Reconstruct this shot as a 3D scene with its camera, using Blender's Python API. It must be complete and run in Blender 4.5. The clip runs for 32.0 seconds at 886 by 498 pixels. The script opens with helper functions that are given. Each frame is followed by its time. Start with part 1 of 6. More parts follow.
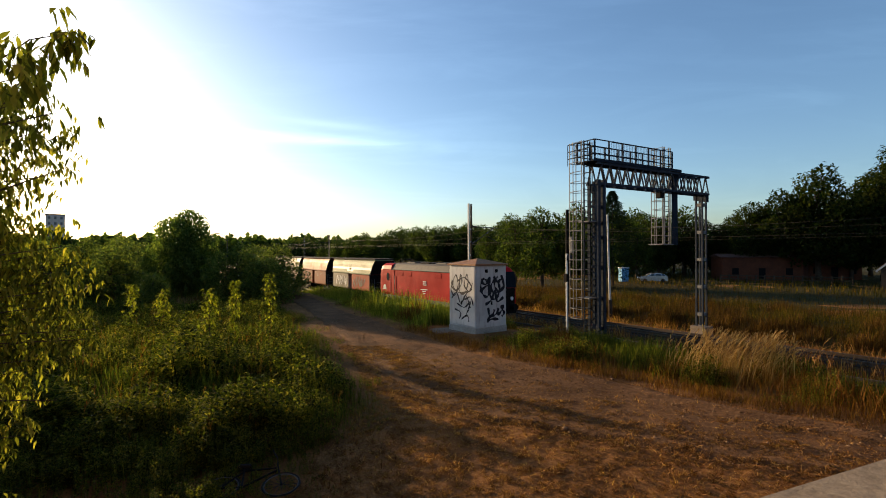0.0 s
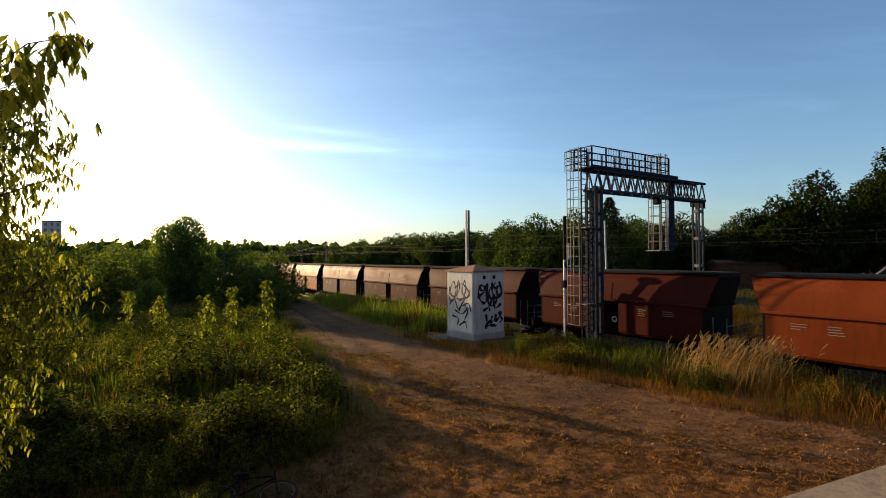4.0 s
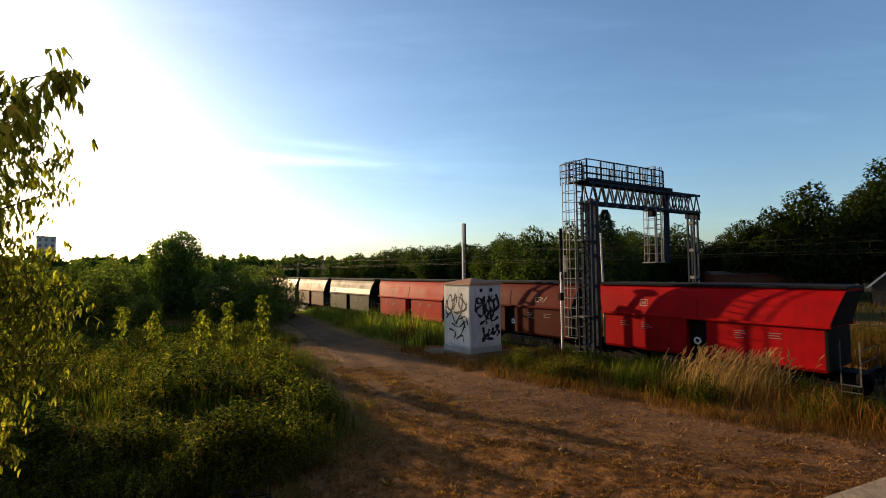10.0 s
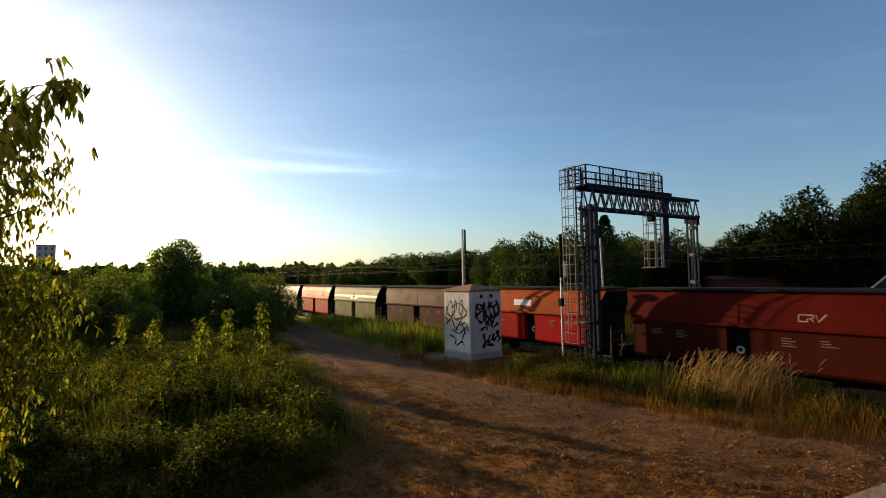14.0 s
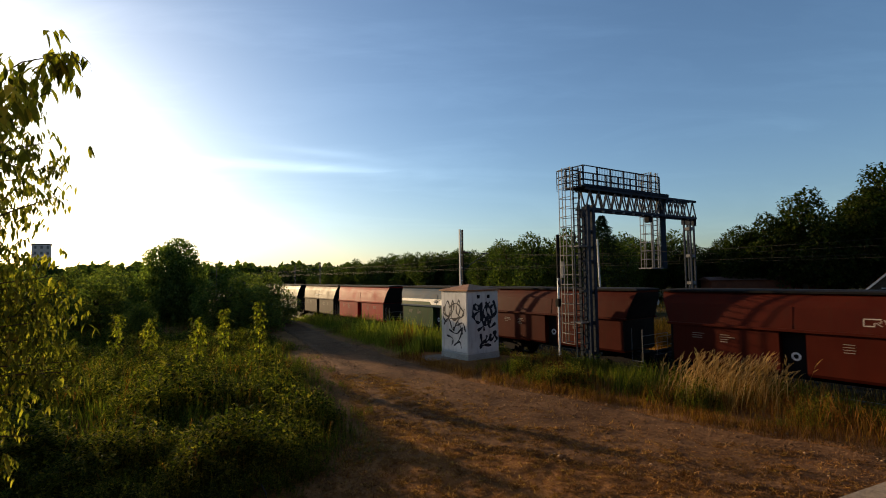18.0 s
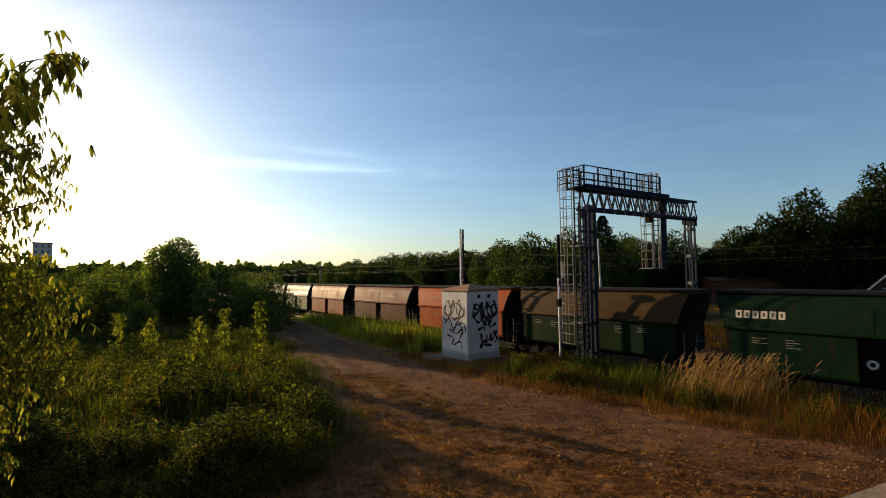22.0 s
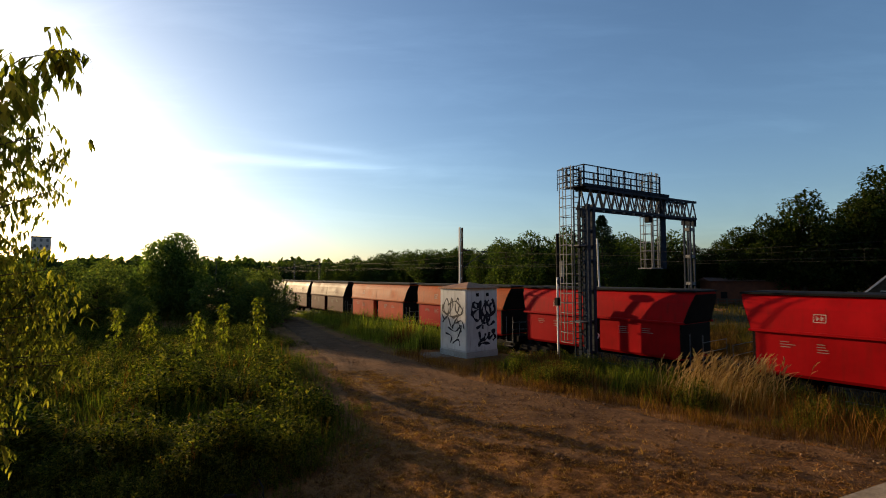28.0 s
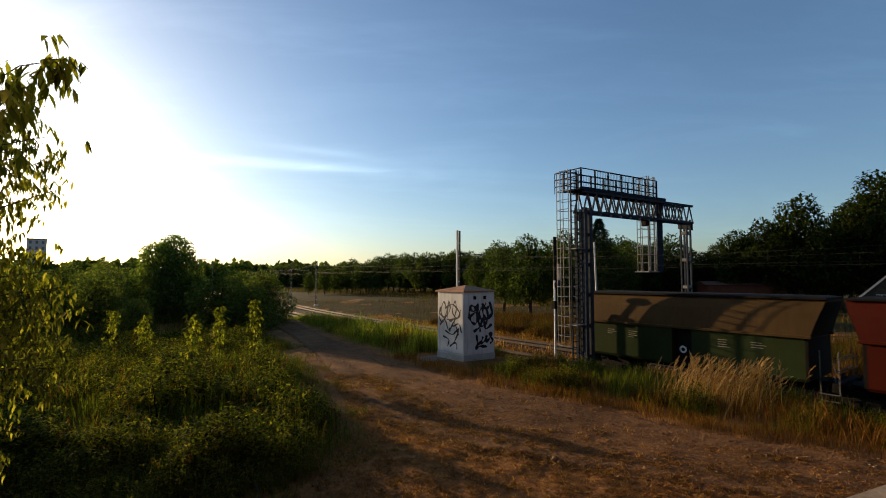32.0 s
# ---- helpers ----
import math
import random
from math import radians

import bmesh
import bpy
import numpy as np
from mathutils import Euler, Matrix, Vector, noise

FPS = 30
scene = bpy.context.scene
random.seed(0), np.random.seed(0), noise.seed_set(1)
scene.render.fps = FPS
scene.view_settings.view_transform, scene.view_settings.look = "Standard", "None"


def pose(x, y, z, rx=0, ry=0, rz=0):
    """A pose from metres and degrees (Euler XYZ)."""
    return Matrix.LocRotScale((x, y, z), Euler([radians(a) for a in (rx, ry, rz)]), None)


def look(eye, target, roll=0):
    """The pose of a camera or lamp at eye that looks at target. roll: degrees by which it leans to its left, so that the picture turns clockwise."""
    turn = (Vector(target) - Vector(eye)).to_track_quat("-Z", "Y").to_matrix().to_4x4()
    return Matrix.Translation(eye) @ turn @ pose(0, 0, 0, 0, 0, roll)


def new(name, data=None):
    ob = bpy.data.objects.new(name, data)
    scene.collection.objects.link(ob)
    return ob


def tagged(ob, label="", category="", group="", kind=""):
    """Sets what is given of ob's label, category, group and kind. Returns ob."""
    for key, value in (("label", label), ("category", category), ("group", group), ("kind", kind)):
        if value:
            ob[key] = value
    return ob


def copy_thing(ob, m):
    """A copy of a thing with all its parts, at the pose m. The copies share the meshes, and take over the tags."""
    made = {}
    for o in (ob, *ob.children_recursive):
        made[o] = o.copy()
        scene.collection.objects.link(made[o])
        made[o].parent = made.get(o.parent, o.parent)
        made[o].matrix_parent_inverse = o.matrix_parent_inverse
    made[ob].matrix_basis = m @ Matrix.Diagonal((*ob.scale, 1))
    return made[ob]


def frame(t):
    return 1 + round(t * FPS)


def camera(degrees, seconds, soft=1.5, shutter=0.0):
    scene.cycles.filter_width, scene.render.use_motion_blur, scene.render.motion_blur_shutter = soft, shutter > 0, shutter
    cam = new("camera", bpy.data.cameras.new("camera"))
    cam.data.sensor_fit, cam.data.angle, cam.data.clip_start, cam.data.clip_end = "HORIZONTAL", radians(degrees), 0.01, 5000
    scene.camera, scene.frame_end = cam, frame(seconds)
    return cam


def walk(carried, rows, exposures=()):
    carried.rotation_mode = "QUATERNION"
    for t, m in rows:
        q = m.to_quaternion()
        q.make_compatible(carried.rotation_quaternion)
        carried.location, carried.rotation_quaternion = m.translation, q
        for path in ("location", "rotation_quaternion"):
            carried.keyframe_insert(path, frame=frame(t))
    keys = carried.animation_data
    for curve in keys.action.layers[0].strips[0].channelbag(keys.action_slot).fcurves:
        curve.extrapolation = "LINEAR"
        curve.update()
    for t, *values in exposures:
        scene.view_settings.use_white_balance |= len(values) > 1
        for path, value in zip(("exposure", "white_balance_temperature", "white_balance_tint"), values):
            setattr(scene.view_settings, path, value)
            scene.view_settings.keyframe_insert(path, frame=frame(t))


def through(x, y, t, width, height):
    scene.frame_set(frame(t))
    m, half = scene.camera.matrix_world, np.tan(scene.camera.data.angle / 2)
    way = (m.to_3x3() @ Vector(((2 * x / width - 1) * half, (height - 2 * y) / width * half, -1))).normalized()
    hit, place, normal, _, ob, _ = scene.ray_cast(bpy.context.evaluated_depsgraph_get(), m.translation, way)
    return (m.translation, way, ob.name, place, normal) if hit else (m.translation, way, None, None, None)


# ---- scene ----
# ------------------------------------------------------------ plan
# x to the right, y ahead, z up; z = 0 is the top of the rails.
EYE = Vector((0.0, 0.0, 5.08))
AZ = radians(-37.0)                                   # heading of the track, away from the camera
DX, DY = math.sin(AZ), math.cos(AZ)                    # along the track
NX, NY = math.cos(AZ), -math.sin(AZ)                   # across the track, away from the camera
TRACK_A, TRACK_B = 24.1, 29.4                          # distance of the two track centres
BEND, RADIUS, BEND_END = 36.6, 344.5, 110.0            # a slight bend beyond BEND, fitted to the camera's view


def along(s, p=TRACK_A):
    """Point and heading of the line that runs p metres from the camera, s metres along it."""
    if s <= BEND:
        return p * NX + s * DX, p * NY + s * DY, AZ
    a = (min(s, BEND_END) - BEND) / RADIUS
    r = RADIUS - (p - TRACK_A)
    u, v = r * math.sin(a), r * (1 - math.cos(a))
    if s > BEND_END:
        u, v = u + (s - BEND_END) * math.cos(a), v + (s - BEND_END) * math.sin(a)
    u, v = BEND + u, p + v
    return v * NX + u * DX, v * NY + u * DY, AZ + a


def at(p, s):
    return p * NX + s * DX, p * NY + s * DY


def ps(x, y):
    return x * NX + y * NY, x * DX + y * DY


def smooth(a, b, v):
    v = min(1.0, max(0.0, (v - a) / (b - a)))
    return v * v * (3 - 2 * v)


def relief(x, y):
    """Clods, hoof marks and trampled hollows of the dry ground near the camera."""
    if y > 34 or abs(x) > 30:
        return 0.0
    k = 1 - smooth(22, 34, y)
    return k * (0.045 * noise.noise((x * 1.3, y * 1.3, 5.0)) + 0.030 * noise.noise((x * 3.7, y * 3.7, 9.0)) + 0.018 * noise.noise((x * 8.5, y * 8.5, 2.0)))


def ground_z(x, y):
    """Height of the ground: a bank on the camera's side, the track bed, fields beyond."""
    p, s = ps(x, y)
    z = 0.8 - 1.25 * smooth(18.6, 21.3, p) + 0.55 * smooth(32.0, 36.0, p)
    z += 0.10 * noise.noise((x * 0.22, y * 0.22, 0.0)) * (1 - smooth(19.0, 21.0, p) + smooth(33, 37, p))
    return z - 0.3 * smooth(60, 200, abs(s)) + (relief(x, y) if p < 21 else 0.0)


# ------------------------------------------------------------ camera
cam = camera(85.0, 32.0, soft=1.0, shutter=0.1)


def view(yaw, tilt, roll):
    a, b = radians(yaw), radians(tilt)
    way = Vector((-math.sin(a) * math.cos(b), math.cos(a) * math.cos(b), math.sin(b)))
    return look(EYE, EYE + way * 10, -roll)


walk(cam, [(t, view(a, b, c)) for t, a, b, c in [
    (0, 0.80, 0.31, 0.14), (0.5, 0.72, 0.35, 0.04), (1, 0.74, 0.52, 0.17), (1.5, 0.74, 0.45, 0.24), (2, 0.80, 0.27, 0.04),
    (2.5, 0.73, 0.22, 0.16), (3, 0.59, 0.55, 0.25), (3.5, 0.58, 0.65, 0.24), (5.5, 0.29, 2.69, 0.03), (6, 0.26, 2.48, 0.07),
    (6.5, 0.27, 2.40, 0.19), (7, 0.28, 2.37, 0.26), (7.5, 0.24, 2.62, 0.45), (8, 0.18, 2.59, 0.50), (8.5, 0.17, 2.44, 0.54),
    (9, 0.17, 2.51, 0.52), (9.5, 0.10, 2.60, 0.56), (10, 0.10, 2.62, 0.56), (10.5, 0.10, 2.58, 0.62), (11, 0.04, 2.70, 0.68),
    (11.5, 0.04, 2.94, 0.87), (12, 0.02, 2.99, 0.80), (12.5, -0.01, 2.84, 0.71), (13, 0.00, 2.95, 0.95), (13.5, 0.04, 3.10, 1.09),
    (14, 0.07, 3.36, 0.92), (14.5, 0.07, 2.98, 0.87), (16.5, -0.15, 3.25, 0.81), (17, -0.03, 3.16, 0.74), (17.5, -0.15, 3.22, 0.95),
    (18, -0.24, 3.37, 0.74), (18.5, -0.18, 3.20, 0.51), (19, -0.15, 3.13, 0.52), (19.5, -0.19, 3.21, 0.51), (20, -0.08, 3.17, 0.44),
    (20.5, -0.10, 3.43, 0.61), (21, -0.14, 3.41, 0.53), (21.5, -0.08, 3.33, 0.45), (22, -0.17, 3.33, 0.60), (22.5, -0.09, 3.41, 0.46),
    (23, -0.08, 3.24, 0.41), (23.5, -0.17, 3.30, 0.36), (24, -0.10, 3.22, 0.29), (24.5, -0.12, 3.13, 0.34), (25, -0.14, 3.33, 0.40),
    (25.5, -0.12, 3.35, 0.45), (27.5, -0.16, 3.16, 0.27), (28, -0.27, 3.09, 0.05), (28.5, -0.28, 2.99, -0.06), (29, -0.33, 3.24, -0.06),
    (29.5, -0.46, 3.30, -0.17), (30, -0.41, 3.15, -0.10), (30.5, -0.46, 3.26, -0.15), (31, -0.49, 3.37, -0.06), (31.5, -0.43, 3.21, -0.14),
    (32, -0.58, 3.45, -0.06),
]], exposures=[(0, 1.08), (5, 1.08), (13, 1.06), (14, 0.80), (18, 0.74), (32, 0.72)])

# ------------------------------------------------------------ light
SUN_AZ, SUN_EL = radians(-49.8), radians(10.5)
world = bpy.data.worlds.new("world")
scene.world = world
world.use_nodes = True
wn = world.node_tree
sky = wn.nodes.new("ShaderNodeTexSky")
sky.sky_type, sky.sun_disc = "NISHITA", False
sky.sun_elevation, sky.sun_rotation = SUN_EL, SUN_AZ
sky.altitude, sky.air_density, sky.dust_density, sky.ozone_density = 100, 1.0, 1.25, 3.1
wn.nodes["Background"].inputs[1].default_value = 0.105

# thin streaks of cirrus: noise drawn out along the horizon, on a plane of slopes x/y and z/y
def world_math(op, a, b=0.0):
    n = wn.nodes.new("ShaderNodeMath")
    n.operation = op
    for sock, val in zip(n.inputs, (a, b)):
        if isinstance(val, (int, float)):
            sock.default_value = val
        else:
            wn.links.new(val, sock)
    return n.outputs[0]


def world_streaks(su, sv, turn, scale, low, high, seed):
    """Noise stretched along a direction of the slope plane, from 0 to 1."""
    comb, mp, nz = (wn.nodes.new("ShaderNode" + k) for k in ("CombineXYZ", "Mapping", "TexNoise"))
    wn.links.new(su, comb.inputs[0])
    wn.links.new(sv, comb.inputs[1])
    comb.inputs[2].default_value = seed
    mp.inputs["Rotation"].default_value, mp.inputs["Scale"].default_value = (0, 0, radians(turn)), scale
    wn.links.new(comb.outputs[0], mp.inputs["Vector"])
    wn.links.new(mp.outputs[0], nz.inputs["Vector"])
    nz.inputs["Scale"].default_value, nz.inputs["Detail"].default_value, nz.inputs["Roughness"].default_value, nz.inputs["Distortion"].default_value = 1.0, 6, 0.6, 0.8
    n = wn.nodes.new("ShaderNodeMapRange")
    n.inputs["From Min"].default_value, n.inputs["From Max"].default_value = low, high
    wn.links.new(nz.outputs["Fac"], n.inputs["Value"])
    return n.outputs["Result"]


wc, wsep, wmix = (wn.nodes.new("ShaderNode" + k) for k in ("TexCoord", "SeparateXYZ", "Mix"))
wn.links.new(wc.outputs["Generated"], wsep.inputs[0])
ahead = world_math("MAXIMUM", wsep.outputs[1], 0.05)
slope_u, slope_v = world_math("DIVIDE", wsep.outputs[0], ahead), world_math("DIVIDE", wsep.outputs[2], ahead)
# one long level streak and faint fans above it
off = world_math("DIVIDE", world_math("ADD", world_math("ADD", slope_v, world_math("MULTIPLY", slope_u, 0.07)), -0.2135), 0.010)
level = world_math("EXPONENT", world_math("MULTIPLY", world_math("MULTIPLY", off, off), -1.0))
span = world_math("DIVIDE", world_math("ADD", slope_u, 0.27), 0.24)
level = world_math("MULTIPLY", level, world_math("EXPONENT", world_math("MULTIPLY", world_math("MULTIPLY", span, span), -1.0)))
level = world_math("MULTIPLY", level, world_streaks(slope_u, slope_v, 3, (3.0, 26.0, 1.0), 0.25, 0.7, 1.0))
fans = world_math("ADD", world_streaks(slope_u, slope_v, 52, (2.0, 11.0, 1.0), 0.52, 0.85, 4.0), world_streaks(slope_u, slope_v, -4, (1.6, 13.0, 1.0), 0.50, 0.85, 7.0))
def world_line(slope, shift, thick, middle, reach, strength):
    """One straight thin streak of the slope plane that fades out at both ends."""
    d = world_math("DIVIDE", world_math("ADD", world_math("ADD", slope_v, world_math("MULTIPLY", slope_u, slope)), shift), thick)
    e = world_math("DIVIDE", world_math("ADD", slope_u, -middle), reach)
    both = world_math("ADD", world_math("MULTIPLY", d, d), world_math("MULTIPLY", e, e))
    return world_math("MULTIPLY", world_math("EXPONENT", world_math("MULTIPLY", both, -1.0)), strength)


cloud = world_math("ADD", world_math("MULTIPLY", level, 0.42), world_math("MULTIPLY", fans, 0.11))
for streak in ((0.524, 0.0675, 0.005, -0.42, 0.05, 0.45), (0.12, -0.235, 0.008, -0.25, 0.10, 0.14)):
    cloud = world_math("ADD", cloud, world_line(*streak))
wmix.data_type, wmix.blend_type = "RGBA", "MIX"
wn.links.new(cloud, wmix.inputs[0])
wn.links.new(sky.outputs[0], wmix.inputs[6])
wbright = wn.nodes.new("ShaderNodeMix")
wbright.data_type, wbright.blend_type = "RGBA", "MULTIPLY"
wbright.inputs[0].default_value, wbright.inputs[7].default_value = 1.0, (2.3, 2.1, 1.9, 1.0)
wn.links.new(sky.outputs[0], wbright.inputs[6])
wn.links.new(wbright.outputs[2], wmix.inputs[7])
wn.links.new(wmix.outputs[2], wn.nodes["Background"].inputs[0])

sun = new("sun", bpy.data.lights.new("sun", "SUN"))
sun.data.energy, sun.data.angle, sun.data.color = 4.6, radians(0.55), (1.0, 0.70, 0.385)
sun_way = Vector((math.sin(SUN_AZ) * math.cos(SUN_EL), math.cos(SUN_AZ) * math.cos(SUN_EL), math.sin(SUN_EL)))
sun.matrix_world = look(sun_way * 50, (0, 0, 0))


# ------------------------------------------------------------ materials
def nodes_of(name):
    m = bpy.data.materials.new(name)
    m.use_nodes = True
    return m, m.node_tree, m.node_tree.nodes["Principled BSDF"]


def noise_tex(nt, scale, detail=4.0, rough=0.6, coord="Object"):
    tc = nt.nodes.new("ShaderNodeTexCoord")
    nz = nt.nodes.new("ShaderNodeTexNoise")
    nz.inputs["Scale"].default_value, nz.inputs["Detail"].default_value, nz.inputs["Roughness"].default_value = scale, detail, rough
    nt.links.new(tc.outputs[coord], nz.inputs["Vector"])
    return nz.outputs["Fac"]


def ramp(nt, fac, stops):
    r = nt.nodes.new("ShaderNodeValToRGB")
    while len(r.color_ramp.elements) < len(stops):
        r.color_ramp.elements.new(0.5)
    for e, (pos, col) in zip(r.color_ramp.elements, stops):
        e.position, e.color = pos, (*col, 1.0)
    nt.links.new(fac, r.inputs[0])
    return r.outputs[0]


def mix(nt, fac, a, b, mode="MIX"):
    m = nt.nodes.new("ShaderNodeMix")
    m.data_type, m.blend_type = "RGBA", mode
    for sock, val in ((m.inputs[0], fac), (m.inputs[6], a), (m.inputs[7], b)):
        if isinstance(val, (int, float)):
            sock.default_value = val
        elif isinstance(val, tuple):
            sock.default_value = (*val, 1.0)
        else:
            nt.links.new(val, sock)
    return m.outputs[2]


def bump(nt, bsdf, height, strength, dist=0.02):
    b = nt.nodes.new("ShaderNodeBump")
    b.inputs["Strength"].default_value, b.inputs["Distance"].default_value = strength, dist
    nt.links.new(height, b.inputs["Height"])
    nt.links.new(b.outputs[0], bsdf.inputs["Normal"])


def two_scale(name, dark, light, big=0.6, small=9.0, rough=0.85, metal=0.0, relief=0.4, dist=0.02, coord="Object"):
    """A rough surface of two colours that vary at two scales, with fine relief."""
    m, nt, b = nodes_of(name)
    n1, n2 = noise_tex(nt, big, 3, coord=coord), noise_tex(nt, small, 6, 0.7, coord=coord)
    c1 = ramp(nt, n1, [(0.35, dark), (0.65, light)])
    c2 = ramp(nt, n2, [(0.3, tuple(0.55 * v for v in dark)), (0.7, tuple(min(1, 1.25 * v) for v in light))])
    nt.links.new(mix(nt, 0.5, c1, c2), b.inputs["Base Color"])
    b.inputs["Roughness"].default_value, b.inputs["Metallic"].default_value = rough, metal
    b.inputs["Specular IOR Level"].default_value = 0.5 if metal > 0 else 0.08 if rough > 0.8 else 0.3
    bump(nt, b, n2, relief, dist)
    return m


def paint(name, colour, wear=(0.055, 0.022, 0.012), amount=0.5, rough=0.48):
    """Weathered wagon paint: faded patches, rust streaks that run down, dust, slight dents."""
    m, nt, b = nodes_of(name)
    tc = nt.nodes.new("ShaderNodeTexCoord")
    mp = nt.nodes.new("ShaderNodeMapping")
    mp.inputs["Scale"].default_value = (3.0, 3.0, 0.35)
    nt.links.new(tc.outputs["Object"], mp.inputs["Vector"])
    st = nt.nodes.new("ShaderNodeTexNoise")
    st.inputs["Scale"].default_value, st.inputs["Detail"].default_value = 2.2, 6
    nt.links.new(mp.outputs[0], st.inputs["Vector"])
    big, fine = noise_tex(nt, 0.55, 4), noise_tex(nt, 14, 5)
    base = ramp(nt, big, [(0.3, tuple(0.72 * v for v in colour)), (0.7, tuple(min(1, 1.15 * v) for v in colour))])
    streak = ramp(nt, st.outputs["Fac"], [(0.50, (0, 0, 0)), (0.72, (amount, amount, amount))])
    wear = tuple(0.45 * v + 0.35 * w for v, w in zip(colour, wear))
    c = mix(nt, streak, base, wear)
    spots = ramp(nt, fine, [(0.62, (0, 0, 0)), (0.72, (0.5 * amount,) * 3)])
    c = mix(nt, spots, c, tuple(0.6 * w for w in wear))
    nt.links.new(c, b.inputs["Base Color"])
    r = ramp(nt, big, [(0.2, (rough - 0.08,) * 3), (0.8, (rough + 0.2,) * 3)])
    nt.links.new(r, b.inputs["Roughness"])
    b.inputs["Specular IOR Level"].default_value = 0.045
    bump(nt, b, noise_tex(nt, 1.6, 2), 0.25, 0.03)
    return m


def leafy(name, dark, light, warm=None, rough=0.8, through=0.45):
    """Leaves or blades: colour varies from piece to piece, and light passes through."""
    m, nt, b = nodes_of(name)
    g = nt.nodes.new("ShaderNodeNewGeometry")
    stops = [(0.0, dark), (0.6, light)] + ([(1.0, warm)] if warm else [])
    c = ramp(nt, g.outputs["Random Per Island"], stops)
    big = ramp(nt, noise_tex(nt, 0.5, 3), [(0.3, (0.5, 0.5, 0.5)), (0.7, (1.2, 1.1, 0.9))])
    c = mix(nt, 1.0, c, big, "MULTIPLY")
    nt.links.new(c, b.inputs["Base Color"])
    b.inputs["Roughness"].default_value, b.inputs["Specular IOR Level"].default_value = rough, 0.05
    tr = nt.nodes.new("ShaderNodeBsdfTranslucent")
    nt.links.new(mix(nt, 1.0, c, (1.55, 1.95, 0.75), "MULTIPLY"), tr.inputs["Color"])
    mx = nt.nodes.new("ShaderNodeMixShader")
    mx.inputs[0].default_value = through
    nt.links.new(b.outputs[0], mx.inputs[1])
    nt.links.new(tr.outputs[0], mx.inputs[2])
    nt.links.new(mx.outputs[0], nt.nodes["Material Output"].inputs["Surface"])
    return m


def plain(name, colour, rough=0.6, metal=0.0):
    m, nt, b = nodes_of(name)
    n = noise_tex(nt, 12, 4)
    c = ramp(nt, n, [(0.3, tuple(0.75 * v for v in colour)), (0.7, tuple(min(1, 1.15 * v) for v in colour))])
    nt.links.new(c, b.inputs["Base Color"])
    b.inputs["Roughness"].default_value, b.inputs["Metallic"].default_value = rough, metal
    b.inputs["Specular IOR Level"].default_value = 0.5 if rough < 0.3 else 0.12
    return m


# ------------------------------------------------------------ mesh tools
class Build:
    """Collects vertices and faces of one part."""

    def __init__(self):
        self.v, self.f = [], []

    def add(self, verts, faces):
        n = len(self.v)
        self.v += [tuple(v) for v in verts]
        self.f += [tuple(n + i for i in f) for f in faces]
        return self

    def box(self, x0, x1, y0, y1, z0, z1, bev=0.0):
        if bev <= 0:
            return self.add([(x, y, z) for z in (z0, z1) for y in (y0, y1) for x in (x0, x1)],
                            [(0, 2, 3, 1), (4, 5, 7, 6), (0, 1, 5, 4), (2, 6, 7, 3), (0, 4, 6, 2), (1, 3, 7, 5)])
        b = bev
        rings = []
        for z, k in ((z0, b), (z0 + b, 0), (z1 - b, 0), (z1, b)):
            a0, a1, c0, c1 = x0 + k, x1 - k, y0 + k, y1 - k
            rings.append([(a0 + b, c0, z), (a1 - b, c0, z), (a1, c0 + b, z), (a1, c1 - b, z), (a1 - b, c1, z), (a0 + b, c1, z), (a0, c1 - b, z), (a0, c0 + b, z)])
        return self.rings(rings)

    def rings(self, rings, caps=True, closed=True):
        n = len(rings[0])
        faces = []
        for i in range(len(rings) - 1):
            for j in range(n if closed else n - 1):
                k = (j + 1) % n
                faces.append((i * n + j, i * n + k, (i + 1) * n + k, (i + 1) * n + j))
        if caps:
            faces += [tuple(reversed(range(n))), tuple((len(rings) - 1) * n + j for j in range(n))]
        return self.add([v for r in rings for v in r], faces)

    def tube(self, a, b, r, n=8, r2=None):
        a, b = Vector(a), Vector(b)
        w = (b - a).normalized()
        u = w.orthogonal().normalized()
        v = w.cross(u)
        ring = lambda c, k: [c + (u * math.cos(2 * math.pi * j / n) + v * math.sin(2 * math.pi * j / n)) * k for j in range(n)]
        return self.rings([ring(a, r), ring(b, r if r2 is None else r2)])

    def beam(self, a, b, w, h=None):
        """A square bar from a to b."""
        a, b = Vector(a), Vector(b)
        d = (b - a).normalized()
        u = d.cross(Vector((0, 0, 1)))
        u = (u if u.length > 1e-3 else Vector((1, 0, 0))).normalized()
        v = u.cross(d)
        h = w if h is None else h
        ring = lambda c: [c + u * (w / 2) * i + v * (h / 2) * j for i, j in ((-1, -1), (1, -1), (1, 1), (-1, 1))]
        return self.rings([ring(a), ring(b)])

    def path(self, pts, r, n=6):
        for a, b in zip(pts, pts[1:]):
            self.tube(a, b, r, n)
        return self

    def extrude_x(self, profile, x0, x1):
        return self.rings([[(x0, y, z) for y, z in profile], [(x1, y, z) for y, z in profile]])

    def mesh(self, name, smooth_shade=False):
        me = bpy.data.meshes.new(name)
        me.from_pydata(self.v, [], self.f)
        me.update()
        if smooth_shade:
            me.shade_smooth()
        return me


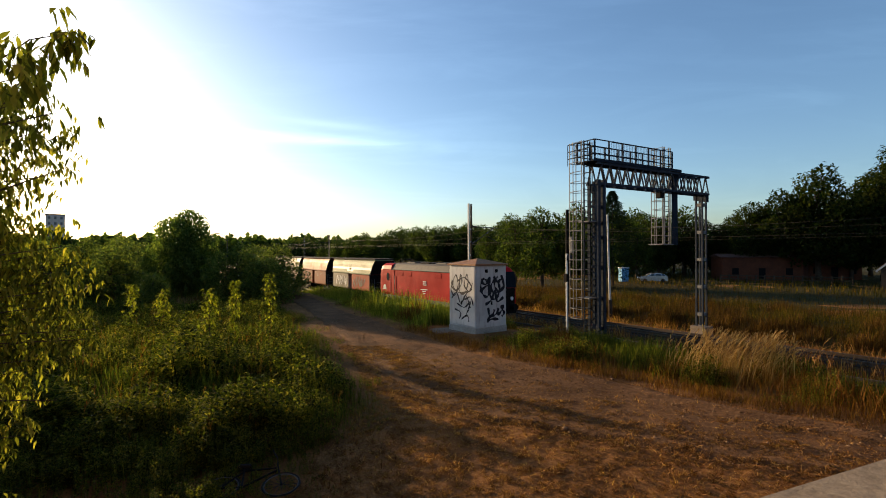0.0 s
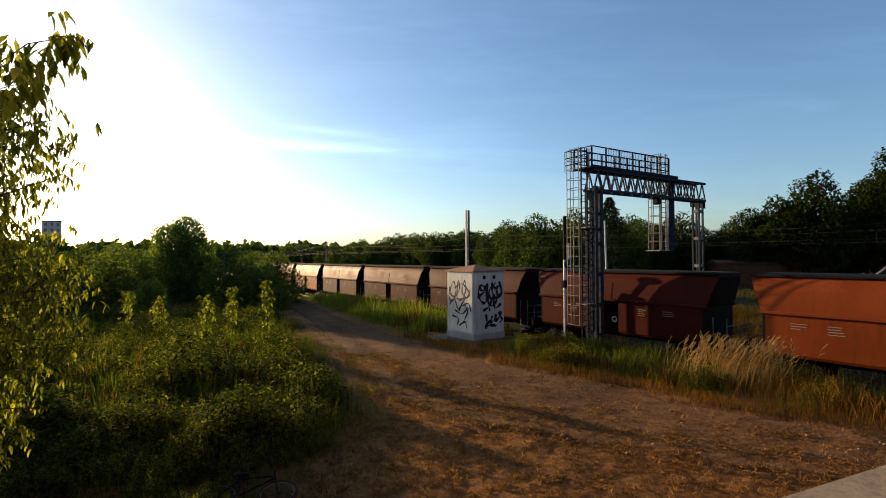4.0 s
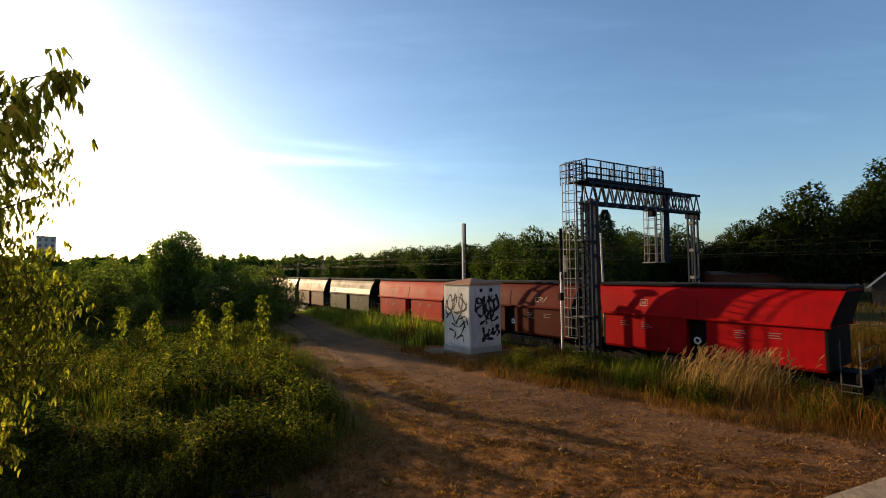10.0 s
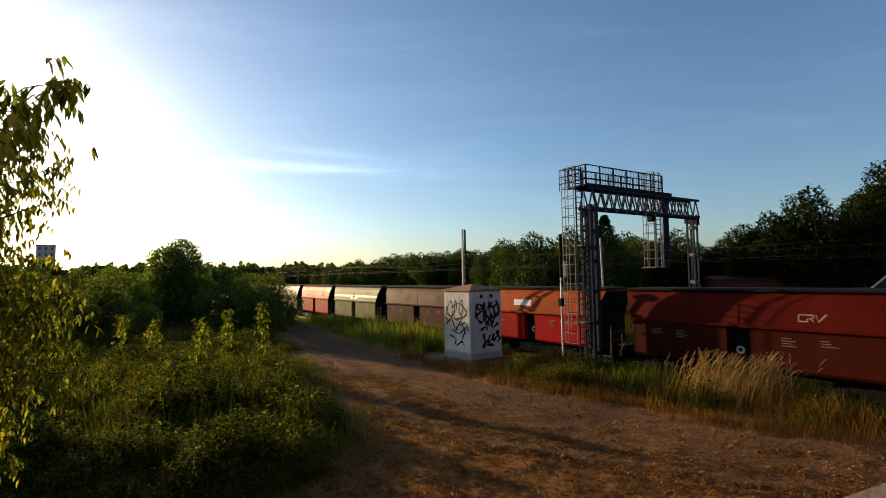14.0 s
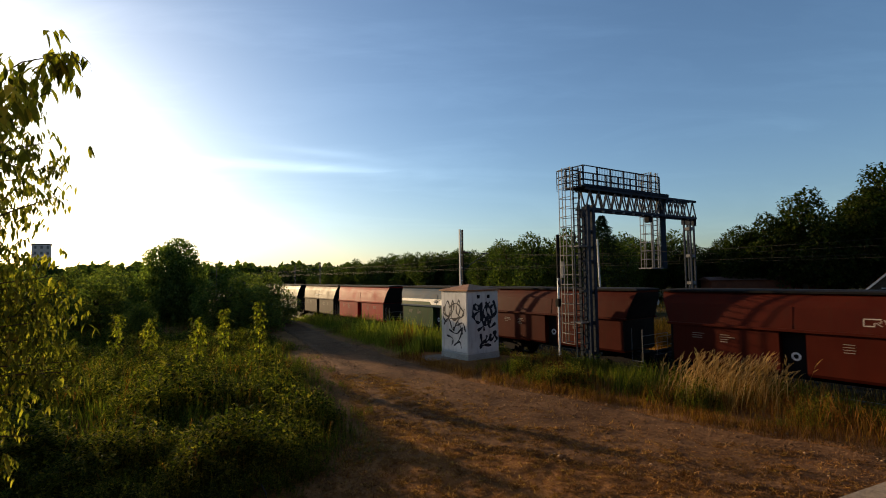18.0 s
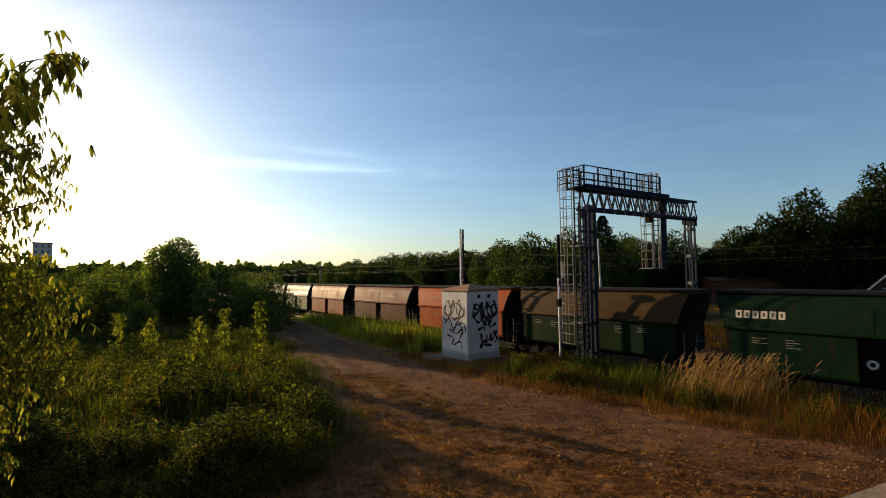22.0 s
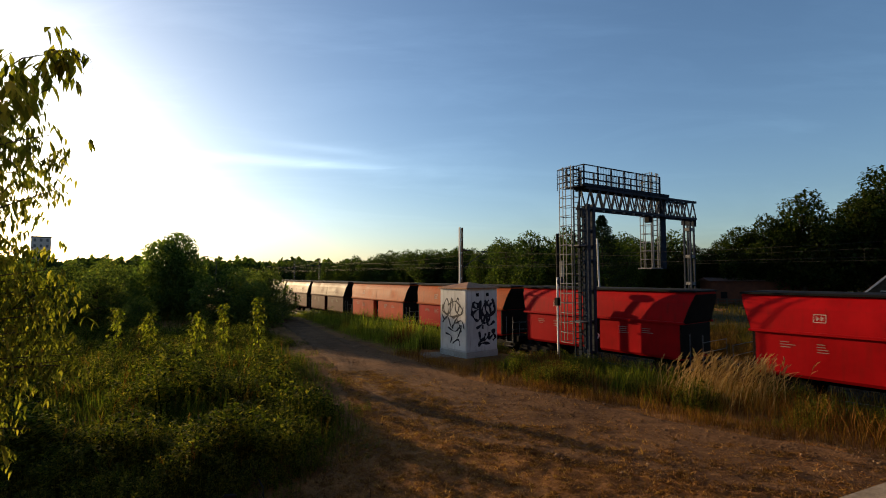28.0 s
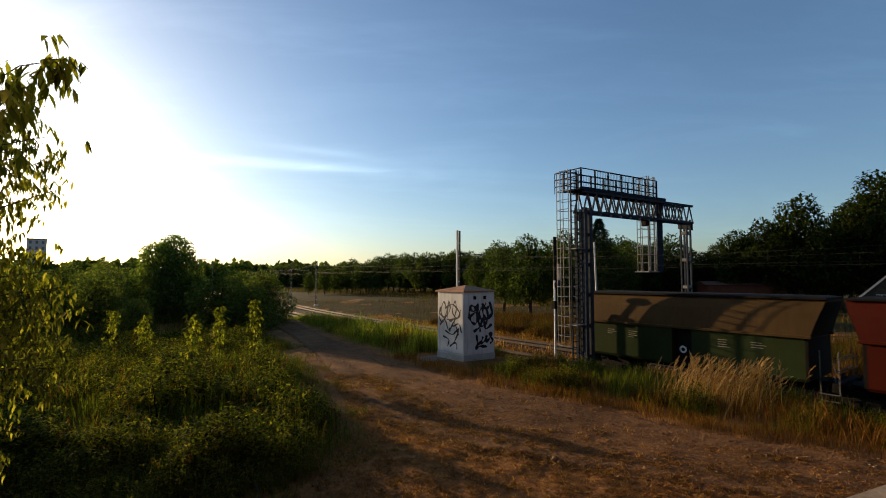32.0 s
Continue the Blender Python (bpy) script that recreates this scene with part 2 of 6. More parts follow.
def part(name, bld, material, parent=None, label="", m=None, smooth_shade=False):
    """Links a mesh as one object, under a thing or a part."""
    me = bld.mesh(name, smooth_shade) if isinstance(bld, Build) else bld
    if isinstance(bld, Build):
        me.materials.append(material)
    ob = new(name, me)
    if parent is not None:
        ob.parent = parent
    if m is not None:
        ob.matrix_basis = m
    if label:
        tagged(ob, label)
    return ob


def thing(name, label, category, m=None, group="", kind=""):
    ob = new(name)
    if m is not None:
        ob.matrix_basis = m
    return tagged(ob, label, category, group, kind)


def arrays(name, verts, faces, material):
    """A mesh from numpy arrays of vertices and of equal faces."""
    me = bpy.data.meshes.new(name)
    nv, nf, k = len(verts), len(faces), faces.shape[1]
    me.vertices.add(nv)
    me.vertices.foreach_set("co", np.asarray(verts, dtype=np.float32).ravel())
    me.loops.add(nf * k)
    me.loops.foreach_set("vertex_index", np.asarray(faces, dtype=np.int32).ravel())
    me.polygons.add(nf)
    me.polygons.foreach_set("loop_start", np.arange(0, nf * k, k, dtype=np.int32))
    me.update(calc_edges=True)
    me.materials.append(material)
    return me


def scatter(tmpl_v, tmpl_f, pos, scale, yaw, tilt=None, tilt_dir=None):
    """Copies of one small shape joined as arrays: positions, sizes, turns about z, leaning."""
    n, k = len(pos), len(tmpl_v)
    v = tmpl_v[None] * np.asarray(scale)[:, None, None] if np.ndim(scale) == 1 else tmpl_v[None] * scale[:, None, :]
    if tilt is not None:
        c, s = np.cos(tilt)[:, None], np.sin(tilt)[:, None]
        y, z = v[..., 1] * c - v[..., 2] * s, v[..., 1] * s + v[..., 2] * c
        v = np.stack([v[..., 0], y, z], -1)
    c, s = np.cos(yaw)[:, None], np.sin(yaw)[:, None]
    v = np.stack([v[..., 0] * c - v[..., 1] * s, v[..., 0] * s + v[..., 1] * c, v[..., 2]], -1) + pos[:, None, :]
    f = tmpl_f[None] + (np.arange(n) * k)[:, None, None]
    return v.reshape(-1, 3), f.reshape(-1, tmpl_f.shape[1])


RNG = np.random.default_rng(7)

# ------------------------------------------------------------ the place's materials
M_SOIL = two_scale("dry_soil_grass", (0.065, 0.028, 0.009), (0.30, 0.138, 0.044), 0.9, 16.0, 0.95, relief=1.0, dist=0.05)
M_FIELD = two_scale("meadow_ground", (0.014, 0.014, 0.003), (0.055, 0.043, 0.009), 0.25, 3.0, 0.95, relief=1.0, dist=0.12)
M_ROAD = two_scale("gravel_road", (0.052, 0.025, 0.010), (0.200, 0.102, 0.044), 0.55, 9.0, 0.93, relief=1.0, dist=0.10)
M_PEBBLE = leafy("pebble", (0.060, 0.036, 0.020), (0.18, 0.110, 0.062), (0.36, 0.24, 0.145), through=0.0)
M_BALLAST = two_scale("ballast", (0.016, 0.011, 0.007), (0.052, 0.036, 0.024), 1.0, 14.0, 0.9, relief=1.0, dist=0.06)
M_CAGE = two_scale("pale_steel", (0.045, 0.048, 0.052), (0.15, 0.15, 0.15), 2.0, 18, 0.6, 0.0, 0.15)
M_RAIL = plain("rail_steel", (0.10, 0.075, 0.055), 0.5, 0.5)
M_SLEEPER = two_scale("sleeper", (0.018, 0.014, 0.010), (0.045, 0.036, 0.028), 2, 20, 0.9)
M_CONCRETE = two_scale("concrete", (0.30, 0.28, 0.24), (0.48, 0.45, 0.39), 1.2, 18, 0.9)
M_SLAB = two_scale("worn_slab", (0.13, 0.10, 0.075), (0.24, 0.19, 0.14), 1.2, 18, 0.9)
M_PARAPET = two_scale("tan_concrete", (0.22, 0.165, 0.11), (0.36, 0.28, 0.19), 1.5, 22, 0.9)
M_BLOCKER = two_scale("dark_blocker", (0.040, 0.030, 0.024), (0.070, 0.054, 0.044), 0.5, 8, 0.95)
M_POLE = two_scale("grey_pole", (0.34, 0.34, 0.33), (0.52, 0.52, 0.50), 1.0, 12, 0.7)
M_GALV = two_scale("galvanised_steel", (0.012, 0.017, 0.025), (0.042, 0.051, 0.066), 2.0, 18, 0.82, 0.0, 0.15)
# darker copy of the gantry's steel; on the near leg it stands for shade
M_STEEL = two_scale("dark_steel", (0.006, 0.009, 0.015), (0.019, 0.027, 0.041), 2.0, 18, 0.82, 0.0, 0.15)
M_DARK = plain("dark_metal", (0.007, 0.006, 0.006), 0.85)
M_BLACK = plain("black_rubber", (0.015, 0.015, 0.016), 0.7)
M_WHITE = plain("white_paint", (0.72, 0.72, 0.70), 0.5)
M_CABINET = paint("pale_plaster", (0.60, 0.585, 0.55), (0.20, 0.13, 0.08), 0.75, 0.8)
M_ROOFTIN = two_scale("rusty_tin", (0.17, 0.070, 0.030), (0.34, 0.165, 0.075), 1.5, 10, 0.75)
M_SPRAY = plain("black_spray", (0.02, 0.02, 0.025), 0.6)
M_WIRE = plain("copper_wire", (0.04, 0.036, 0.03), 0.7)
M_TRUNK = two_scale("bark", (0.030, 0.022, 0.015), (0.090, 0.066, 0.046), 2, 16, 0.95)
M_WEED = leafy("weed_leaves", (0.008, 0.012, 0.003), (0.085, 0.100, 0.017), (0.29, 0.230, 0.045), through=0.48)
M_GRASS = leafy("green_grass", (0.016, 0.024, 0.004), (0.078, 0.098, 0.017), (0.19, 0.160, 0.034), through=0.45)
M_FIELD_GRASS = leafy("field_grass", (0.022, 0.022, 0.004), (0.066, 0.052, 0.009), (0.15, 0.082, 0.016), through=0.32)
M_FIELD_DRY = leafy("dry_field_grass", (0.030, 0.014, 0.004), (0.080, 0.039, 0.010), (0.16, 0.086, 0.027), through=0.28)
M_VERGE = leafy("verge_grass", (0.050, 0.072, 0.012), (0.185, 0.205, 0.034), (0.36, 0.30, 0.07), through=0.52)
M_DRY = leafy("dry_grass", (0.055, 0.021, 0.005), (0.155, 0.064, 0.016), (0.30, 0.155, 0.048), through=0.33)
M_REED = leafy("reed_grass", (0.17, 0.095, 0.032), (0.38, 0.235, 0.090), (0.58, 0.43, 0.22), through=0.4)
M_SHORT = leafy("short_dry_grass", (0.052, 0.021, 0.007), (0.27, 0.118, 0.043), (0.55, 0.305, 0.138), through=0.35)
M_LEAF = leafy("tree_leaves", (0.050, 0.078, 0.026), (0.120, 0.155, 0.050), (0.18, 0.20, 0.06), through=0.5)
M_SHRUB = leafy("shrub_leaves", (0.044, 0.064, 0.022), (0.115, 0.142, 0.044), (0.19, 0.185, 0.055), through=0.45)
M_LEAF_FAR = leafy("far_leaves", (0.020, 0.036, 0.012), (0.055, 0.080, 0.024), (0.10, 0.115, 0.03), through=0.35)
M_LEAF_NEAR = leafy("maple_leaves", (0.045, 0.050, 0.010), (0.185, 0.175, 0.030), (0.34, 0.275, 0.062), through=0.52)
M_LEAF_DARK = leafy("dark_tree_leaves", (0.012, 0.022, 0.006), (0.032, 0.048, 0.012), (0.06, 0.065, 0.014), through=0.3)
M_CONIFER = leafy("conifer_needles", (0.010, 0.024, 0.012), (0.030, 0.052, 0.026), through=0.1)
M_SAPLING = leafy("sapling_leaves", (0.11, 0.13, 0.016), (0.23, 0.23, 0.03), (0.34, 0.29, 0.05), through=0.55)


# ------------------------------------------------------------ ground, road, tracks
def line_x(line, y):
    pts = sorted(line, key=lambda q: q[1])
    return np.interp(y, [q[1] for q in pts], [q[0] for q in pts])


def ground():
    """One sheet to the horizon, finest where the camera looks down on it."""
    fine = lambda a, b, d: [a + d * k for k in range(int((b - a) / d) + 1)]
    far = [8 * 1.3 ** k for k in range(21)]
    xs = [-24 - v for v in reversed(far)] + fine(-24, -6.2, 1.0) + fine(-6, 15, 0.12) + fine(15.5, 46, 1.0) + [47 + v for v in far]
    ys = [-v for v in reversed(far)] + fine(-6, 5.5, 1.5) + fine(6, 20, 0.12) + fine(20.5, 60, 1.0) + [60 + v for v in far]
    sunk = lambda x, y: 0.10 if 7 < y < 95 and line_x(ROAD_LEFT, y) + 0.3 < x < line_x(ROAD_RIGHT, y) - 0.3 else 0.0
    verts = [(x, y, ground_z(x, y) - sunk(x, y)) for y in ys for x in xs]
    n = len(xs)
    faces = [(j * n + i, j * n + i + 1, (j + 1) * n + i + 1, (j + 1) * n + i) for j in range(len(ys) - 1) for i in range(n - 1)]
    me = Build().add(verts, faces).mesh("ground", True)
    me.materials.append(M_SOIL)
    tagged(new("ground", me), "dry brownish grass and soil", "ground", kind="structure")


ROAD_LEFT = [(-48, 96), (-22, 58), (-10.4, 35.2), (-6.2, 25.4), (-3.5, 18.9), (-2.3, 15.0), (0.2, 12.4), (5.5, 9.8), (14, 6.6), (30, 2.0)]
ROAD_RIGHT = [(-45, 97), (-19.2, 58.5), (-8.0, 35.8), (-1.65, 25.0), (1.5, 20.4), (5.7, 16.2), (8.05, 13.8), (10.2, 11.6), (16, 9.0), (31, 5.0)]


def road():
    """The gravel track: a strip that lies just above the ground, with worn edges."""
    b, rows = Build(), []
    for k in range(len(ROAD_LEFT) - 1):
        n = 46 if 2 < k < 8 else 12
        for i in range(n):
            f = i / n
            l = Vector(ROAD_LEFT[k]).lerp(Vector(ROAD_LEFT[k + 1]), f)
            r = Vector(ROAD_RIGHT[k]).lerp(Vector(ROAD_RIGHT[k + 1]), f)
            w = 0.35 * noise.noise((l.x * 0.8, l.y * 0.8, 3.0))
            row = []
            for i2 in range(49):
                j = i2 / 4
                q = l.lerp(r, -0.03 + 1.06 * j / 12 + w * 0.12 * (1 if j < 3 or j > 9 else 0))
                rut = -0.035 * (math.exp(-((j - 3.5) / 1.2) ** 2) + math.exp(-((j - 8.5) / 1.2) ** 2))
                edge = -0.16 * (1 - smooth(0.0, 1.6, min(j, 12 - j)))
                row.append((q.x, q.y, ground_z(q.x, q.y) - 0.45 * relief(q.x, q.y) + 0.05 + rut + edge))
            rows.append(row)
    b.rings(rows, caps=False, closed=False)
    ob = part("road", b, M_ROAD, smooth_shade=True)
    tagged(ob, "dusty gravel track with worn wheel ruts", "road", kind="structure")


def track(p, name, label):
    """Ballast bed, sleepers and two rails of one track."""
    ss = [-60 + 4 * i for i in range(70)]
    bed = Build()
    prof = [(-2.6, -0.55), (-1.7, -0.22), (1.7, -0.22), (2.6, -0.55)]
    rows = [[(*along(s, p + o)[:2], z) for o, z in prof] for s in ss]
    bed.rings(rows, caps=False, closed=False)
    t = thing(name, label, "railway track", kind="structure")
    part("ballast", bed, M_BALLAST, t)
    for o in (-0.75, 0.75):
        r = Build()
        pr = [(-0.07, -0.17), (0.07, -0.17), (0.02, -0.13), (0.02, -0.05), (0.036, -0.04), (0.036, 0.0), (-0.036, 0.0), (-0.036, -0.04), (-0.02, -0.05), (-0.02, -0.13)]
        r.rings([[(*along(s, p + o + a)[:2], z) for a, z in pr] for s in ss])
        part("rail", r, M_RAIL, t)
    sl = Build().box(-0.13, 0.13, -1.25, 1.25, -0.30, -0.165, 0.02).mesh("sleeper")
    sl.materials.append(M_SLEEPER)
    s = -20.0
    while s < 105:
        x, y, a = along(s, p)
        part("sleeper", sl, None, t, m=pose(x, y, 0, 0, 0, 90 - math.degrees(a)))
        s += 0.62 if s < 45 else 1.24


def meadow_sheet():
    """The grown-over land beyond the railway, a thin sheet on the ground."""
    b = Build()
    ss = [-70 + 6 * k for k in range(20)] + [50 + 12 * k for k in range(22)]
    pp = [32.9, 34, 35, 36, 38, 41, 45, 50, 58, 70, 90, 120, 160, 220]
    b.rings([[(*at(p, s), ground_z(*at(p, s)) + 0.03) for p in pp] for s in ss], caps=False, closed=False)
    ob = part("field", b, M_FIELD, smooth_shade=True)
    tagged(ob, "rough olive and golden meadow beyond the railway", "field", kind="structure")


ground()
meadow_sheet()
road()
track(TRACK_A, "track", "railway track with steel rails on grey ballast")
track(TRACK_B, "track", "second railway track with rusty rails beside the first")


# ------------------------------------------------------------ cabinet with sprayed scribbles
def curl(pts, n=6):
    """A smooth stroke through a few points."""
    q = [pts[0]] + list(pts) + [pts[-1]]
    out = []
    for k in range(len(pts) - 1):
        p0, p1, p2, p3 = (Vector(v) for v in q[k:k + 4])
        for i in range(n):
            t = i / n
            out.append(tuple(0.5 * (2 * p1 + (p2 - p0) * t + (2 * p0 - 5 * p1 + 4 * p2 - p3) * t * t + (3 * p1 - p0 - 3 * p2 + p3) * t ** 3)))
    return out + [tuple(pts[-1])]


def scribble(seed, x0, x1, z0, z1, n):
    """Looping pen strokes in a rectangle."""
    r = random.Random(seed)
    w, h = x1 - x0, z1 - z0
    strokes = []
    for k in range(n):
        x = x0 + w * (k + 0.5) / n
        pts = [(min(x1, max(x0, x + w / n * r.uniform(-0.8, 0.8))), z0 + h * f) for f in (r.uniform(0.5, 1), r.uniform(0, 0.3), r.uniform(0.3, 0.7), r.uniform(0.7, 1), r.uniform(0, 0.5))]
        strokes.append(curl(pts))
    return strokes


def ribbon(b, pts, width, y):
    """A flat stroke in the plane y: one strip with mitred bends."""
    pts = [Vector(p) for p in pts]
    row = []
    for k, p in enumerate(pts):
        d = pts[min(k + 1, len(pts) - 1)] - pts[max(k - 1, 0)]
        d = d.normalized() if d.length > 1e-6 else Vector((1, 0))
        w = width * (0.75 + 0.35 * math.sin(k * 0.9)) / 2
        row.append([(p.x - d.y * w, y, p.y + d.x * w), (p.x + d.y * w, y, p.y - d.x * w)])
    b.rings(row, caps=False, closed=False)


# strokes as fractions of a face's width and height
TAG_THICK = [
    [(0.20, 0.83), (0.13, 0.70), (0.20, 0.55), (0.35, 0.50), (0.42, 0.62), (0.35, 0.78), (0.20, 0.83)],
    [(0.15, 0.78), (0.30, 0.72), (0.45, 0.85), (0.40, 0.60), (0.55, 0.45), (0.72, 0.50), (0.78, 0.66), (0.66, 0.80), (0.50, 0.72), (0.45, 0.50)],
    [(0.58, 0.86), (0.70, 0.75), (0.85, 0.80), (0.93, 0.70), (0.80, 0.60), (0.66, 0.62), (0.60, 0.75), (0.72, 0.86)],
    [(0.28, 0.36), (0.50, 0.44), (0.62, 0.60), (0.70, 0.40), (0.92, 0.47)],
    [(0.10, 0.60), (0.38, 0.70), (0.60, 0.56), (0.95, 0.66), (0.84, 0.88)],
    [(0.38, 0.30), (0.42, 0.12), (0.36, 0.10), (0.55, 0.18), (0.60, 0.26), (0.55, 0.14), (0.70, 0.20), (0.74, 0.28), (0.70, 0.16), (0.85, 0.22), (0.92, 0.32), (0.84, 0.28), (0.95, 0.18), (0.86, 0.12)],
    [(0.34, 0.05), (0.50, 0.09), (0.75, 0.07)],
]
TAG_THIN = [
    [(0.10, 0.78), (0.05, 0.60), (0.20, 0.50), (0.35, 0.70), (0.25, 0.88), (0.12, 0.70), (0.30, 0.60), (0.50, 0.75), (0.45, 0.90), (0.40, 0.60), (0.60, 0.55), (0.75, 0.75), (0.70, 0.90), (0.60, 0.70), (0.80, 0.60), (0.92, 0.75)],
    [(0.08, 0.44), (0.28, 0.56), (0.46, 0.36), (0.66, 0.52), (0.84, 0.30)],
    [(0.06, 0.66), (0.40, 0.56), (0.90, 0.64), (0.62, 0.84), (0.30, 0.76)],
    [(0.30, 0.36), (0.60, 0.30), (0.85, 0.42), (0.70, 0.20), (0.50, 0.08), (0.72, 0.16), (0.78, 0.05)],
    [(0.20, 0.25), (0.45, 0.20), (0.40, 0.08)],
    [(0.75, 0.62), (0.60, 0.45), (0.85, 0.50), (0.95, 0.35)],
]


CAB_X, CAB_Y, CAB_W, CAB_H, CAB_TURN = 1.50, 26.2, 2.16, 3.62, 38.0


def cabinet():
    z = ground_z(CAB_X, CAB_Y) - 0.1
    t = thing("switch_cabinet", "tall pale grey cabinet covered with black sprayed scribbles", "cabinet", pose(CAB_X, CAB_Y, z, 0, 0, CAB_TURN))
    h = CAB_W / 2
    part("plinth", Build().box(-h - 0.03, h + 0.03, -h - 0.03, h + 0.03, -0.2, 0.42, 0.02), M_CONCRETE, t, "worn concrete plinth")
    part("body", Build().box(-h, h, -h, h, 0.42, CAB_H, 0.015), M_CABINET, t)
    e, z0 = h + 0.09, CAB_H
    roof = Build().add([(-e, -e, z0), (e, -e, z0), (e, e, z0), (-e, e, z0), (-e, -e, z0 + 0.07), (e, -e, z0 + 0.07), (e, e, z0 + 0.07), (-e, e, z0 + 0.07), (0, 0, z0 + 0.36)],
                       [(3, 2, 1, 0), (0, 1, 5, 4), (1, 2, 6, 5), (2, 3, 7, 6), (3, 0, 4, 7), (4, 5, 8), (5, 6, 8), (6, 7, 8), (7, 4, 8)])
    part("roof", roof, M_ROOFTIN, t, "low pyramid roof of rusty sheet metal")
    for k, turn in enumerate((0, -90)):
        door = part("door", Build().box(-h + 0.06, h - 0.06, -h - 0.02, -h + 0.01, 0.50, CAB_H - 0.08, 0.008), M_CABINET, t, m=pose(0, 0, 0, 0, 0, turn))
        part("handle", Build().box(-0.04, 0.04, -h - 0.06, -h - 0.015, 1.55, 1.75, 0.01), M_DARK, door)
        for x in (-0.35, 0.35):
            if k == 0:
                part("vent", Build().box(x - 0.1, x + 0.1, -h - 0.035, -h - 0.01, CAB_H - 0.38, CAB_H - 0.20, 0.01), M_DARK, door)
        for i, pts in enumerate(TAG_THIN if k else TAG_THICK):
            g = Build()
            w, hh = 2 * h - 0.28, CAB_H - 0.85
            ribbon(g, curl([(w * 1.08 * (u - 0.5), 0.56 + hh * 1.04 * v) for u, v in pts]), 0.095 if k else 0.16, -h - 0.024 - 0.0006 * i)
            part("stroke", g, M_SPRAY, door, "black sprayed stroke")
    slab = part("slab", Build().box(-2.1, -0.2, -0.9, 0.8, -0.08, 0.05, 0.02), M_SLAB, None, m=pose(CAB_X - 0.5, CAB_Y + 0.3, z + 0.08, 0, 0, 20))
    tagged(slab, "cracked concrete slab beside the cabinet", "slab")


cabinet()


# ------------------------------------------------------------ signal gantry
G_S = 15.91                                            # place of the gantry along the track
G_NEAR, G_FAR = 21.74, 31.30
G_BOTTOM, G_TOP = 8.64, 9.70


def zigzag(a0, a1, c0, c1, n):
    """Ends of the bars that run to and fro between two chords."""
    a0, a1, c0, c1 = (Vector(v) for v in (a0, a1, c0, c1))
    out = []
    for i in range(n):
        q = c0.lerp(c1, (i + 0.5) / n)
        out += [(a0.lerp(a1, i / n), q), (q, a0.lerp(a1, (i + 1) / n))]
    return out


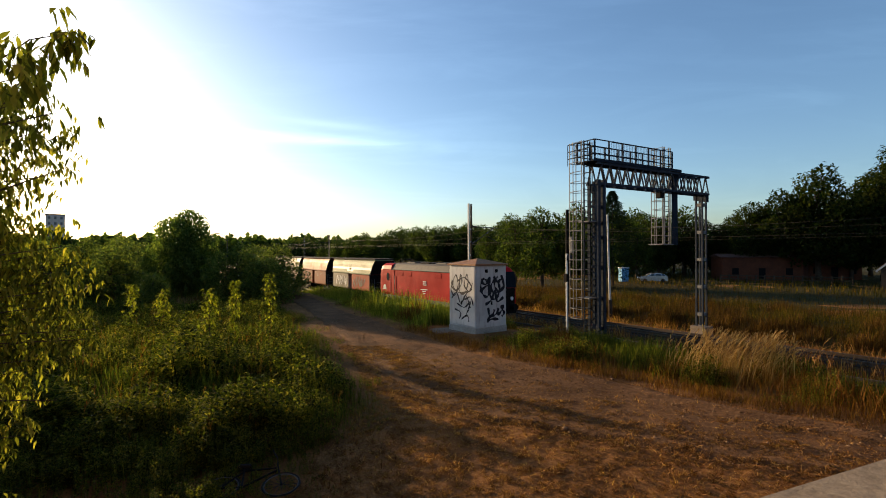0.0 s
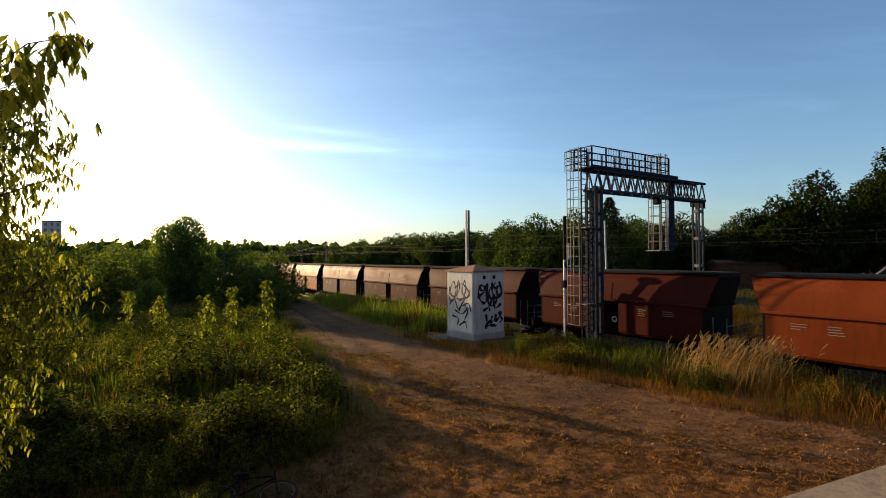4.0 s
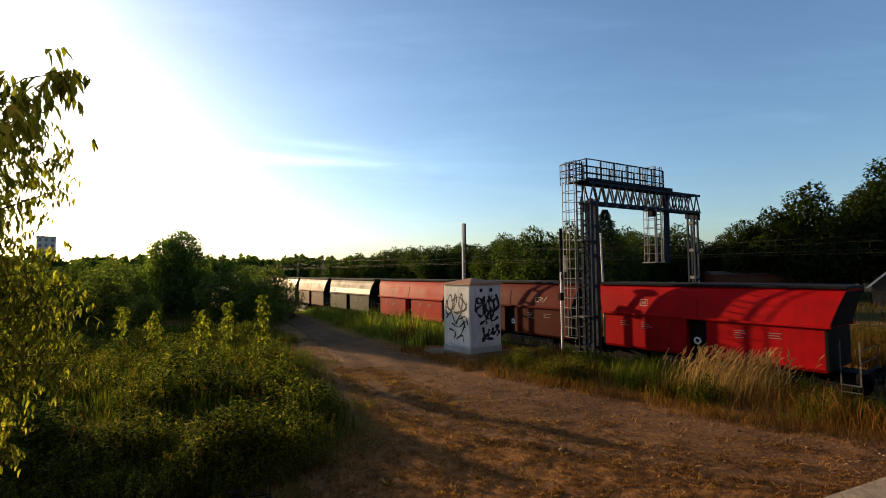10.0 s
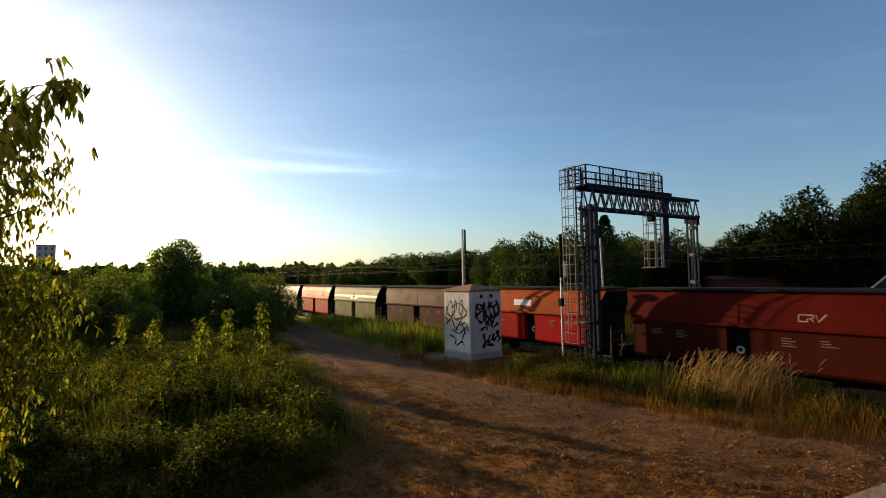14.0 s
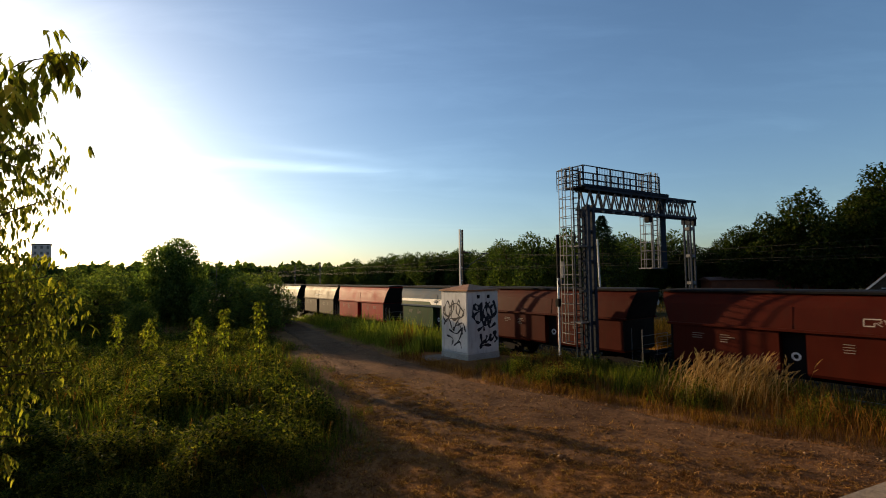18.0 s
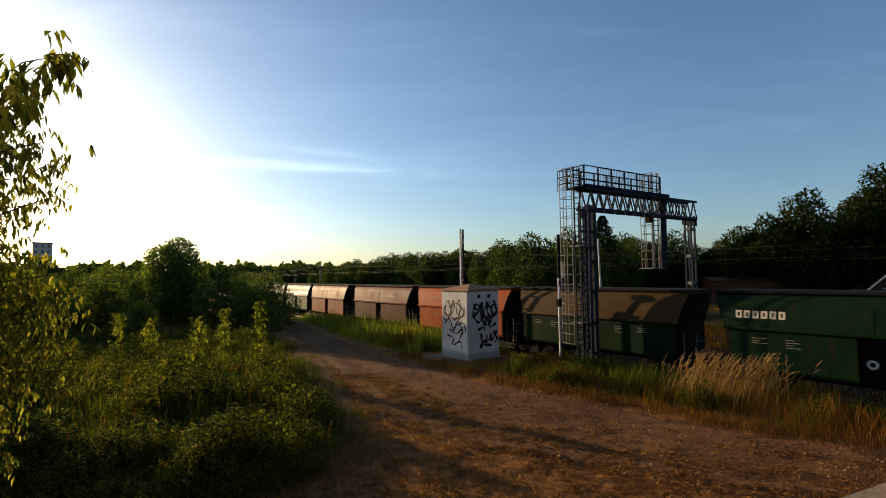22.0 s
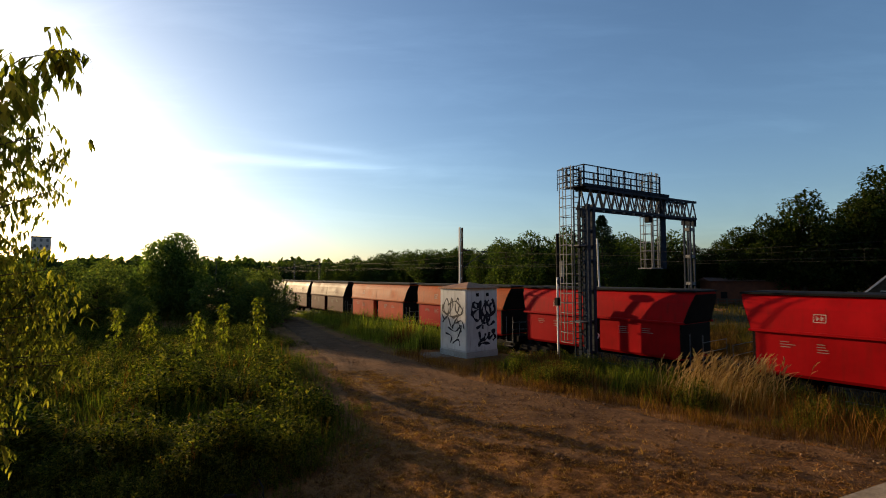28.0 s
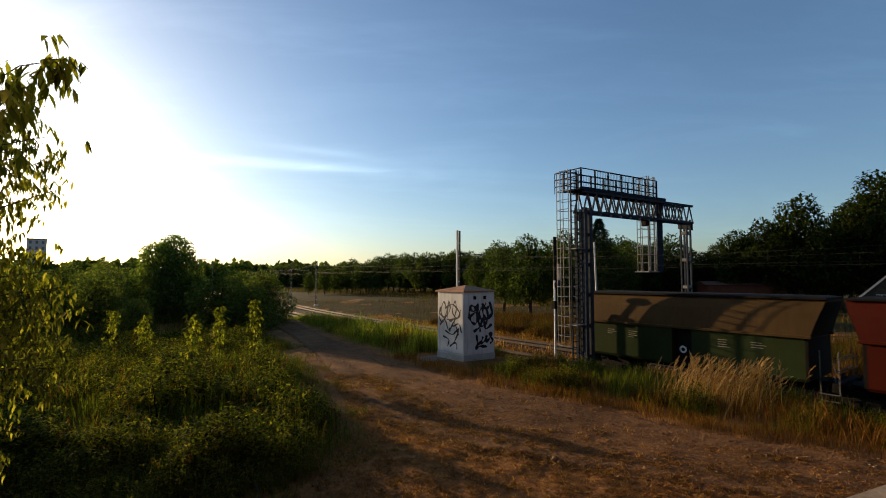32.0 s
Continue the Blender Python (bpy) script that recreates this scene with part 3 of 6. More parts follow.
def gantry():
    """Local x runs across the tracks away from the camera, y along them."""
    x0, y0 = at(G_NEAR, G_S)
    t = thing("signal_gantry", "dark blue-grey lattice signal gantry with caged ladders and railed walkway", "gantry", pose(x0, y0, 0, 0, 0, math.degrees(math.atan2(NY, NX)) - 5.2))
    span = G_FAR - G_NEAR
    for i, (x, zb) in enumerate(((0.0, -0.6), (span, -0.2))):
        part("foundation", Build().box(x - 0.45, x + 0.45, -0.5, 0.5, zb - 0.6, zb + 0.55, 0.03), M_SLAB, t, "worn concrete foundation block")
        leg = thing_part("leg", t)
        for sx in (-0.2, 0.2):
            for sy in ((-0.2, 0.2) if i else (-0.3, 0.3)):
                w = 0.20 if sy < 0 and not i else 0.14 if not i else 0.10
                # M_STEEL on the near leg's far uprights puts shade into their colour
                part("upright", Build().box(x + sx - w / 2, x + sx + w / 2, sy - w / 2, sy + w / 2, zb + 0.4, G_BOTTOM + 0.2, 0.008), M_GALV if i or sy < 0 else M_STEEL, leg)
        n = 4 if i else 12
        for sx in (-0.2, 0.2):
            for q in zigzag((x + sx, -0.3, 0.3), (x + sx, -0.3, G_BOTTOM), (x + sx, 0.3, 0.3), (x + sx, 0.3, G_BOTTOM), n) if not i else ():
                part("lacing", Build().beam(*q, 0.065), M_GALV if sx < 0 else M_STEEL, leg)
        for k in range(5):
            z = 1.0 + k * (1.72 if i else 1.6)
            part("batten", Build().box(x - 0.24, x + 0.24, -0.24 if i else -0.34, 0.24 if i else 0.34, z, z + (0.2 if i else 0.10), 0.01), M_CAGE if i else M_GALV, leg)
        for sx in (-0.23, 0.23):
            part("gusset", Build().add([(x + sx, -0.36, G_BOTTOM), (x + sx, 0.36, G_BOTTOM), (x + sx, 0.36, G_BOTTOM - 0.35), (x + sx, -0.36, G_BOTTOM - 0.5), (x + sx + 0.012, -0.36, G_BOTTOM), (x + sx + 0.012, 0.36, G_BOTTOM), (x + sx + 0.012, 0.36, G_BOTTOM - 0.35), (x + sx + 0.012, -0.36, G_BOTTOM - 0.5)],
                 [(0, 1, 2, 3), (7, 6, 5, 4), (0, 4, 5, 1), (1, 5, 6, 2), (2, 6, 7, 3), (3, 7, 4, 0)]), M_GALV, leg)
    for sy in (-0.32, 0.32):
        for z in (G_BOTTOM, G_TOP):
            part("chord", Build().box(-0.35, span + 0.3, sy - 0.065, sy + 0.065, z - 0.065, z + 0.065), M_GALV, t)
        for q in zigzag((-0.3, sy, G_BOTTOM), (span + 0.3, sy, G_BOTTOM), (-0.3, sy, G_TOP), (span + 0.3, sy, G_TOP), 15):
            # braces of the far side take the darker steel copy as well
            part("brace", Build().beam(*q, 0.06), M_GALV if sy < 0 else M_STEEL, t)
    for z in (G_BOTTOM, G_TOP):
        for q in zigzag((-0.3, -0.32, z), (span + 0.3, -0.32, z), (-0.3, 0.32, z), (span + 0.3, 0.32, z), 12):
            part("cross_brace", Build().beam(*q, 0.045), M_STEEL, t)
    for k in range(6):
        part("cable_clip", Build().box(0.9 + 0.85 * k, 1.05 + 0.85 * k, -0.42, -0.33, G_BOTTOM - 0.16, G_BOTTOM - 0.06, 0.01), M_CAGE, t)
    # railed walkway over the near half
    w0, w1, wz, ya, yb = -0.55, 6.0, G_TOP + 0.07, -0.40, 0.80
    part("walkway", Build().box(w0 - 0.1, w1 + 0.9, ya, yb, wz, wz + 0.07), M_STEEL, t)
    part("kick_plate", Build().box(w0, w1 + 0.9, ya - 0.02, ya, wz, wz + 0.16), M_STEEL, t)
    for sy in (ya, yb):
        rail = thing_part("railing", t)
        for dz in (0.38, 0.76, 1.14):
            part("rail", Build().tube((w0, sy, wz + dz), (w1, sy, wz + dz), 0.03, 6), M_STEEL, rail)
        for k in range(7):
            x = w0 + (w1 - w0) * k / 6
            part("post", Build().box(x - 0.035, x + 0.035, sy - 0.035, sy + 0.035, wz, wz + 1.14), M_STEEL, rail)
        for k in range(4):
            x = 0.75 + 1.05 * k
            mesh = Build()
            for i in range(7):
                mesh.beam((x + i * 0.13, sy, wz + 0.16), (x + i * 0.13, sy, wz + 1.10), 0.012)
            for i in range(2):
                mesh.beam((x, sy, wz + 0.16 + i * 0.94), (x + 0.78, sy, wz + 0.16 + i * 0.94), 0.014)
            part("mesh_screen", mesh, M_STEEL, rail)
    end = thing_part("end_railing", t)
    for dz in (0.38, 0.76, 1.14):
        part("rail", Build().tube((w0, ya, wz + dz), (w0, 1.5, wz + dz), 0.03, 6), M_STEEL, end)
    for k in range(5):
        part("post", Build().tube((w0, ya + 0.475 * k, wz), (w0, ya + 0.475 * k, wz + 1.14), 0.022, 6), M_GALV, end)
    # caged ladders: one up the near leg, one hanging under the walkway's far end
    for name, lx, ly, zb, zc, zt, hw, hd, ms in (("ladder", -0.52, 0.16, 0.7, 1.5, wz + 1.14, 0.40, 1.0, M_CAGE), ("hanging_ladder", 6.05, 0.0, 5.5, 5.5, wz + 1.5, 0.40, 0.85, M_CAGE)):
        lad = thing_part(name, t)
        for sx in (-0.22, 0.22):
            part("stringer", Build().box(lx + sx - 0.03, lx + sx + 0.03, ly - 0.03, ly + 0.03, zb, zt), M_STEEL if name == "ladder" else ms, lad)
        z = zb + 0.15
        while z < zt:
            part("rung", Build().tube((lx - 0.22, ly, z), (lx + 0.22, ly, z), 0.02, 5), M_GALV, lad)
            z += 0.30
        cage = thing_part("cage", t)
        hoop = [(-hw, 0.0), (-hw, 0.6 * hd), (-0.6 * hw, hd), (0.6 * hw, hd), (hw, 0.6 * hd), (hw, 0.0)]
        z = zc
        while z < zt + 0.1:
            part("hoop", Build().path([(lx + hx, ly + hy, z) for hx, hy in hoop], 0.018, 5), ms, cage)
            z += 0.52
        for hx, hy in hoop:
            part("bar", Build().box(lx + hx - 0.016, lx + hx + 0.016, ly + hy - 0.016, ly + hy + 0.016, zc, zt), ms, cage)
    part("signal_box", Build().box(5.2, 5.55, -0.2, 0.15, G_BOTTOM - 0.45, G_BOTTOM - 0.08, 0.03), M_DARK, t, "dark housing under the beam")
    part("foot_plate", Build().box(5.5, 6.6, -0.1, 0.85, 5.44, 5.50, 0.01), M_CAGE, t)
    part("signal_screen", Build().box(6.58, 7.05, -0.06, 0.04, 5.45, G_TOP + 0.1, 0.01), M_STEEL, t, "long blue-grey backing plate of a signal")
    for k in range(2):
        x, z = -0.4, (2.6, 6.6)[k]
        part("rest_step", Build().box(x - 0.5, 0.3, -0.3, 0.42, z, z + 0.06, 0.01), M_CAGE, t)


def thing_part(name, parent):
    """An Empty that groups the pieces of one part."""
    ob = new(name)
    ob.parent = parent
    return ob


gantry()


# ------------------------------------------------------------ vegetation
def heights(x, y):
    return np.array([ground_z(a, b) for a, b in zip(x, y)])


def leaf_shape(length=1.0, width=0.45, fold=0.12):
    """A pointed leaf of two triangles, folded along its middle, that starts at the origin."""
    v = np.array([(0, 0, 0), (width / 2, length * 0.45, fold), (0, length, 0), (-width / 2, length * 0.45, fold)], dtype=float)
    return v, np.array([(0, 1, 2), (0, 2, 3)])


def long_leaf(length, width):
    """A lance-shaped leaflet with a curved tip, of four triangles."""
    v = np.array([(0, 0, 0), (width * 0.5, length * 0.35, 0.14 * width), (width * 0.3, length * 0.72, -0.05 * width), (0, length, -0.5 * width),
                  (-width * 0.3, length * 0.72, -0.05 * width), (-width * 0.5, length * 0.35, 0.14 * width)], dtype=float)
    return v, np.array([(0, 1, 5), (1, 2, 5), (2, 4, 5), (2, 3, 4)])


def blade_shape(bend=0.35, width=0.02):
    """An upright grass blade one metre tall that bends over."""
    v = np.array([(-width, 0, 0), (width, 0, 0), (-width * 0.8, bend * 0.25, 0.5), (width * 0.8, bend * 0.25, 0.5), (0, bend, 1.0)], dtype=float)
    return v, np.array([(0, 1, 3), (0, 3, 2), (2, 3, 4)])


def plant_shape(rng, leaves, leaf, spread=0.25):
    """A weed one metre tall: stems with leaves all the way up."""
    lv, lf = leaf_shape(leaf, leaf * 0.48, leaf * 0.1)
    h = rng.uniform(0.12, 1.0, leaves)
    a = rng.uniform(0, 2 * math.pi, leaves)
    r = spread * rng.uniform(0.1, 1.0, leaves) * (1.15 - 0.7 * h)
    pos = np.stack([r * np.cos(a), r * np.sin(a), h], -1)
    v, f = scatter(lv, lf, pos, rng.uniform(0.6, 1.2, leaves) * (1.2 - 0.4 * h), a - math.pi / 2 + rng.uniform(-0.7, 0.7, leaves), rng.uniform(-0.7, 0.8, leaves))
    sv, sf = blade_shape(0.06, 0.012)
    sp = np.zeros((4, 3))
    sp[:, :2] = rng.uniform(-spread / 2, spread / 2, (4, 2))
    v2, f2 = scatter(sv, sf, sp, rng.uniform(0.7, 1.0, 4), rng.uniform(0, 6, 4))
    return np.concatenate([v, v2]), np.concatenate([f, f2 + len(v)])


def stuff(name, vf, material, label, category):
    v = np.concatenate([a for a, _ in vf])
    off = np.cumsum([0] + [len(a) for a, _ in vf[:-1]])
    f = np.concatenate([b + o for (_, b), o in zip(vf, off)])
    ob = new(name, arrays(name, v, f, material))
    return tagged(ob, label, category, kind="stuff")


def field(n, xr, yr, keep, rng=RNG):
    x, y = rng.uniform(*xr, n), rng.uniform(*yr, n)
    k = keep(x, y)
    x, y = x[k], y[k]
    return np.stack([x, y, heights(x, y) - 0.02], -1)


def across(x, y):
    return x * NX + y * NY


def lump(x, y, f, seed=0.0):
    return np.array([noise.noise((a * f, b * f, seed)) for a, b in zip(x, y)])


def plants(name, material, label, pos, size, kinds, leaves, leaf, seed, spread=0.25):
    rng = np.random.default_rng(seed)
    out = []
    which = rng.integers(0, kinds, len(pos))
    for k in range(kinds):
        v, f = plant_shape(rng, leaves, leaf, spread)
        q = which == k
        out.append(scatter(v, f, pos[q], size[q], rng.uniform(0, 6.3, q.sum()), rng.normal(0, 0.12, q.sum())))
    return stuff(name, out, material, label, "weeds")


def blades(name, material, label, pos, size, bend, width, seed, lean=None, category="grass"):
    rng = np.random.default_rng(seed)
    v, f = blade_shape(bend, width)
    yaw = rng.uniform(0, 6.3, len(pos)) if lean is None else rng.normal(lean, 0.5, len(pos))
    return stuff(name, [scatter(v, f, pos, size, yaw, rng.normal(0, 0.16, len(pos)))], material, label, category)


def meadow():
    rng = np.random.default_rng(3)
    left = lambda x, y: (x < np.minimum(line_x(ROAD_LEFT, y), np.interp(y, [9, 11, 13.5, 15, 17, 19], [-2.2, -1.9, -1.25, -1.6, -2.4, 0.0])) - 0.25 + 0.5 * np.sin(y * 1.7)) & (x > -1.02 * y - 3) & (across(x, y) < 19.5)
    # weeds and grass on the camera's side, left of the road: clumps with dark gaps between them
    rim = lambda q: np.minimum(line_x(ROAD_LEFT, q[:, 1]), np.interp(q[:, 1], [9, 11, 13.5, 15, 17, 19], [-2.2, -1.9, -1.25, -1.6, -2.4, 0.0])) - q[:, 0]
    pos = np.concatenate([field(19000, (-34, 1), (8.6, 34), left, rng), field(2000, (-9.5, -1.8), (6.6, 11.2), left, rng)])
    big = lump(pos[:, 0], pos[:, 1], 0.42) + 0.5 * lump(pos[:, 0], pos[:, 1], 1.1, 3.0)
    q = big > rng.uniform(-0.75, 0.05, len(pos)) + np.interp(pos[:, 1], [9.0, 10.0, 11.0, 14.0, 22.0, 25.0], [-0.5, -0.2, -0.06, -0.02, 0.02, 0.0])
    pos, big = pos[q], big[q]
    size = rng.uniform(0.50, 1.20, len(pos)) * (0.84 + 0.80 * big) * np.clip(rim(pos) / 2.8, 0.20, 1.0) * np.interp(pos[:, 1], [6.5, 8.6, 9.6, 11, 14, 18, 22], [0.36, 0.55, 0.80, 1.12, 1.12, 1.1, 0.9])
    broad = lump(pos[:, 0], pos[:, 1], 0.3, 8.0) > 0.22
    plants("broad_weeds", M_WEED, "clumps of broad-leaved green weeds beside the road", pos[broad], size[broad], 8, 46, 0.15, 5, 0.27)
    plants("weeds", M_WEED, "lush green weeds and nettles beside the road", pos[~broad], size[~broad], 8, 54, 0.125, 55, 0.20)
    pos = field(46000, (-38, 1), (8.6, 48), left, rng)
    size = rng.uniform(0.25, 0.8, len(pos)) * (1 + 0.9 * lump(pos[:, 0], pos[:, 1], 0.42)) * np.clip(rim(pos) / 2.6, 0.2, 1.0) * np.interp(pos[:, 1], [8, 10, 11], [0.3, 0.5, 1.0])
    blades("meadow_grass", M_GRASS, "tall green meadow grass", pos, size, 0.4, 0.015, 6)
    thick = field(36000, (-17, 0), (9.2, 25), left, rng)
    size2 = rng.uniform(0.28, 0.78, len(thick)) * (0.9 + 0.9 * lump(thick[:, 0], thick[:, 1], 0.5, 31.0) + 0.8 * lump(thick[:, 0], thick[:, 1], 2.2, 33.0)) * np.clip(rim(thick) / 2.6, 0.2, 1.0) * np.interp(thick[:, 1], [9, 10.0, 12], [0.45, 0.9, 1.1])
    blades("standing_grass", M_GRASS, "dense upright green grass of the meadow", thick, size2, 0.28, 0.017, 61)
    # seed heads that stand above the grass
    tall = thick[::40] + np.array([0, 0, 0.02])
    hv, hf = blade_shape(0.22, 0.007)
    lv, lf = leaf_shape(0.16, 0.030, 0.006)
    k = 6
    ff = np.linspace(0.80, 1.0, k)
    ev, ef = scatter(lv, lf, np.stack([np.zeros(k), 0.22 * ff ** 2, ff], -1), np.full(k, 0.8), rng.normal(0, 0.6, k), rng.uniform(0.5, 1.2, k))
    stuff("seed_heads", [scatter(np.concatenate([hv, ev]), np.concatenate([hf, ef + len(hv)]), tall, size2[::40] * 1.15 + 0.15, rng.uniform(0, 6.3, len(tall)), rng.normal(0, 0.12, len(tall)))], M_DRY, "russet seed heads above the meadow grass", "grass")
    q = (lump(pos[:, 0], pos[:, 1], 0.3, 9.0) > 0.1) | (rim(pos) < 1.6)
    blades("dry_stalks", M_DRY, "dry russet stalks among the weeds", pos[q][::2], size[q][::2] * 1.25, 0.3, 0.011, 8)
    # bank between road and railway
    def bank(n, s0, s1, p0=12.8, p1=21.3):
        p, s = rng.uniform(p0, p1, n), rng.uniform(s0, s1, n)
        x, y = p * NX + s * DX, p * NY + s * DY
        k = (x > line_x(ROAD_RIGHT, y) + 0.1 + 0.35 * np.sin(y * 1.3)) & ~((abs(x - CAB_X + 0.6) < 2.1) & (abs(y - CAB_Y + 0.2) < 1.9))
        x, y = x[k], y[k]
        edge = np.clip((x - line_x(ROAD_RIGHT, y)) / 2.0, 0.12, 1.0)
        edge = edge * np.clip((np.hypot(x - CAB_X - 0.8, y - CAB_Y + 1.2) - 0.6) / 3.2, 0.22, 1.0)
        return np.stack([x, y, heights(x, y) - 0.02], -1), edge
    for n, s0, s1, tall, seed in ((15000, -10, 22, 0.8, 15), (3200, 22, 52, 0.9, 25)):
        pos, edge = bank(n, s0, s1)
        size = rng.uniform(0.45, 1.0, len(pos)) * edge * (1 + 0.9 * lump(pos[:, 0], pos[:, 1], 0.45, 2.0)) * tall * 0.8
        clump = lump(pos[:, 0], pos[:, 1], 0.7, 21.0) + 0.5 * lump(pos[:, 0], pos[:, 1], 1.7, 22.0)
        keep = ((edge > 0.45) & (clump > rng.uniform(-0.25, 0.30, len(pos)))) | (s0 > 0)
        size = size * (1.05 + 0.9 * clump)
        pos, size = pos[keep], size[keep]
        plants("bank_weeds", M_WEED, "dense green weeds on the railway bank", pos, size, 7, 46, 0.125, seed, 0.30)
        pos, edge = bank(n * (3 if s0 < 0 else 12), s0, s1 + (20 if s0 > 0 else 0))
        size = rng.uniform(0.35, 1.0, len(pos)) * edge * (1 + 0.5 * lump(pos[:, 0], pos[:, 1], 0.5, 1.0)) * (tall + 0.1 if s0 < 0 else 1.55)
        dry = (lump(pos[:, 0], pos[:, 1], 0.35, 7.0) > (0.02 if s0 < 0 else 0.3)) | ((edge < 0.7) & (s0 < 0))
        blades("bank_grass", M_VERGE if s0 > 0 else M_GRASS, "green grass on the railway bank", pos[~dry], size[~dry], 0.4, 0.012, seed + 1)
        blades("bank_dry_grass", M_DRY, "dry golden grass along the road's edge", pos[dry], size[dry] * 0.85 + 0.06, 0.4, 0.012, seed + 2)
    # brown tufts along the road's edge
    n = 16000
    y = rng.uniform(8, 27, n)
    x = line_x(ROAD_RIGHT, y) + rng.normal(0.45, 0.45, n)
    q = lump(x, y, 0.8, 41.0) > rng.uniform(-0.5, 0.35, n)
    pos = np.stack([x, y, heights(x, y)], -1)[q]
    blades("edge_tufts", M_DRY, "brown dry tufts along the road's edge", pos, rng.uniform(0.10, 0.38, len(pos)), 0.5, 0.016, 43)
    # a tall tuft of reed grass
    c = np.array([(8.5, 16.4), (9.0, 16.3), (9.6, 16.0), (10.1, 15.7)])
    n = 480
    xy = c[rng.integers(0, 4, n)] + rng.normal(0, 0.42, (n, 2))
    pos = np.column_stack([xy, heights(*xy.T)])
    # each stalk carries a thin feathery head on its bent tip
    sv, sf = blade_shape(0.34, 0.006)
    lv, lf = leaf_shape(0.22, 0.020, 0.004)
    k = 7
    f = np.linspace(0.74, 1.0, k)
    hv, hf = scatter(lv, lf, np.stack([np.zeros(k), 0.34 * f ** 2, f], -1), np.full(k, 0.8), rng.normal(0, 0.35, k), rng.uniform(0.5, 1.0, k))
    v, f = np.concatenate([sv, hv]), np.concatenate([sf, hf + len(sv)])
    h, yaw = rng.uniform(0.6, 1.65, n), rng.normal(-1.0, 0.32, n)
    stuff("reed_grass", [scatter(v, f, pos, h, yaw, rng.normal(-0.20, 0.12, n))], M_REED, "tall pale reed grass with feathery heads bending in the wind", "grass")
    # short dry grass in the foreground
    fore = lambda x, y: (x > line_x(ROAD_LEFT, np.maximum(y, 9.0)) * 0 - 2.6 - (y - 8) * 0.08) & (y < np.interp(x, [-4, -2, 0.2, 5.5, 14], [16.5, 15.6, 13.6, 11.2, 8.2]))
    pos = field(70000, (-5, 15), (6.2, 16.6), fore, rng)
    blades("short_grass", M_SHORT, "short trampled dry grass", pos, rng.uniform(0.03, 0.10, len(pos)) * np.clip(0.35 + 1.4 * lump(pos[:, 0], pos[:, 1], 1.4, 12.0) + 2.0 * lump(pos[:, 0], pos[:, 1], 3.6, 14.0), 0.42, 2.2), 0.9, 0.045, 19)
    # pebbles on the track, tufts along its middle
    def on_road(x, y):
        return (x > line_x(ROAD_LEFT, y) - 0.4) & (x < line_x(ROAD_RIGHT, y) + 0.4)
    pos = field(42000, (-9, 16), (6.5, 34), on_road, rng)
    pos[:, 2] += 0.055
    pv = np.array([(1, 0, 0), (-1, 0, 0), (0, 1, 0), (0, -1, 0), (0, 0, 1), (0, 0, -1)], dtype=float) * np.array([1.0, 0.8, 0.55])
    pf = np.array([(0, 2, 4), (2, 1, 4), (1, 3, 4), (3, 0, 4), (2, 0, 5), (1, 2, 5), (3, 1, 5), (0, 3, 5)])
    stuff("pebbles", [scatter(pv, pf, pos, rng.gamma(1.6, 0.008, len(pos)) + 0.006, rng.uniform(0, 6.3, len(pos)))], M_PEBBLE, "small stones scattered on the gravel track", "pebbles")
    pos = field(70000, (-4, 15), (7.0, 20), lambda x, y: on_road(x, y) & (lump(x, y, 0.45, 6.0) + 0.6 * lump(x, y, 1.8, 2.0) + (17 - y) * 0.06 > 0.0), rng)
    pos[:, 2] += 0.04
    blades("road_grass", M_SHORT, "thin dry grass growing through the track", pos, rng.uniform(0.025, 0.09, len(pos)) * np.clip(0.4 + 1.2 * lump(pos[:, 0], pos[:, 1], 1.8, 2.0) + 1.8 * lump(pos[:, 0], pos[:, 1], 3.8, 16.0), 0.32, 2.0), 0.9, 0.05, 23)
    # trampled straw: flat tufts all over the ground left of the worn lane
    lane = [(-9.5, 34), (-5.0, 26), (-2.4, 22), (1.9, 15.9), (4.6, 13.3), (8.2, 11.5), (16, 8.4)]
    def strewn(x, y):
        worn = (line_x(lane, y) - x) / 1.6 + 1.1 * lump(x, y, 0.8, 51.0) + 0.8 * lump(x, y, 2.3, 52.0)
        return (worn > rng.uniform(-0.25, 0.5, len(x))) & (x > line_x(ROAD_LEFT, np.maximum(y, 14.5)) - 0.3 - (15 - np.minimum(y, 15)) * 0.12)
    pos = field(88000, (-6, 15.5), (6.2, 22), strewn, rng)
    pos[:, 2] += np.where(on_road(pos[:, 0], pos[:, 1]), 0.045, 0.015)
    out, which = [], rng.integers(0, 4, len(pos))
    lv, lf = leaf_shape(1.0, 0.14, 0.05)
    for k in range(4):
        n = 7
        tv, tf = scatter(lv, lf, rng.normal(0, 0.18, (n, 3)) * np.array([1, 1, 0.05]), rng.uniform(0.55, 1.15, n), rng.uniform(0, 6.3, n), rng.uniform(0.08, 0.7, n))
        q = which == k
        out.append(scatter(tv, tf, pos[q], (0.040 + 0.072 * rng.uniform(0, 1, q.sum()) ** 2) * (1 + 0.8 * lump(pos[q, 0], pos[q, 1], 2.9, 53.0)), rng.uniform(0, 6.3, q.sum()), rng.normal(0, 0.15, q.sum())))
    stuff("straw", out, M_SHORT, "flat trampled tufts of dry straw-coloured grass", "grass")
    # fields beyond the railway
    far = lambda x, y: (across(x, y) > 32.6) & (across(x, y) < 70) & (abs(x) < 1.02 * y + 3)
    pos = field(60000, (-75, 75), (5, 105), far, rng)
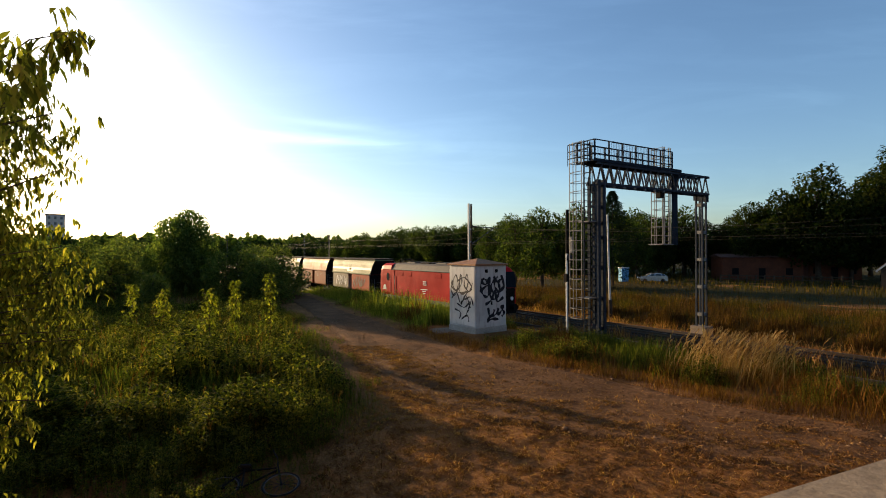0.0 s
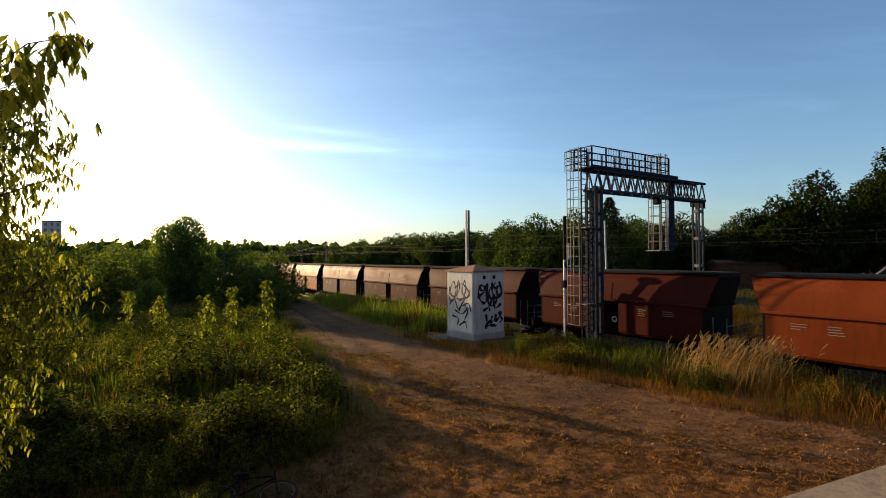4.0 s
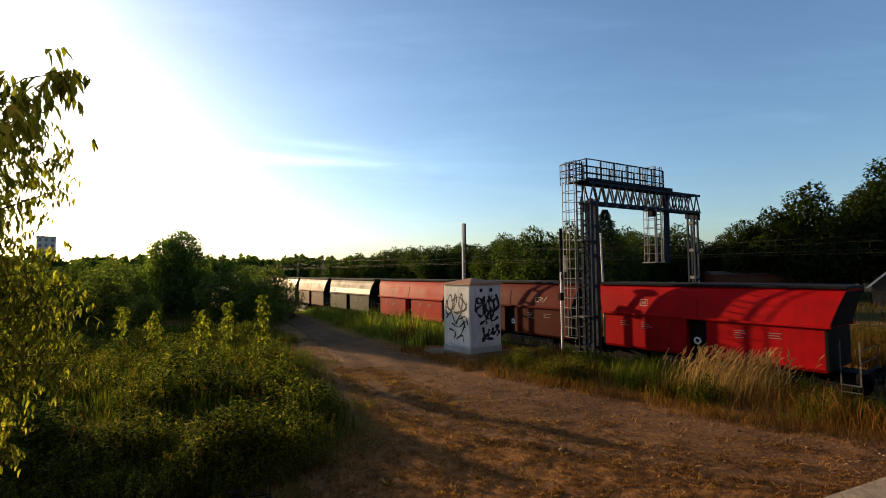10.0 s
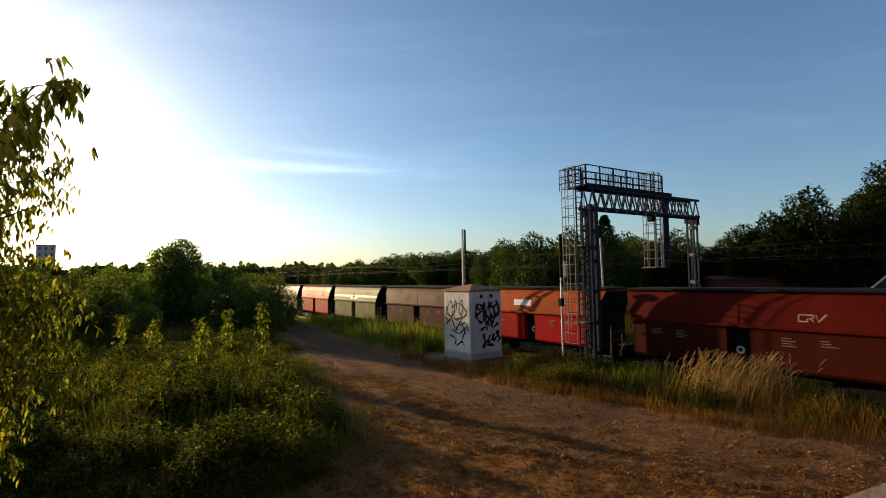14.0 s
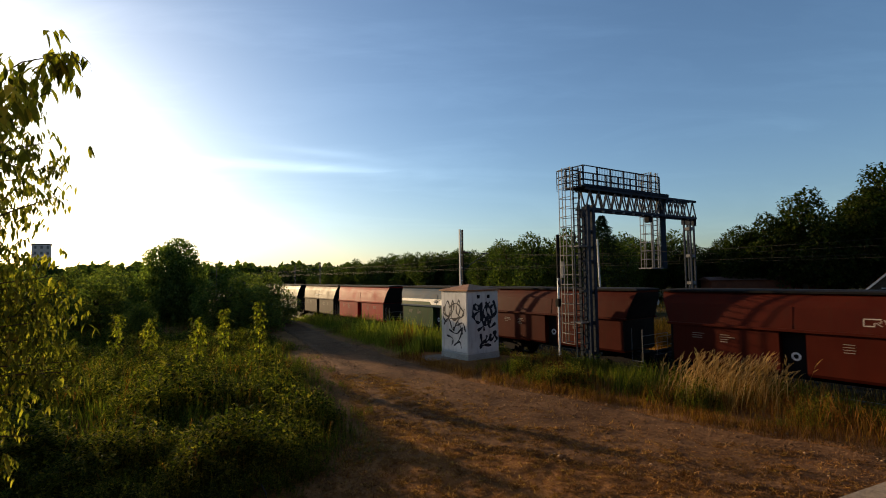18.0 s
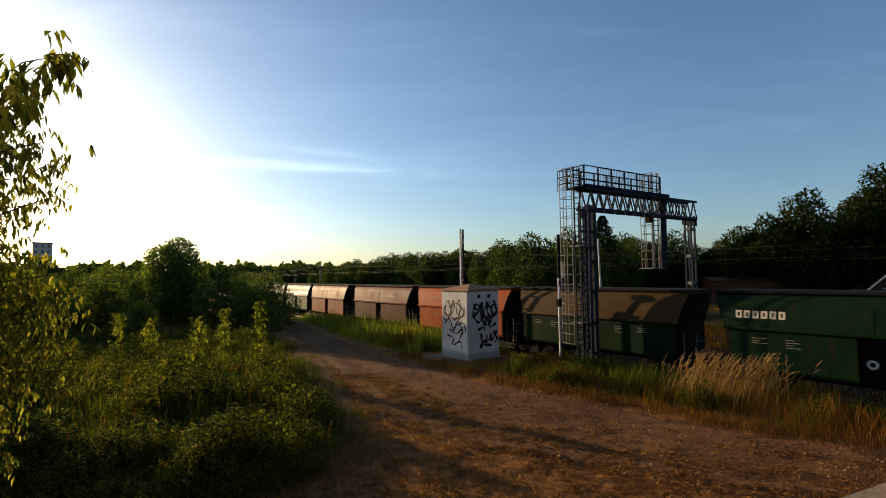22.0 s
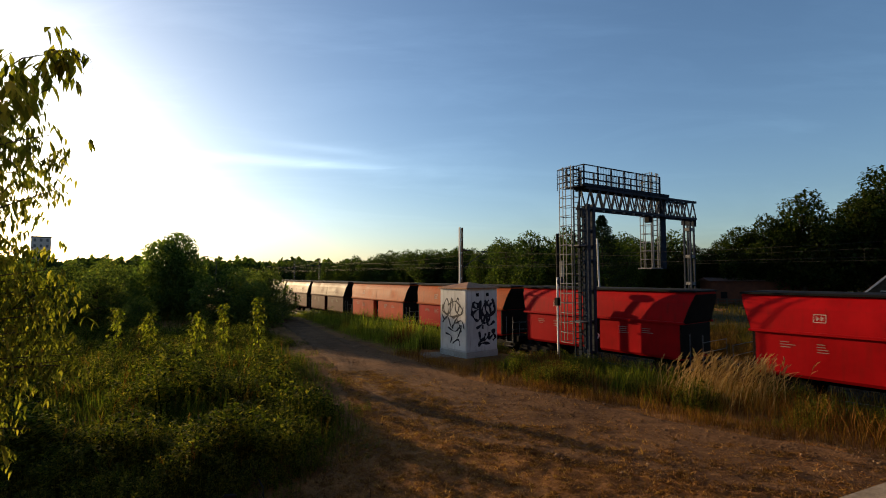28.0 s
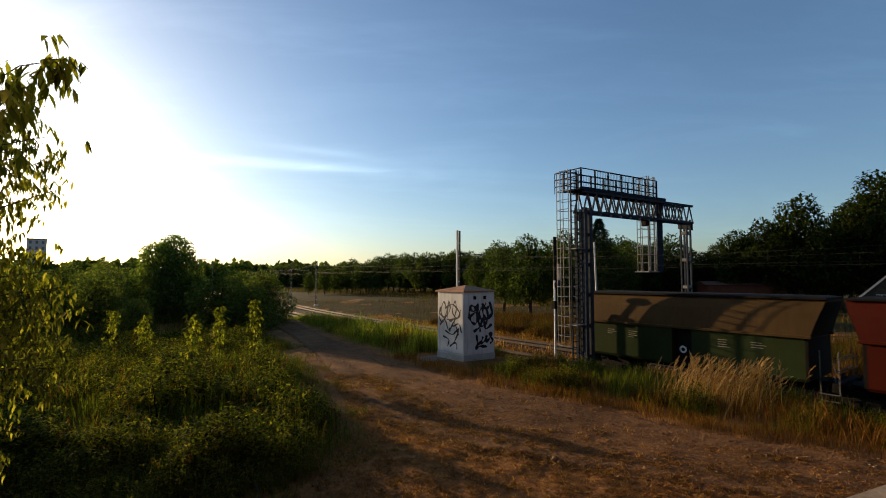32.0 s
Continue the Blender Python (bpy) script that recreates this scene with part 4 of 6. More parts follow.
    size = rng.uniform(0.4, 0.95, len(pos)) * (1 + 0.4 * lump(pos[:, 0], pos[:, 1], 0.2, 5.0))
    dry = lump(pos[:, 0], pos[:, 1], 0.12, 3.0) > 0.08
    wide = field(80000, (-190, 60), (30, 240), lambda x, y: (across(x, y) > 66) & (across(x, y) < 190) & (abs(x) < 1.02 * y + 3), rng)
    blades("far_field_grass", M_FIELD_GRASS, "yellowish green field towards the woods", wide, rng.uniform(0.5, 1.0, len(wide)), 0.3, 0.05, 27)
    blades("field_dry_grass", M_FIELD_DRY, "golden dry grass in the field beyond the railway", pos[dry], size[dry] * 0.8, 0.3, 0.022, 21)
    blades("field_grass", M_FIELD_GRASS, "green grass in the field beyond the railway", pos[~dry], size[~dry] * 0.8, 0.3, 0.022, 22)
    p, s = 33.2 + 15 * rng.uniform(0, 1, 100000) ** 1.5, rng.uniform(-16, 46, 100000)
    x, y = p * NX + s * DX, p * NY + s * DY
    near = np.stack([x, y, heights(x, y) - 0.02], -1)
    tint = lump(x, y, 0.22, 13.0) + 0.4 * lump(x, y, 0.8, 14.0) + np.interp(p, [33, 36, 40], [0.25, 0.0, -0.08]) + 0.012 * (s - 8)
    size = rng.uniform(0.3, 0.8, len(x)) * (1 + 1.3 * lump(x, y, 0.6, 15.0))
    # rank grass along the tracks
    n = 30000
    p, s = np.where(rng.uniform(0, 1, n) < 0.45, rng.uniform(26.1, 27.5, n), rng.uniform(31.2, 33.6, n)), rng.uniform(-14, 60, n)
    p = np.where(rng.uniform(0, 1, n) < 0.3, rng.uniform(20.6, 22.2, n), p)
    p = np.where((s < 12) & (rng.uniform(0, 1, n) < 0.5), rng.uniform(26.0, 33.4, n), p)
    xy = np.array([along(b, a)[:2] for a, b in zip(p, s)])
    q = np.column_stack([xy, np.full(n, -0.5)])
    blades("track_side_grass", M_SHORT, "dark dry grass growing along the tracks", q, rng.uniform(0.25, 0.75, n) * (1 + 0.8 * lump(xy[:, 0], xy[:, 1], 0.7, 17.0)), 0.4, 0.016, 33)
    # low dry weeds on the ballast
    n = 15000
    p, s = rng.uniform(22.3, 32.0, n), rng.uniform(-16, 9, n)
    x, y = p * NX + s * DX, p * NY + s * DY
    blades("ballast_weeds", M_FIELD_DRY, "low brown weeds growing on the ballast", np.stack([x, y, np.full(n, -0.32)], -1), rng.uniform(0.15, 0.34, n) * (1 + 0.6 * lump(x, y, 0.9, 71.0)), 0.45, 0.03, 73)
    # rank dark grass that hides the near rails beside the road
    n = 26000
    p, s = rng.uniform(20.6, 22.8, n), rng.uniform(-16, 11, n)
    x, y = p * NX + s * DX, p * NY + s * DY
    q = np.stack([x, y, np.maximum(heights(x, y), -0.5) - 0.02], -1)
    blades("bank_foot_grass", M_FIELD_DRY, "rank brown grass at the foot of the bank", q, rng.uniform(0.3, 0.85, n) * (1 + 0.8 * lump(x, y, 0.6, 37.0)), 0.4, 0.014, 39)
    for name, material, label, q in (("field_golden_grass", M_FIELD_DRY, "golden seeding grass beside the railway", tint > 0.02), ("field_green_grass", M_FIELD_GRASS, "olive green grass beside the railway", tint <= 0.02)):
        blades(name, material, label, near[q], size[q], 0.35, 0.014, 31)


def crown_points(rng, blobs, n):
    """Points through several blobs (centre, radii), denser at their skin."""
    k = rng.choice(len(blobs), n, p=np.array([b[3] * b[4] * b[5] for b in blobs]) / sum(b[3] * b[4] * b[5] for b in blobs))
    d = rng.normal(0, 1, (n, 3))
    d /= np.linalg.norm(d, axis=1)[:, None]
    r = rng.uniform(0.35, 1.0, n) ** 0.5
    b = np.array(blobs)[k]
    return b[:, :3] + d * b[:, 3:6] * r[:, None]


def tree_parts(seed, h, w, bottom, n, leaf, material, blobs=9, droop=0.0):
    """A tree with trunk, limbs and a crown of separate leaves: an Empty with its parts."""
    rng = np.random.default_rng(seed)
    t = new("tree")
    tr = Build()
    r0 = 0.022 * h + 0.03
    pts = [Vector((0, 0, -0.3))]
    for k in range(1, 6):
        pts.append(Vector((rng.normal(0, 0.02 * h), rng.normal(0, 0.02 * h), h * 0.85 * k / 5)))
    for k in range(5):
        tr.tube(pts[k], pts[k + 1], r0 * (1 - 0.17 * k), 7, r0 * (1 - 0.17 * (k + 1)))
    bl = []
    for k in range(blobs):
        f = (k + 0.5) / blobs
        z = bottom + (h - bottom) * (0.18 + 0.70 * f)
        a = k * 2.4 + rng.uniform(-0.5, 0.5)
        q = w * 0.5 * (0.75 * math.sin(math.pi * min(1, 0.18 + 0.80 * f)) ** 0.7)
        rr = q * rng.uniform(0.45, 0.9)
        c = Vector((math.cos(a) * rr, math.sin(a) * rr, z))
        s = w * rng.uniform(0.20, 0.30) * (1.1 - 0.35 * f)
        bl.append((*c, s, s, min((h - bottom) * 0.2, s) * rng.uniform(0.8, 1.15)))
        tr.tube(pts[min(4, 1 + int(3.5 * f))], c, r0 * 0.42, 5, r0 * 0.12)
    part("trunk", tr, M_TRUNK, t, smooth_shade=True)
    p = crown_points(rng, bl, n)
    lv, lf = leaf_shape(leaf, leaf * 0.6, leaf * 0.12)
    v, f = scatter(lv, lf, p, rng.uniform(0.6, 1.3, n), rng.uniform(0, 6.3, n), rng.uniform(-1.4, 0.9, n) - droop)
    crown = new("crown", arrays("crown", v, f, material))
    crown.parent = t
    return t


def conifer_parts(seed, h, w, n):
    rng = np.random.default_rng(seed)
    t = new("tree")
    part("trunk", Build().tube((0, 0, -0.3), (0, 0, h * 0.97), 0.16, 7, 0.02), M_TRUNK, t)
    f = rng.uniform(0, 1, n) ** 0.8
    z = h * (0.08 + 0.92 * f)
    tier = 0.45 + 0.55 * np.abs(np.sin(z * 2.6)) * (0.75 + 0.25 * np.sin(z * 9.1))
    r = w / 2 * (1 - f) ** 0.8 * tier * rng.uniform(0.15, 1, n) ** 0.6 + 0.02
    a = rng.uniform(0, 6.3, n)
    lv, lf = leaf_shape(0.42, 0.15, 0.04)
    v, fa = scatter(lv, lf, np.stack([r * np.cos(a), r * np.sin(a), z], -1), rng.uniform(0.5, 1.1, n), a - math.pi / 2, rng.uniform(-0.6, 0.1, n))
    crown = new("crown", arrays("crown", v, fa, M_CONIFER))
    crown.parent = t
    return t


def place(proto, x, y, scale, turn, label, category="tree", group="", z=None, squash=1.0):
    m = pose(x, y, ground_z(x, y) if z is None else z, 0, 0, turn) @ Matrix.Diagonal((scale, scale, scale * squash, 1))
    ob = copy_thing(proto, m)
    return tagged(ob, label, category, group)


def drop(proto):
    for o in (*proto.children_recursive, proto):
        bpy.data.objects.remove(o)


def woods():
    rng = random.Random(4)
    broad = [tree_parts(40 + k, 12, 8.5, 0.6, 4400, 0.46, M_LEAF_FAR, 11) for k in range(4)]
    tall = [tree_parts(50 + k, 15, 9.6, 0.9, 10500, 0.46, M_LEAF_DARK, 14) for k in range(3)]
    fir = conifer_parts(60, 12, 10.5, 9000)
    # edge of the wood behind the railway: distance across the track grows to the left
    s = 95.0
    for row in range(3):
        s = 130.0
        while s > 46:
            p = 66 + row * 9 + 0.32 * max(0, s - 20) + rng.uniform(-3, 3)
            x, y = at(p, s)
            lab = "leafy green tree at the edge of the wood"
            place(rng.choice(broad), x, y, rng.uniform(0.85, 1.2) * (1 + 0.08 * row), rng.uniform(0, 360), lab, group="trees at the edge of the wood", squash=rng.uniform(0.85, 1.1))
            s -= rng.uniform(4.5, 7.5)
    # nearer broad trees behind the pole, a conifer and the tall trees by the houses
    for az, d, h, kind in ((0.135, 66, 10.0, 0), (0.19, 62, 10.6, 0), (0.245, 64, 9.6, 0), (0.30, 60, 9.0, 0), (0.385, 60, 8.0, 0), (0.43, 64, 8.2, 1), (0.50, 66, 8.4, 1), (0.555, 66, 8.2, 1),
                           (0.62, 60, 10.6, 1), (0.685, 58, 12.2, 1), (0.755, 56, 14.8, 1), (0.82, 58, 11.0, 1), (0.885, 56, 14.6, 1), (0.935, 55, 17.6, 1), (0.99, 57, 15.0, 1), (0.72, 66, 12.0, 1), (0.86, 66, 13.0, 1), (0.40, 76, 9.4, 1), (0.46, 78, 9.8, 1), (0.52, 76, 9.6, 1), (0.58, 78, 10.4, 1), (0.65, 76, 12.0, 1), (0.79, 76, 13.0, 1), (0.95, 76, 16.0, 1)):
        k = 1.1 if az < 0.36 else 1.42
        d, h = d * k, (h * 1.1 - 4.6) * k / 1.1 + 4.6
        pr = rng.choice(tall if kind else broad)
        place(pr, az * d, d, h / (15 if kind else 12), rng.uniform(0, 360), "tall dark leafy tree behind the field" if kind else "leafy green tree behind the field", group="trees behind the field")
    # crowns behind the bend of the railway, taller towards the field
    for k in range(34):
        u = -0.262 + 0.345 * k / 33 + rng.uniform(-0.008, 0.008)
        d = rng.uniform(150, 200)
        rise = 24 + 28 * smooth(-0.27, -0.06, u) + rng.uniform(-9, 3)
        place(rng.choice(broad), u * d, d, (4.4 + rise * d / 856) / 12, rng.uniform(0, 360), "leafy green tree of the wood beyond the railway", group="trees of the far wood")
    place(fir, 0.335 * 68, 68, 13.4 / 12, 40, "dark pointed spruce behind the field", squash=1.0)
    for pr in broad + tall + [fir]:
        drop(pr)
    # woods on the horizon
    g = np.random.default_rng(9)
    n = 70000
    az = g.uniform(-0.95, 0.75, n)
    d = g.uniform(300, 420, n)
    top = 13 + 4 * np.array([noise.noise((a * 22, 0.0, 1.0)) for a in az]) + 3 * np.array([noise.noise((a * 90, 0.0, 2.0)) for a in az])
    pos = np.stack([np.sin(az) * d, np.cos(az) * d, g.uniform(-1, 1, n) ** 2 * 0 + top * g.uniform(0, 1, n) ** 1.15], -1)
    lv, lf = leaf_shape(3.0, 2.8, 0.4)
    ob = stuff("far_woods", [scatter(lv, lf, pos, g.uniform(0.5, 1.1, n), g.uniform(0, 6.3, n), g.uniform(-0.3, 1.6, n))], M_LEAF_FAR, "dark woods along the horizon", "woods")


def bushes():
    round_tree = tree_parts(70, 9.0, 8.4, -1.6, 30000, 0.28, M_LEAF, 20, droop=0.5)
    place(round_tree, -26.4, 48.0, 0.94, 20, "round drooping willow tree in the meadow")
    drop(round_tree)
    shrub = [tree_parts(80 + k, 4.6, 5.2, -0.8, 8000, 0.20, M_SHRUB, 13) for k in range(3)]
    rng = random.Random(8)
    for x, y, s in ((-15.2, 34.5, 0.98), (-13.2, 37.5, 1.0), (-12.6, 33.0, 0.78), (-23.5, 33.5, 0.95), (-25.8, 31, 1.0), (-28.5, 34, 1.05), (-23.2, 27.5, 0.5), (-18.2, 29.5, 0.55), (-31, 30, 1.1), (-27.5, 40, 1.1), (-22, 42, 1.05), (-33, 38, 1.15), (-16.8, 41, 1.0), (-20.8, 25.5, 0.42), (-33.0, 43.0, 1.1), (-30.0, 46.5, 1.1), (-38.0, 41.0, 1.2), (-27.0, 50.0, 1.15), (-41.0, 47.0, 1.25), (-36.0, 52.0, 1.25), (-18.5, 46.0, 1.0)):
        place(rng.choice(shrub), x * 1.22, y * 1.22, s * 1.22, rng.uniform(0, 360), squash=0.88, label="dense green shrub in the meadow", category="shrub", group="shrubs in the meadow")
    # tree mostly out of view, added to shade the near meadow
    young = tree_parts(95, 4.8, 4.6, 0.2, 9000, 0.17, M_SHRUB, 14)
    place(young, -16.3, 16.2, 0.8, 50, "bushy tree at the view's left edge, added to cast shade")
    drop(young)
    for pr in shrub:
        drop(pr)


def saplings():
    """Slim young trees with bright leaves standing in the weeds."""
    for i, (x, y, h) in enumerate(((-8.35, 22.3, 3.15), (-10.63, 23.85, 2.8), (-9.79, 19.5, 2.7), (-16.14, 24.3, 2.6), (-14.0, 23.4, 2.4))):
        rng = np.random.default_rng(100 + i)
        t = thing("sapling", "slim young tree with bright yellow-green leaves", "sapling", pose(x, y, ground_z(x, y)), "saplings in the weeds")
        st = Build()
        st.tube((0, 0, -0.1), (0.05, 0, h * 0.95), 0.02, 6, 0.006)
        # tiers of drooping leaves on short side twigs
        pos, yaw, tilt = [], [], []
        tiers = 15
        for k in range(tiers):
            z = h * (0.12 + 0.88 * k / (tiers - 1))
            for j in range(rng.integers(3, 6)):
                a0 = rng.uniform(0, 6.3)
                reach = (0.40 - 0.20 * k / tiers) * rng.uniform(0.4, 1.3)
                st.tube((0.05 * z / h, 0, z), (reach * math.cos(a0), reach * math.sin(a0), z + 0.10), 0.006, 4, 0.003)
                for q in range(8):
                    g = rng.uniform(0.35, 1.05)
                    pos.append((reach * g * math.cos(a0) + rng.normal(0, 0.03), reach * g * math.sin(a0) + rng.normal(0, 0.03), z + 0.10 * g + rng.normal(0, 0.03)))
                    yaw.append(a0 - math.pi / 2 + rng.normal(0, 0.8))
                    tilt.append(rng.uniform(-1.3, 0.1))
        n = len(pos)
        lv, lf = leaf_shape(0.20, 0.085, 0.012)
        v, fa = scatter(lv, lf, np.array(pos), rng.uniform(0.6, 1.25, n), np.array(yaw), np.array(tilt))
        part("stem", st, M_TRUNK, t)
        c = new("crown", arrays("crown", v, fa, M_SAPLING))
        c.parent = t


def maple():
    """The ash-leaved maple close to the camera: limbs, hanging compound leaves."""
    rng = np.random.default_rng(77)
    t = thing("maple_tree", "ash-leaved maple with hanging compound leaves close to the camera", "tree", pose(-7.4, 6.4, ground_z(-7.4, 6.4)))
    base = Vector((-7.4, 6.4, ground_z(-7.4, 6.4) - 0.38))
    trunk = Build()
    trunk.tube((0, 0, -0.2), (0.1, 0.1, 2.6), 0.16, 9, 0.12).tube((0.1, 0.1, 2.6), (0.3, 0.0, 6.2), 0.12, 8, 0.04)
    part("trunk", trunk, M_TRUNK, t, smooth_shade=True)
    # twigs: from, to in world, leaves and their size
    leaf_v, leaf_f = long_leaf(0.135, 0.038)
    spots, sizes, hung, twigs = [], [], [], Build()

    def limb(a, b, r, count, size, spread, sways=False):
        a, b = Vector(a) - base, Vector(b) - base
        mid = a.lerp(b, 0.5) + Vector((0, 0, 0.08 * (b - a).length))
        pts = [a, mid, b]
        if sways:
            twigs.tube(pts[0], pts[1], r, 6, r * 0.7).tube(pts[1], pts[2], r * 0.7, 6, r * 0.25)
        else:
            part("limb", Build().tube(pts[0], pts[1], r, 6, r * 0.7).tube(pts[1], pts[2], r * 0.7, 6, r * 0.25), M_TRUNK, t)
        for _ in range(count):
            f = rng.uniform(0.15, 1.02)
            q = a.lerp(mid, f * 2) if f < 0.5 else mid.lerp(b, f * 2 - 1)
            spots.append(q + Vector(rng.normal(0, spread, 3)))
            sizes.append(size * rng.uniform(0.75, 1.2))
            hung.append(sways)

    MAPLE_LIMBS(limb)
    # every spot carries one compound leaf: six leaflets that hang from a stalk
    branch = part("branch", twigs, M_TRUNK, t, "thin swaying branch with hanging leaves")
    for sways, holder in ((False, t), (True, branch)):
        pos, yaw, tilt, size = [], [], [], []
        for q, s, h in zip(spots, sizes, hung):
            if h != sways:
                continue
            a = rng.uniform(0, 6.3)
            for k in range(6):
                pos.append((q.x + math.cos(a) * 0.03 * k * s, q.y + math.sin(a) * 0.03 * k * s, q.z - 0.018 * k * s))
                yaw.append(a + (1.0 if k % 2 else -1.0) + rng.normal(0, 0.3))
                tilt.append(rng.uniform(-1.35, -0.55))
                size.append(s * rng.uniform(0.75, 1.15))
        v, f = scatter(leaf_v, leaf_f, np.array(pos), np.array(size), np.array(yaw), np.array(tilt))
        c = new("foliage", arrays("foliage", v, f, M_LEAF_NEAR))
        c.parent = holder
    return branch


def MAPLE_LIMBS(limb):
    # high spray of leaves close to the camera
    limb((-5.6, 4.8, 6.1), (-3.6, 3.85, 6.24), 0.010, 0, 1.0, 0.02, True)
    limb((-3.9, 3.9, 6.22), (-2.82, 3.5, 6.34), 0.007, 32, 1.12, 0.055, True)
    limb((-3.9, 4.0, 6.0), (-3.08, 3.65, 6.10), 0.007, 16, 1.12, 0.08, True)
    limb((-4.6, 4.3, 5.75), (-3.70, 3.9, 5.92), 0.010, 16, 1.05, 0.11, True)
    rng = random.Random(5)
    # the crown: its edge is shaped to fit the camera's view, densest halfway up
    for k in range(120):
        z = 1.3 + 5.9 * k / 119
        edge = np.interp(z, [1.3, 2.1, 2.7, 3.4, 4.1, 5.0, 5.4, 5.9, 6.5, 7.2], [-6.7, -6.2, -5.8, -5.15, -4.90, -5.0, -5.35, -5.42, -5.55, -5.9]) + 0.12 * math.sin(9 * z)
        y = 6.6 + rng.uniform(-0.9, 1.5)
        x = edge * y / 6.7 - rng.uniform(0.0, 1.5) ** 1.3
        count = int(np.interp(z, [1.3, 2.2, 3.4, 4.2, 5.1, 5.8, 7.2], [6, 16, 34, 46, 44, 34, 34]))
        limb((-7.35, 6.45, max(1.0, z - 0.7)), (x, y, z), 0.016, count, 1.0, 0.17)
    # two twigs that reach out of the crown
    limb((-6.1, 6.7, 5.85), (-5.24, 6.7, 6.47), 0.008, 34, 0.95, 0.06)
    limb((-7.0, 6.4, 4.9), (-5.35, 6.7, 5.9), 0.02, 34, 0.85, 0.07)


meadow()
woods()
bushes()
saplings()
SWAYING = maple()

# ------------------------------------------------------------ the train
WAGON = {}
LT, LW, LB = 5.42, 4.97, 4.89          # half lengths: top, waist, lower bins
Z_TOP, Z_WAIST, Z_LOW = 4.3, 2.85, 1.05


def wagon_meshes():
    """Meshes shared by all hopper wagons. x forward, z = 0 on the rails."""
    b = Build()
    yw, yt = 1.42, 1.08
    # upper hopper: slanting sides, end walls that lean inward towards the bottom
    ring = lambda l, y, z: [(-l, -y, z), (l, -y, z), (l, y, z), (-l, y, z)]
    b.rings([ring(LW, yw, Z_WAIST), ring(LW + 0.14, yw - 0.07, Z_WAIST + 0.45), ring(LW + 0.29, yw - 0.15, Z_WAIST + 0.88), ring(LW + 0.38, yw - 0.25, Z_WAIST + 1.12), ring(LT - 0.02, yt - 0.01, Z_TOP - 0.14), ring(LT, yt - 0.14, Z_TOP - 0.05), ring(LT, yt - 0.2, Z_TOP - 0.02)])
    WAGON["hopper"] = b
    # near-black plate on the leaning end wall: its shade is put into the colour
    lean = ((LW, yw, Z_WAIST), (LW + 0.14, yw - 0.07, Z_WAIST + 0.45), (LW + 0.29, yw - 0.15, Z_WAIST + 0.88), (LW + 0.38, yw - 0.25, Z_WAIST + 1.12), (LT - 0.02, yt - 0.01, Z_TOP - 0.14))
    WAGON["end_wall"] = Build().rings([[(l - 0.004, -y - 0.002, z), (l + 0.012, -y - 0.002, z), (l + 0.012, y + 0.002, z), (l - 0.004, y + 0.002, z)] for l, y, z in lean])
    # end plate of the lower bins, near-black to hold its shade
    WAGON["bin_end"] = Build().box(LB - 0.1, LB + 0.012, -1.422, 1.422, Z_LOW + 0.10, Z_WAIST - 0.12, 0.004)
    WAGON["waist_rail"] = Build().box(-LW - 0.05, LW + 0.05, -1.53, -1.36, Z_WAIST - 0.11, Z_WAIST + 0.0, 0.015)
    WAGON["bin"] = Build().add([(x, y, z) for z, y, x0, x1 in ((Z_LOW, 1.34, 0.50, LB - 0.1), (Z_LOW + 0.12, 1.42, 0.46, LB), (Z_WAIST - 0.14, 1.42, 0.46, LB), (Z_WAIST - 0.02, 1.38, 0.46, LB)) for x, y in ((x0, -y), (x1, -y), (x1, y), (x0, y))],
                               [(3, 2, 1, 0)] + [(4 * k + j, 4 * k + (j + 1) % 4, 4 * k + 4 + (j + 1) % 4, 4 * k + 4 + j) for k in range(3) for j in range(4)] + [(12, 13, 14, 15)])
    WAGON["top_rim"] = Build().rings([[(-LT - 0.03, -1.12, Z_TOP - 0.04), (LT + 0.03, -1.12, Z_TOP - 0.04), (LT + 0.03, 1.12, Z_TOP - 0.04), (-LT - 0.03, 1.12, Z_TOP - 0.04)],
                                      [(-LT - 0.03, -1.12, Z_TOP + 0.04), (LT + 0.03, -1.12, Z_TOP + 0.04), (LT + 0.03, 1.12, Z_TOP + 0.04), (-LT - 0.03, 1.12, Z_TOP + 0.04)],
                                      [(-LT + 0.3, -0.85, Z_TOP + 0.09), (LT - 0.3, -0.85, Z_TOP + 0.09), (LT - 0.3, 0.85, Z_TOP + 0.09), (-LT + 0.3, 0.85, Z_TOP + 0.09)]])
    fr = Build().box(-5.85, 5.85, -0.55, 0.55, 0.78, 1.08, 0.02)
    fr.box(5.67, 5.85, -1.32, 1.32, 0.80, 1.16, 0.02).box(-5.85, -5.67, -1.32, 1.32, 0.80, 1.16, 0.02)
    fr.box(-0.44, 0.44, -1.1, 1.1, 0.9, 2.7, 0.02)
    f = lambda k: (1.42 - 0.15 * k, Z_WAIST + 0.88 * k)
    (y0, z0), (y1, z1) = f(0.02), f(1.0)
    WAGON["seam"] = Build().rings([[(-0.03, -y0 - 0.018, z0), (0.03, -y0 - 0.018, z0), (0.04, -y0 + 0.02, z0), (-0.04, -y0 + 0.02, z0)], [(-0.03, -y1 - 0.018, z1), (0.03, -y1 - 0.018, z1), (0.04, -y1 + 0.02, z1), (-0.04, -y1 + 0.02, z1)]])
    WAGON["underframe"] = fr
    en = Build()
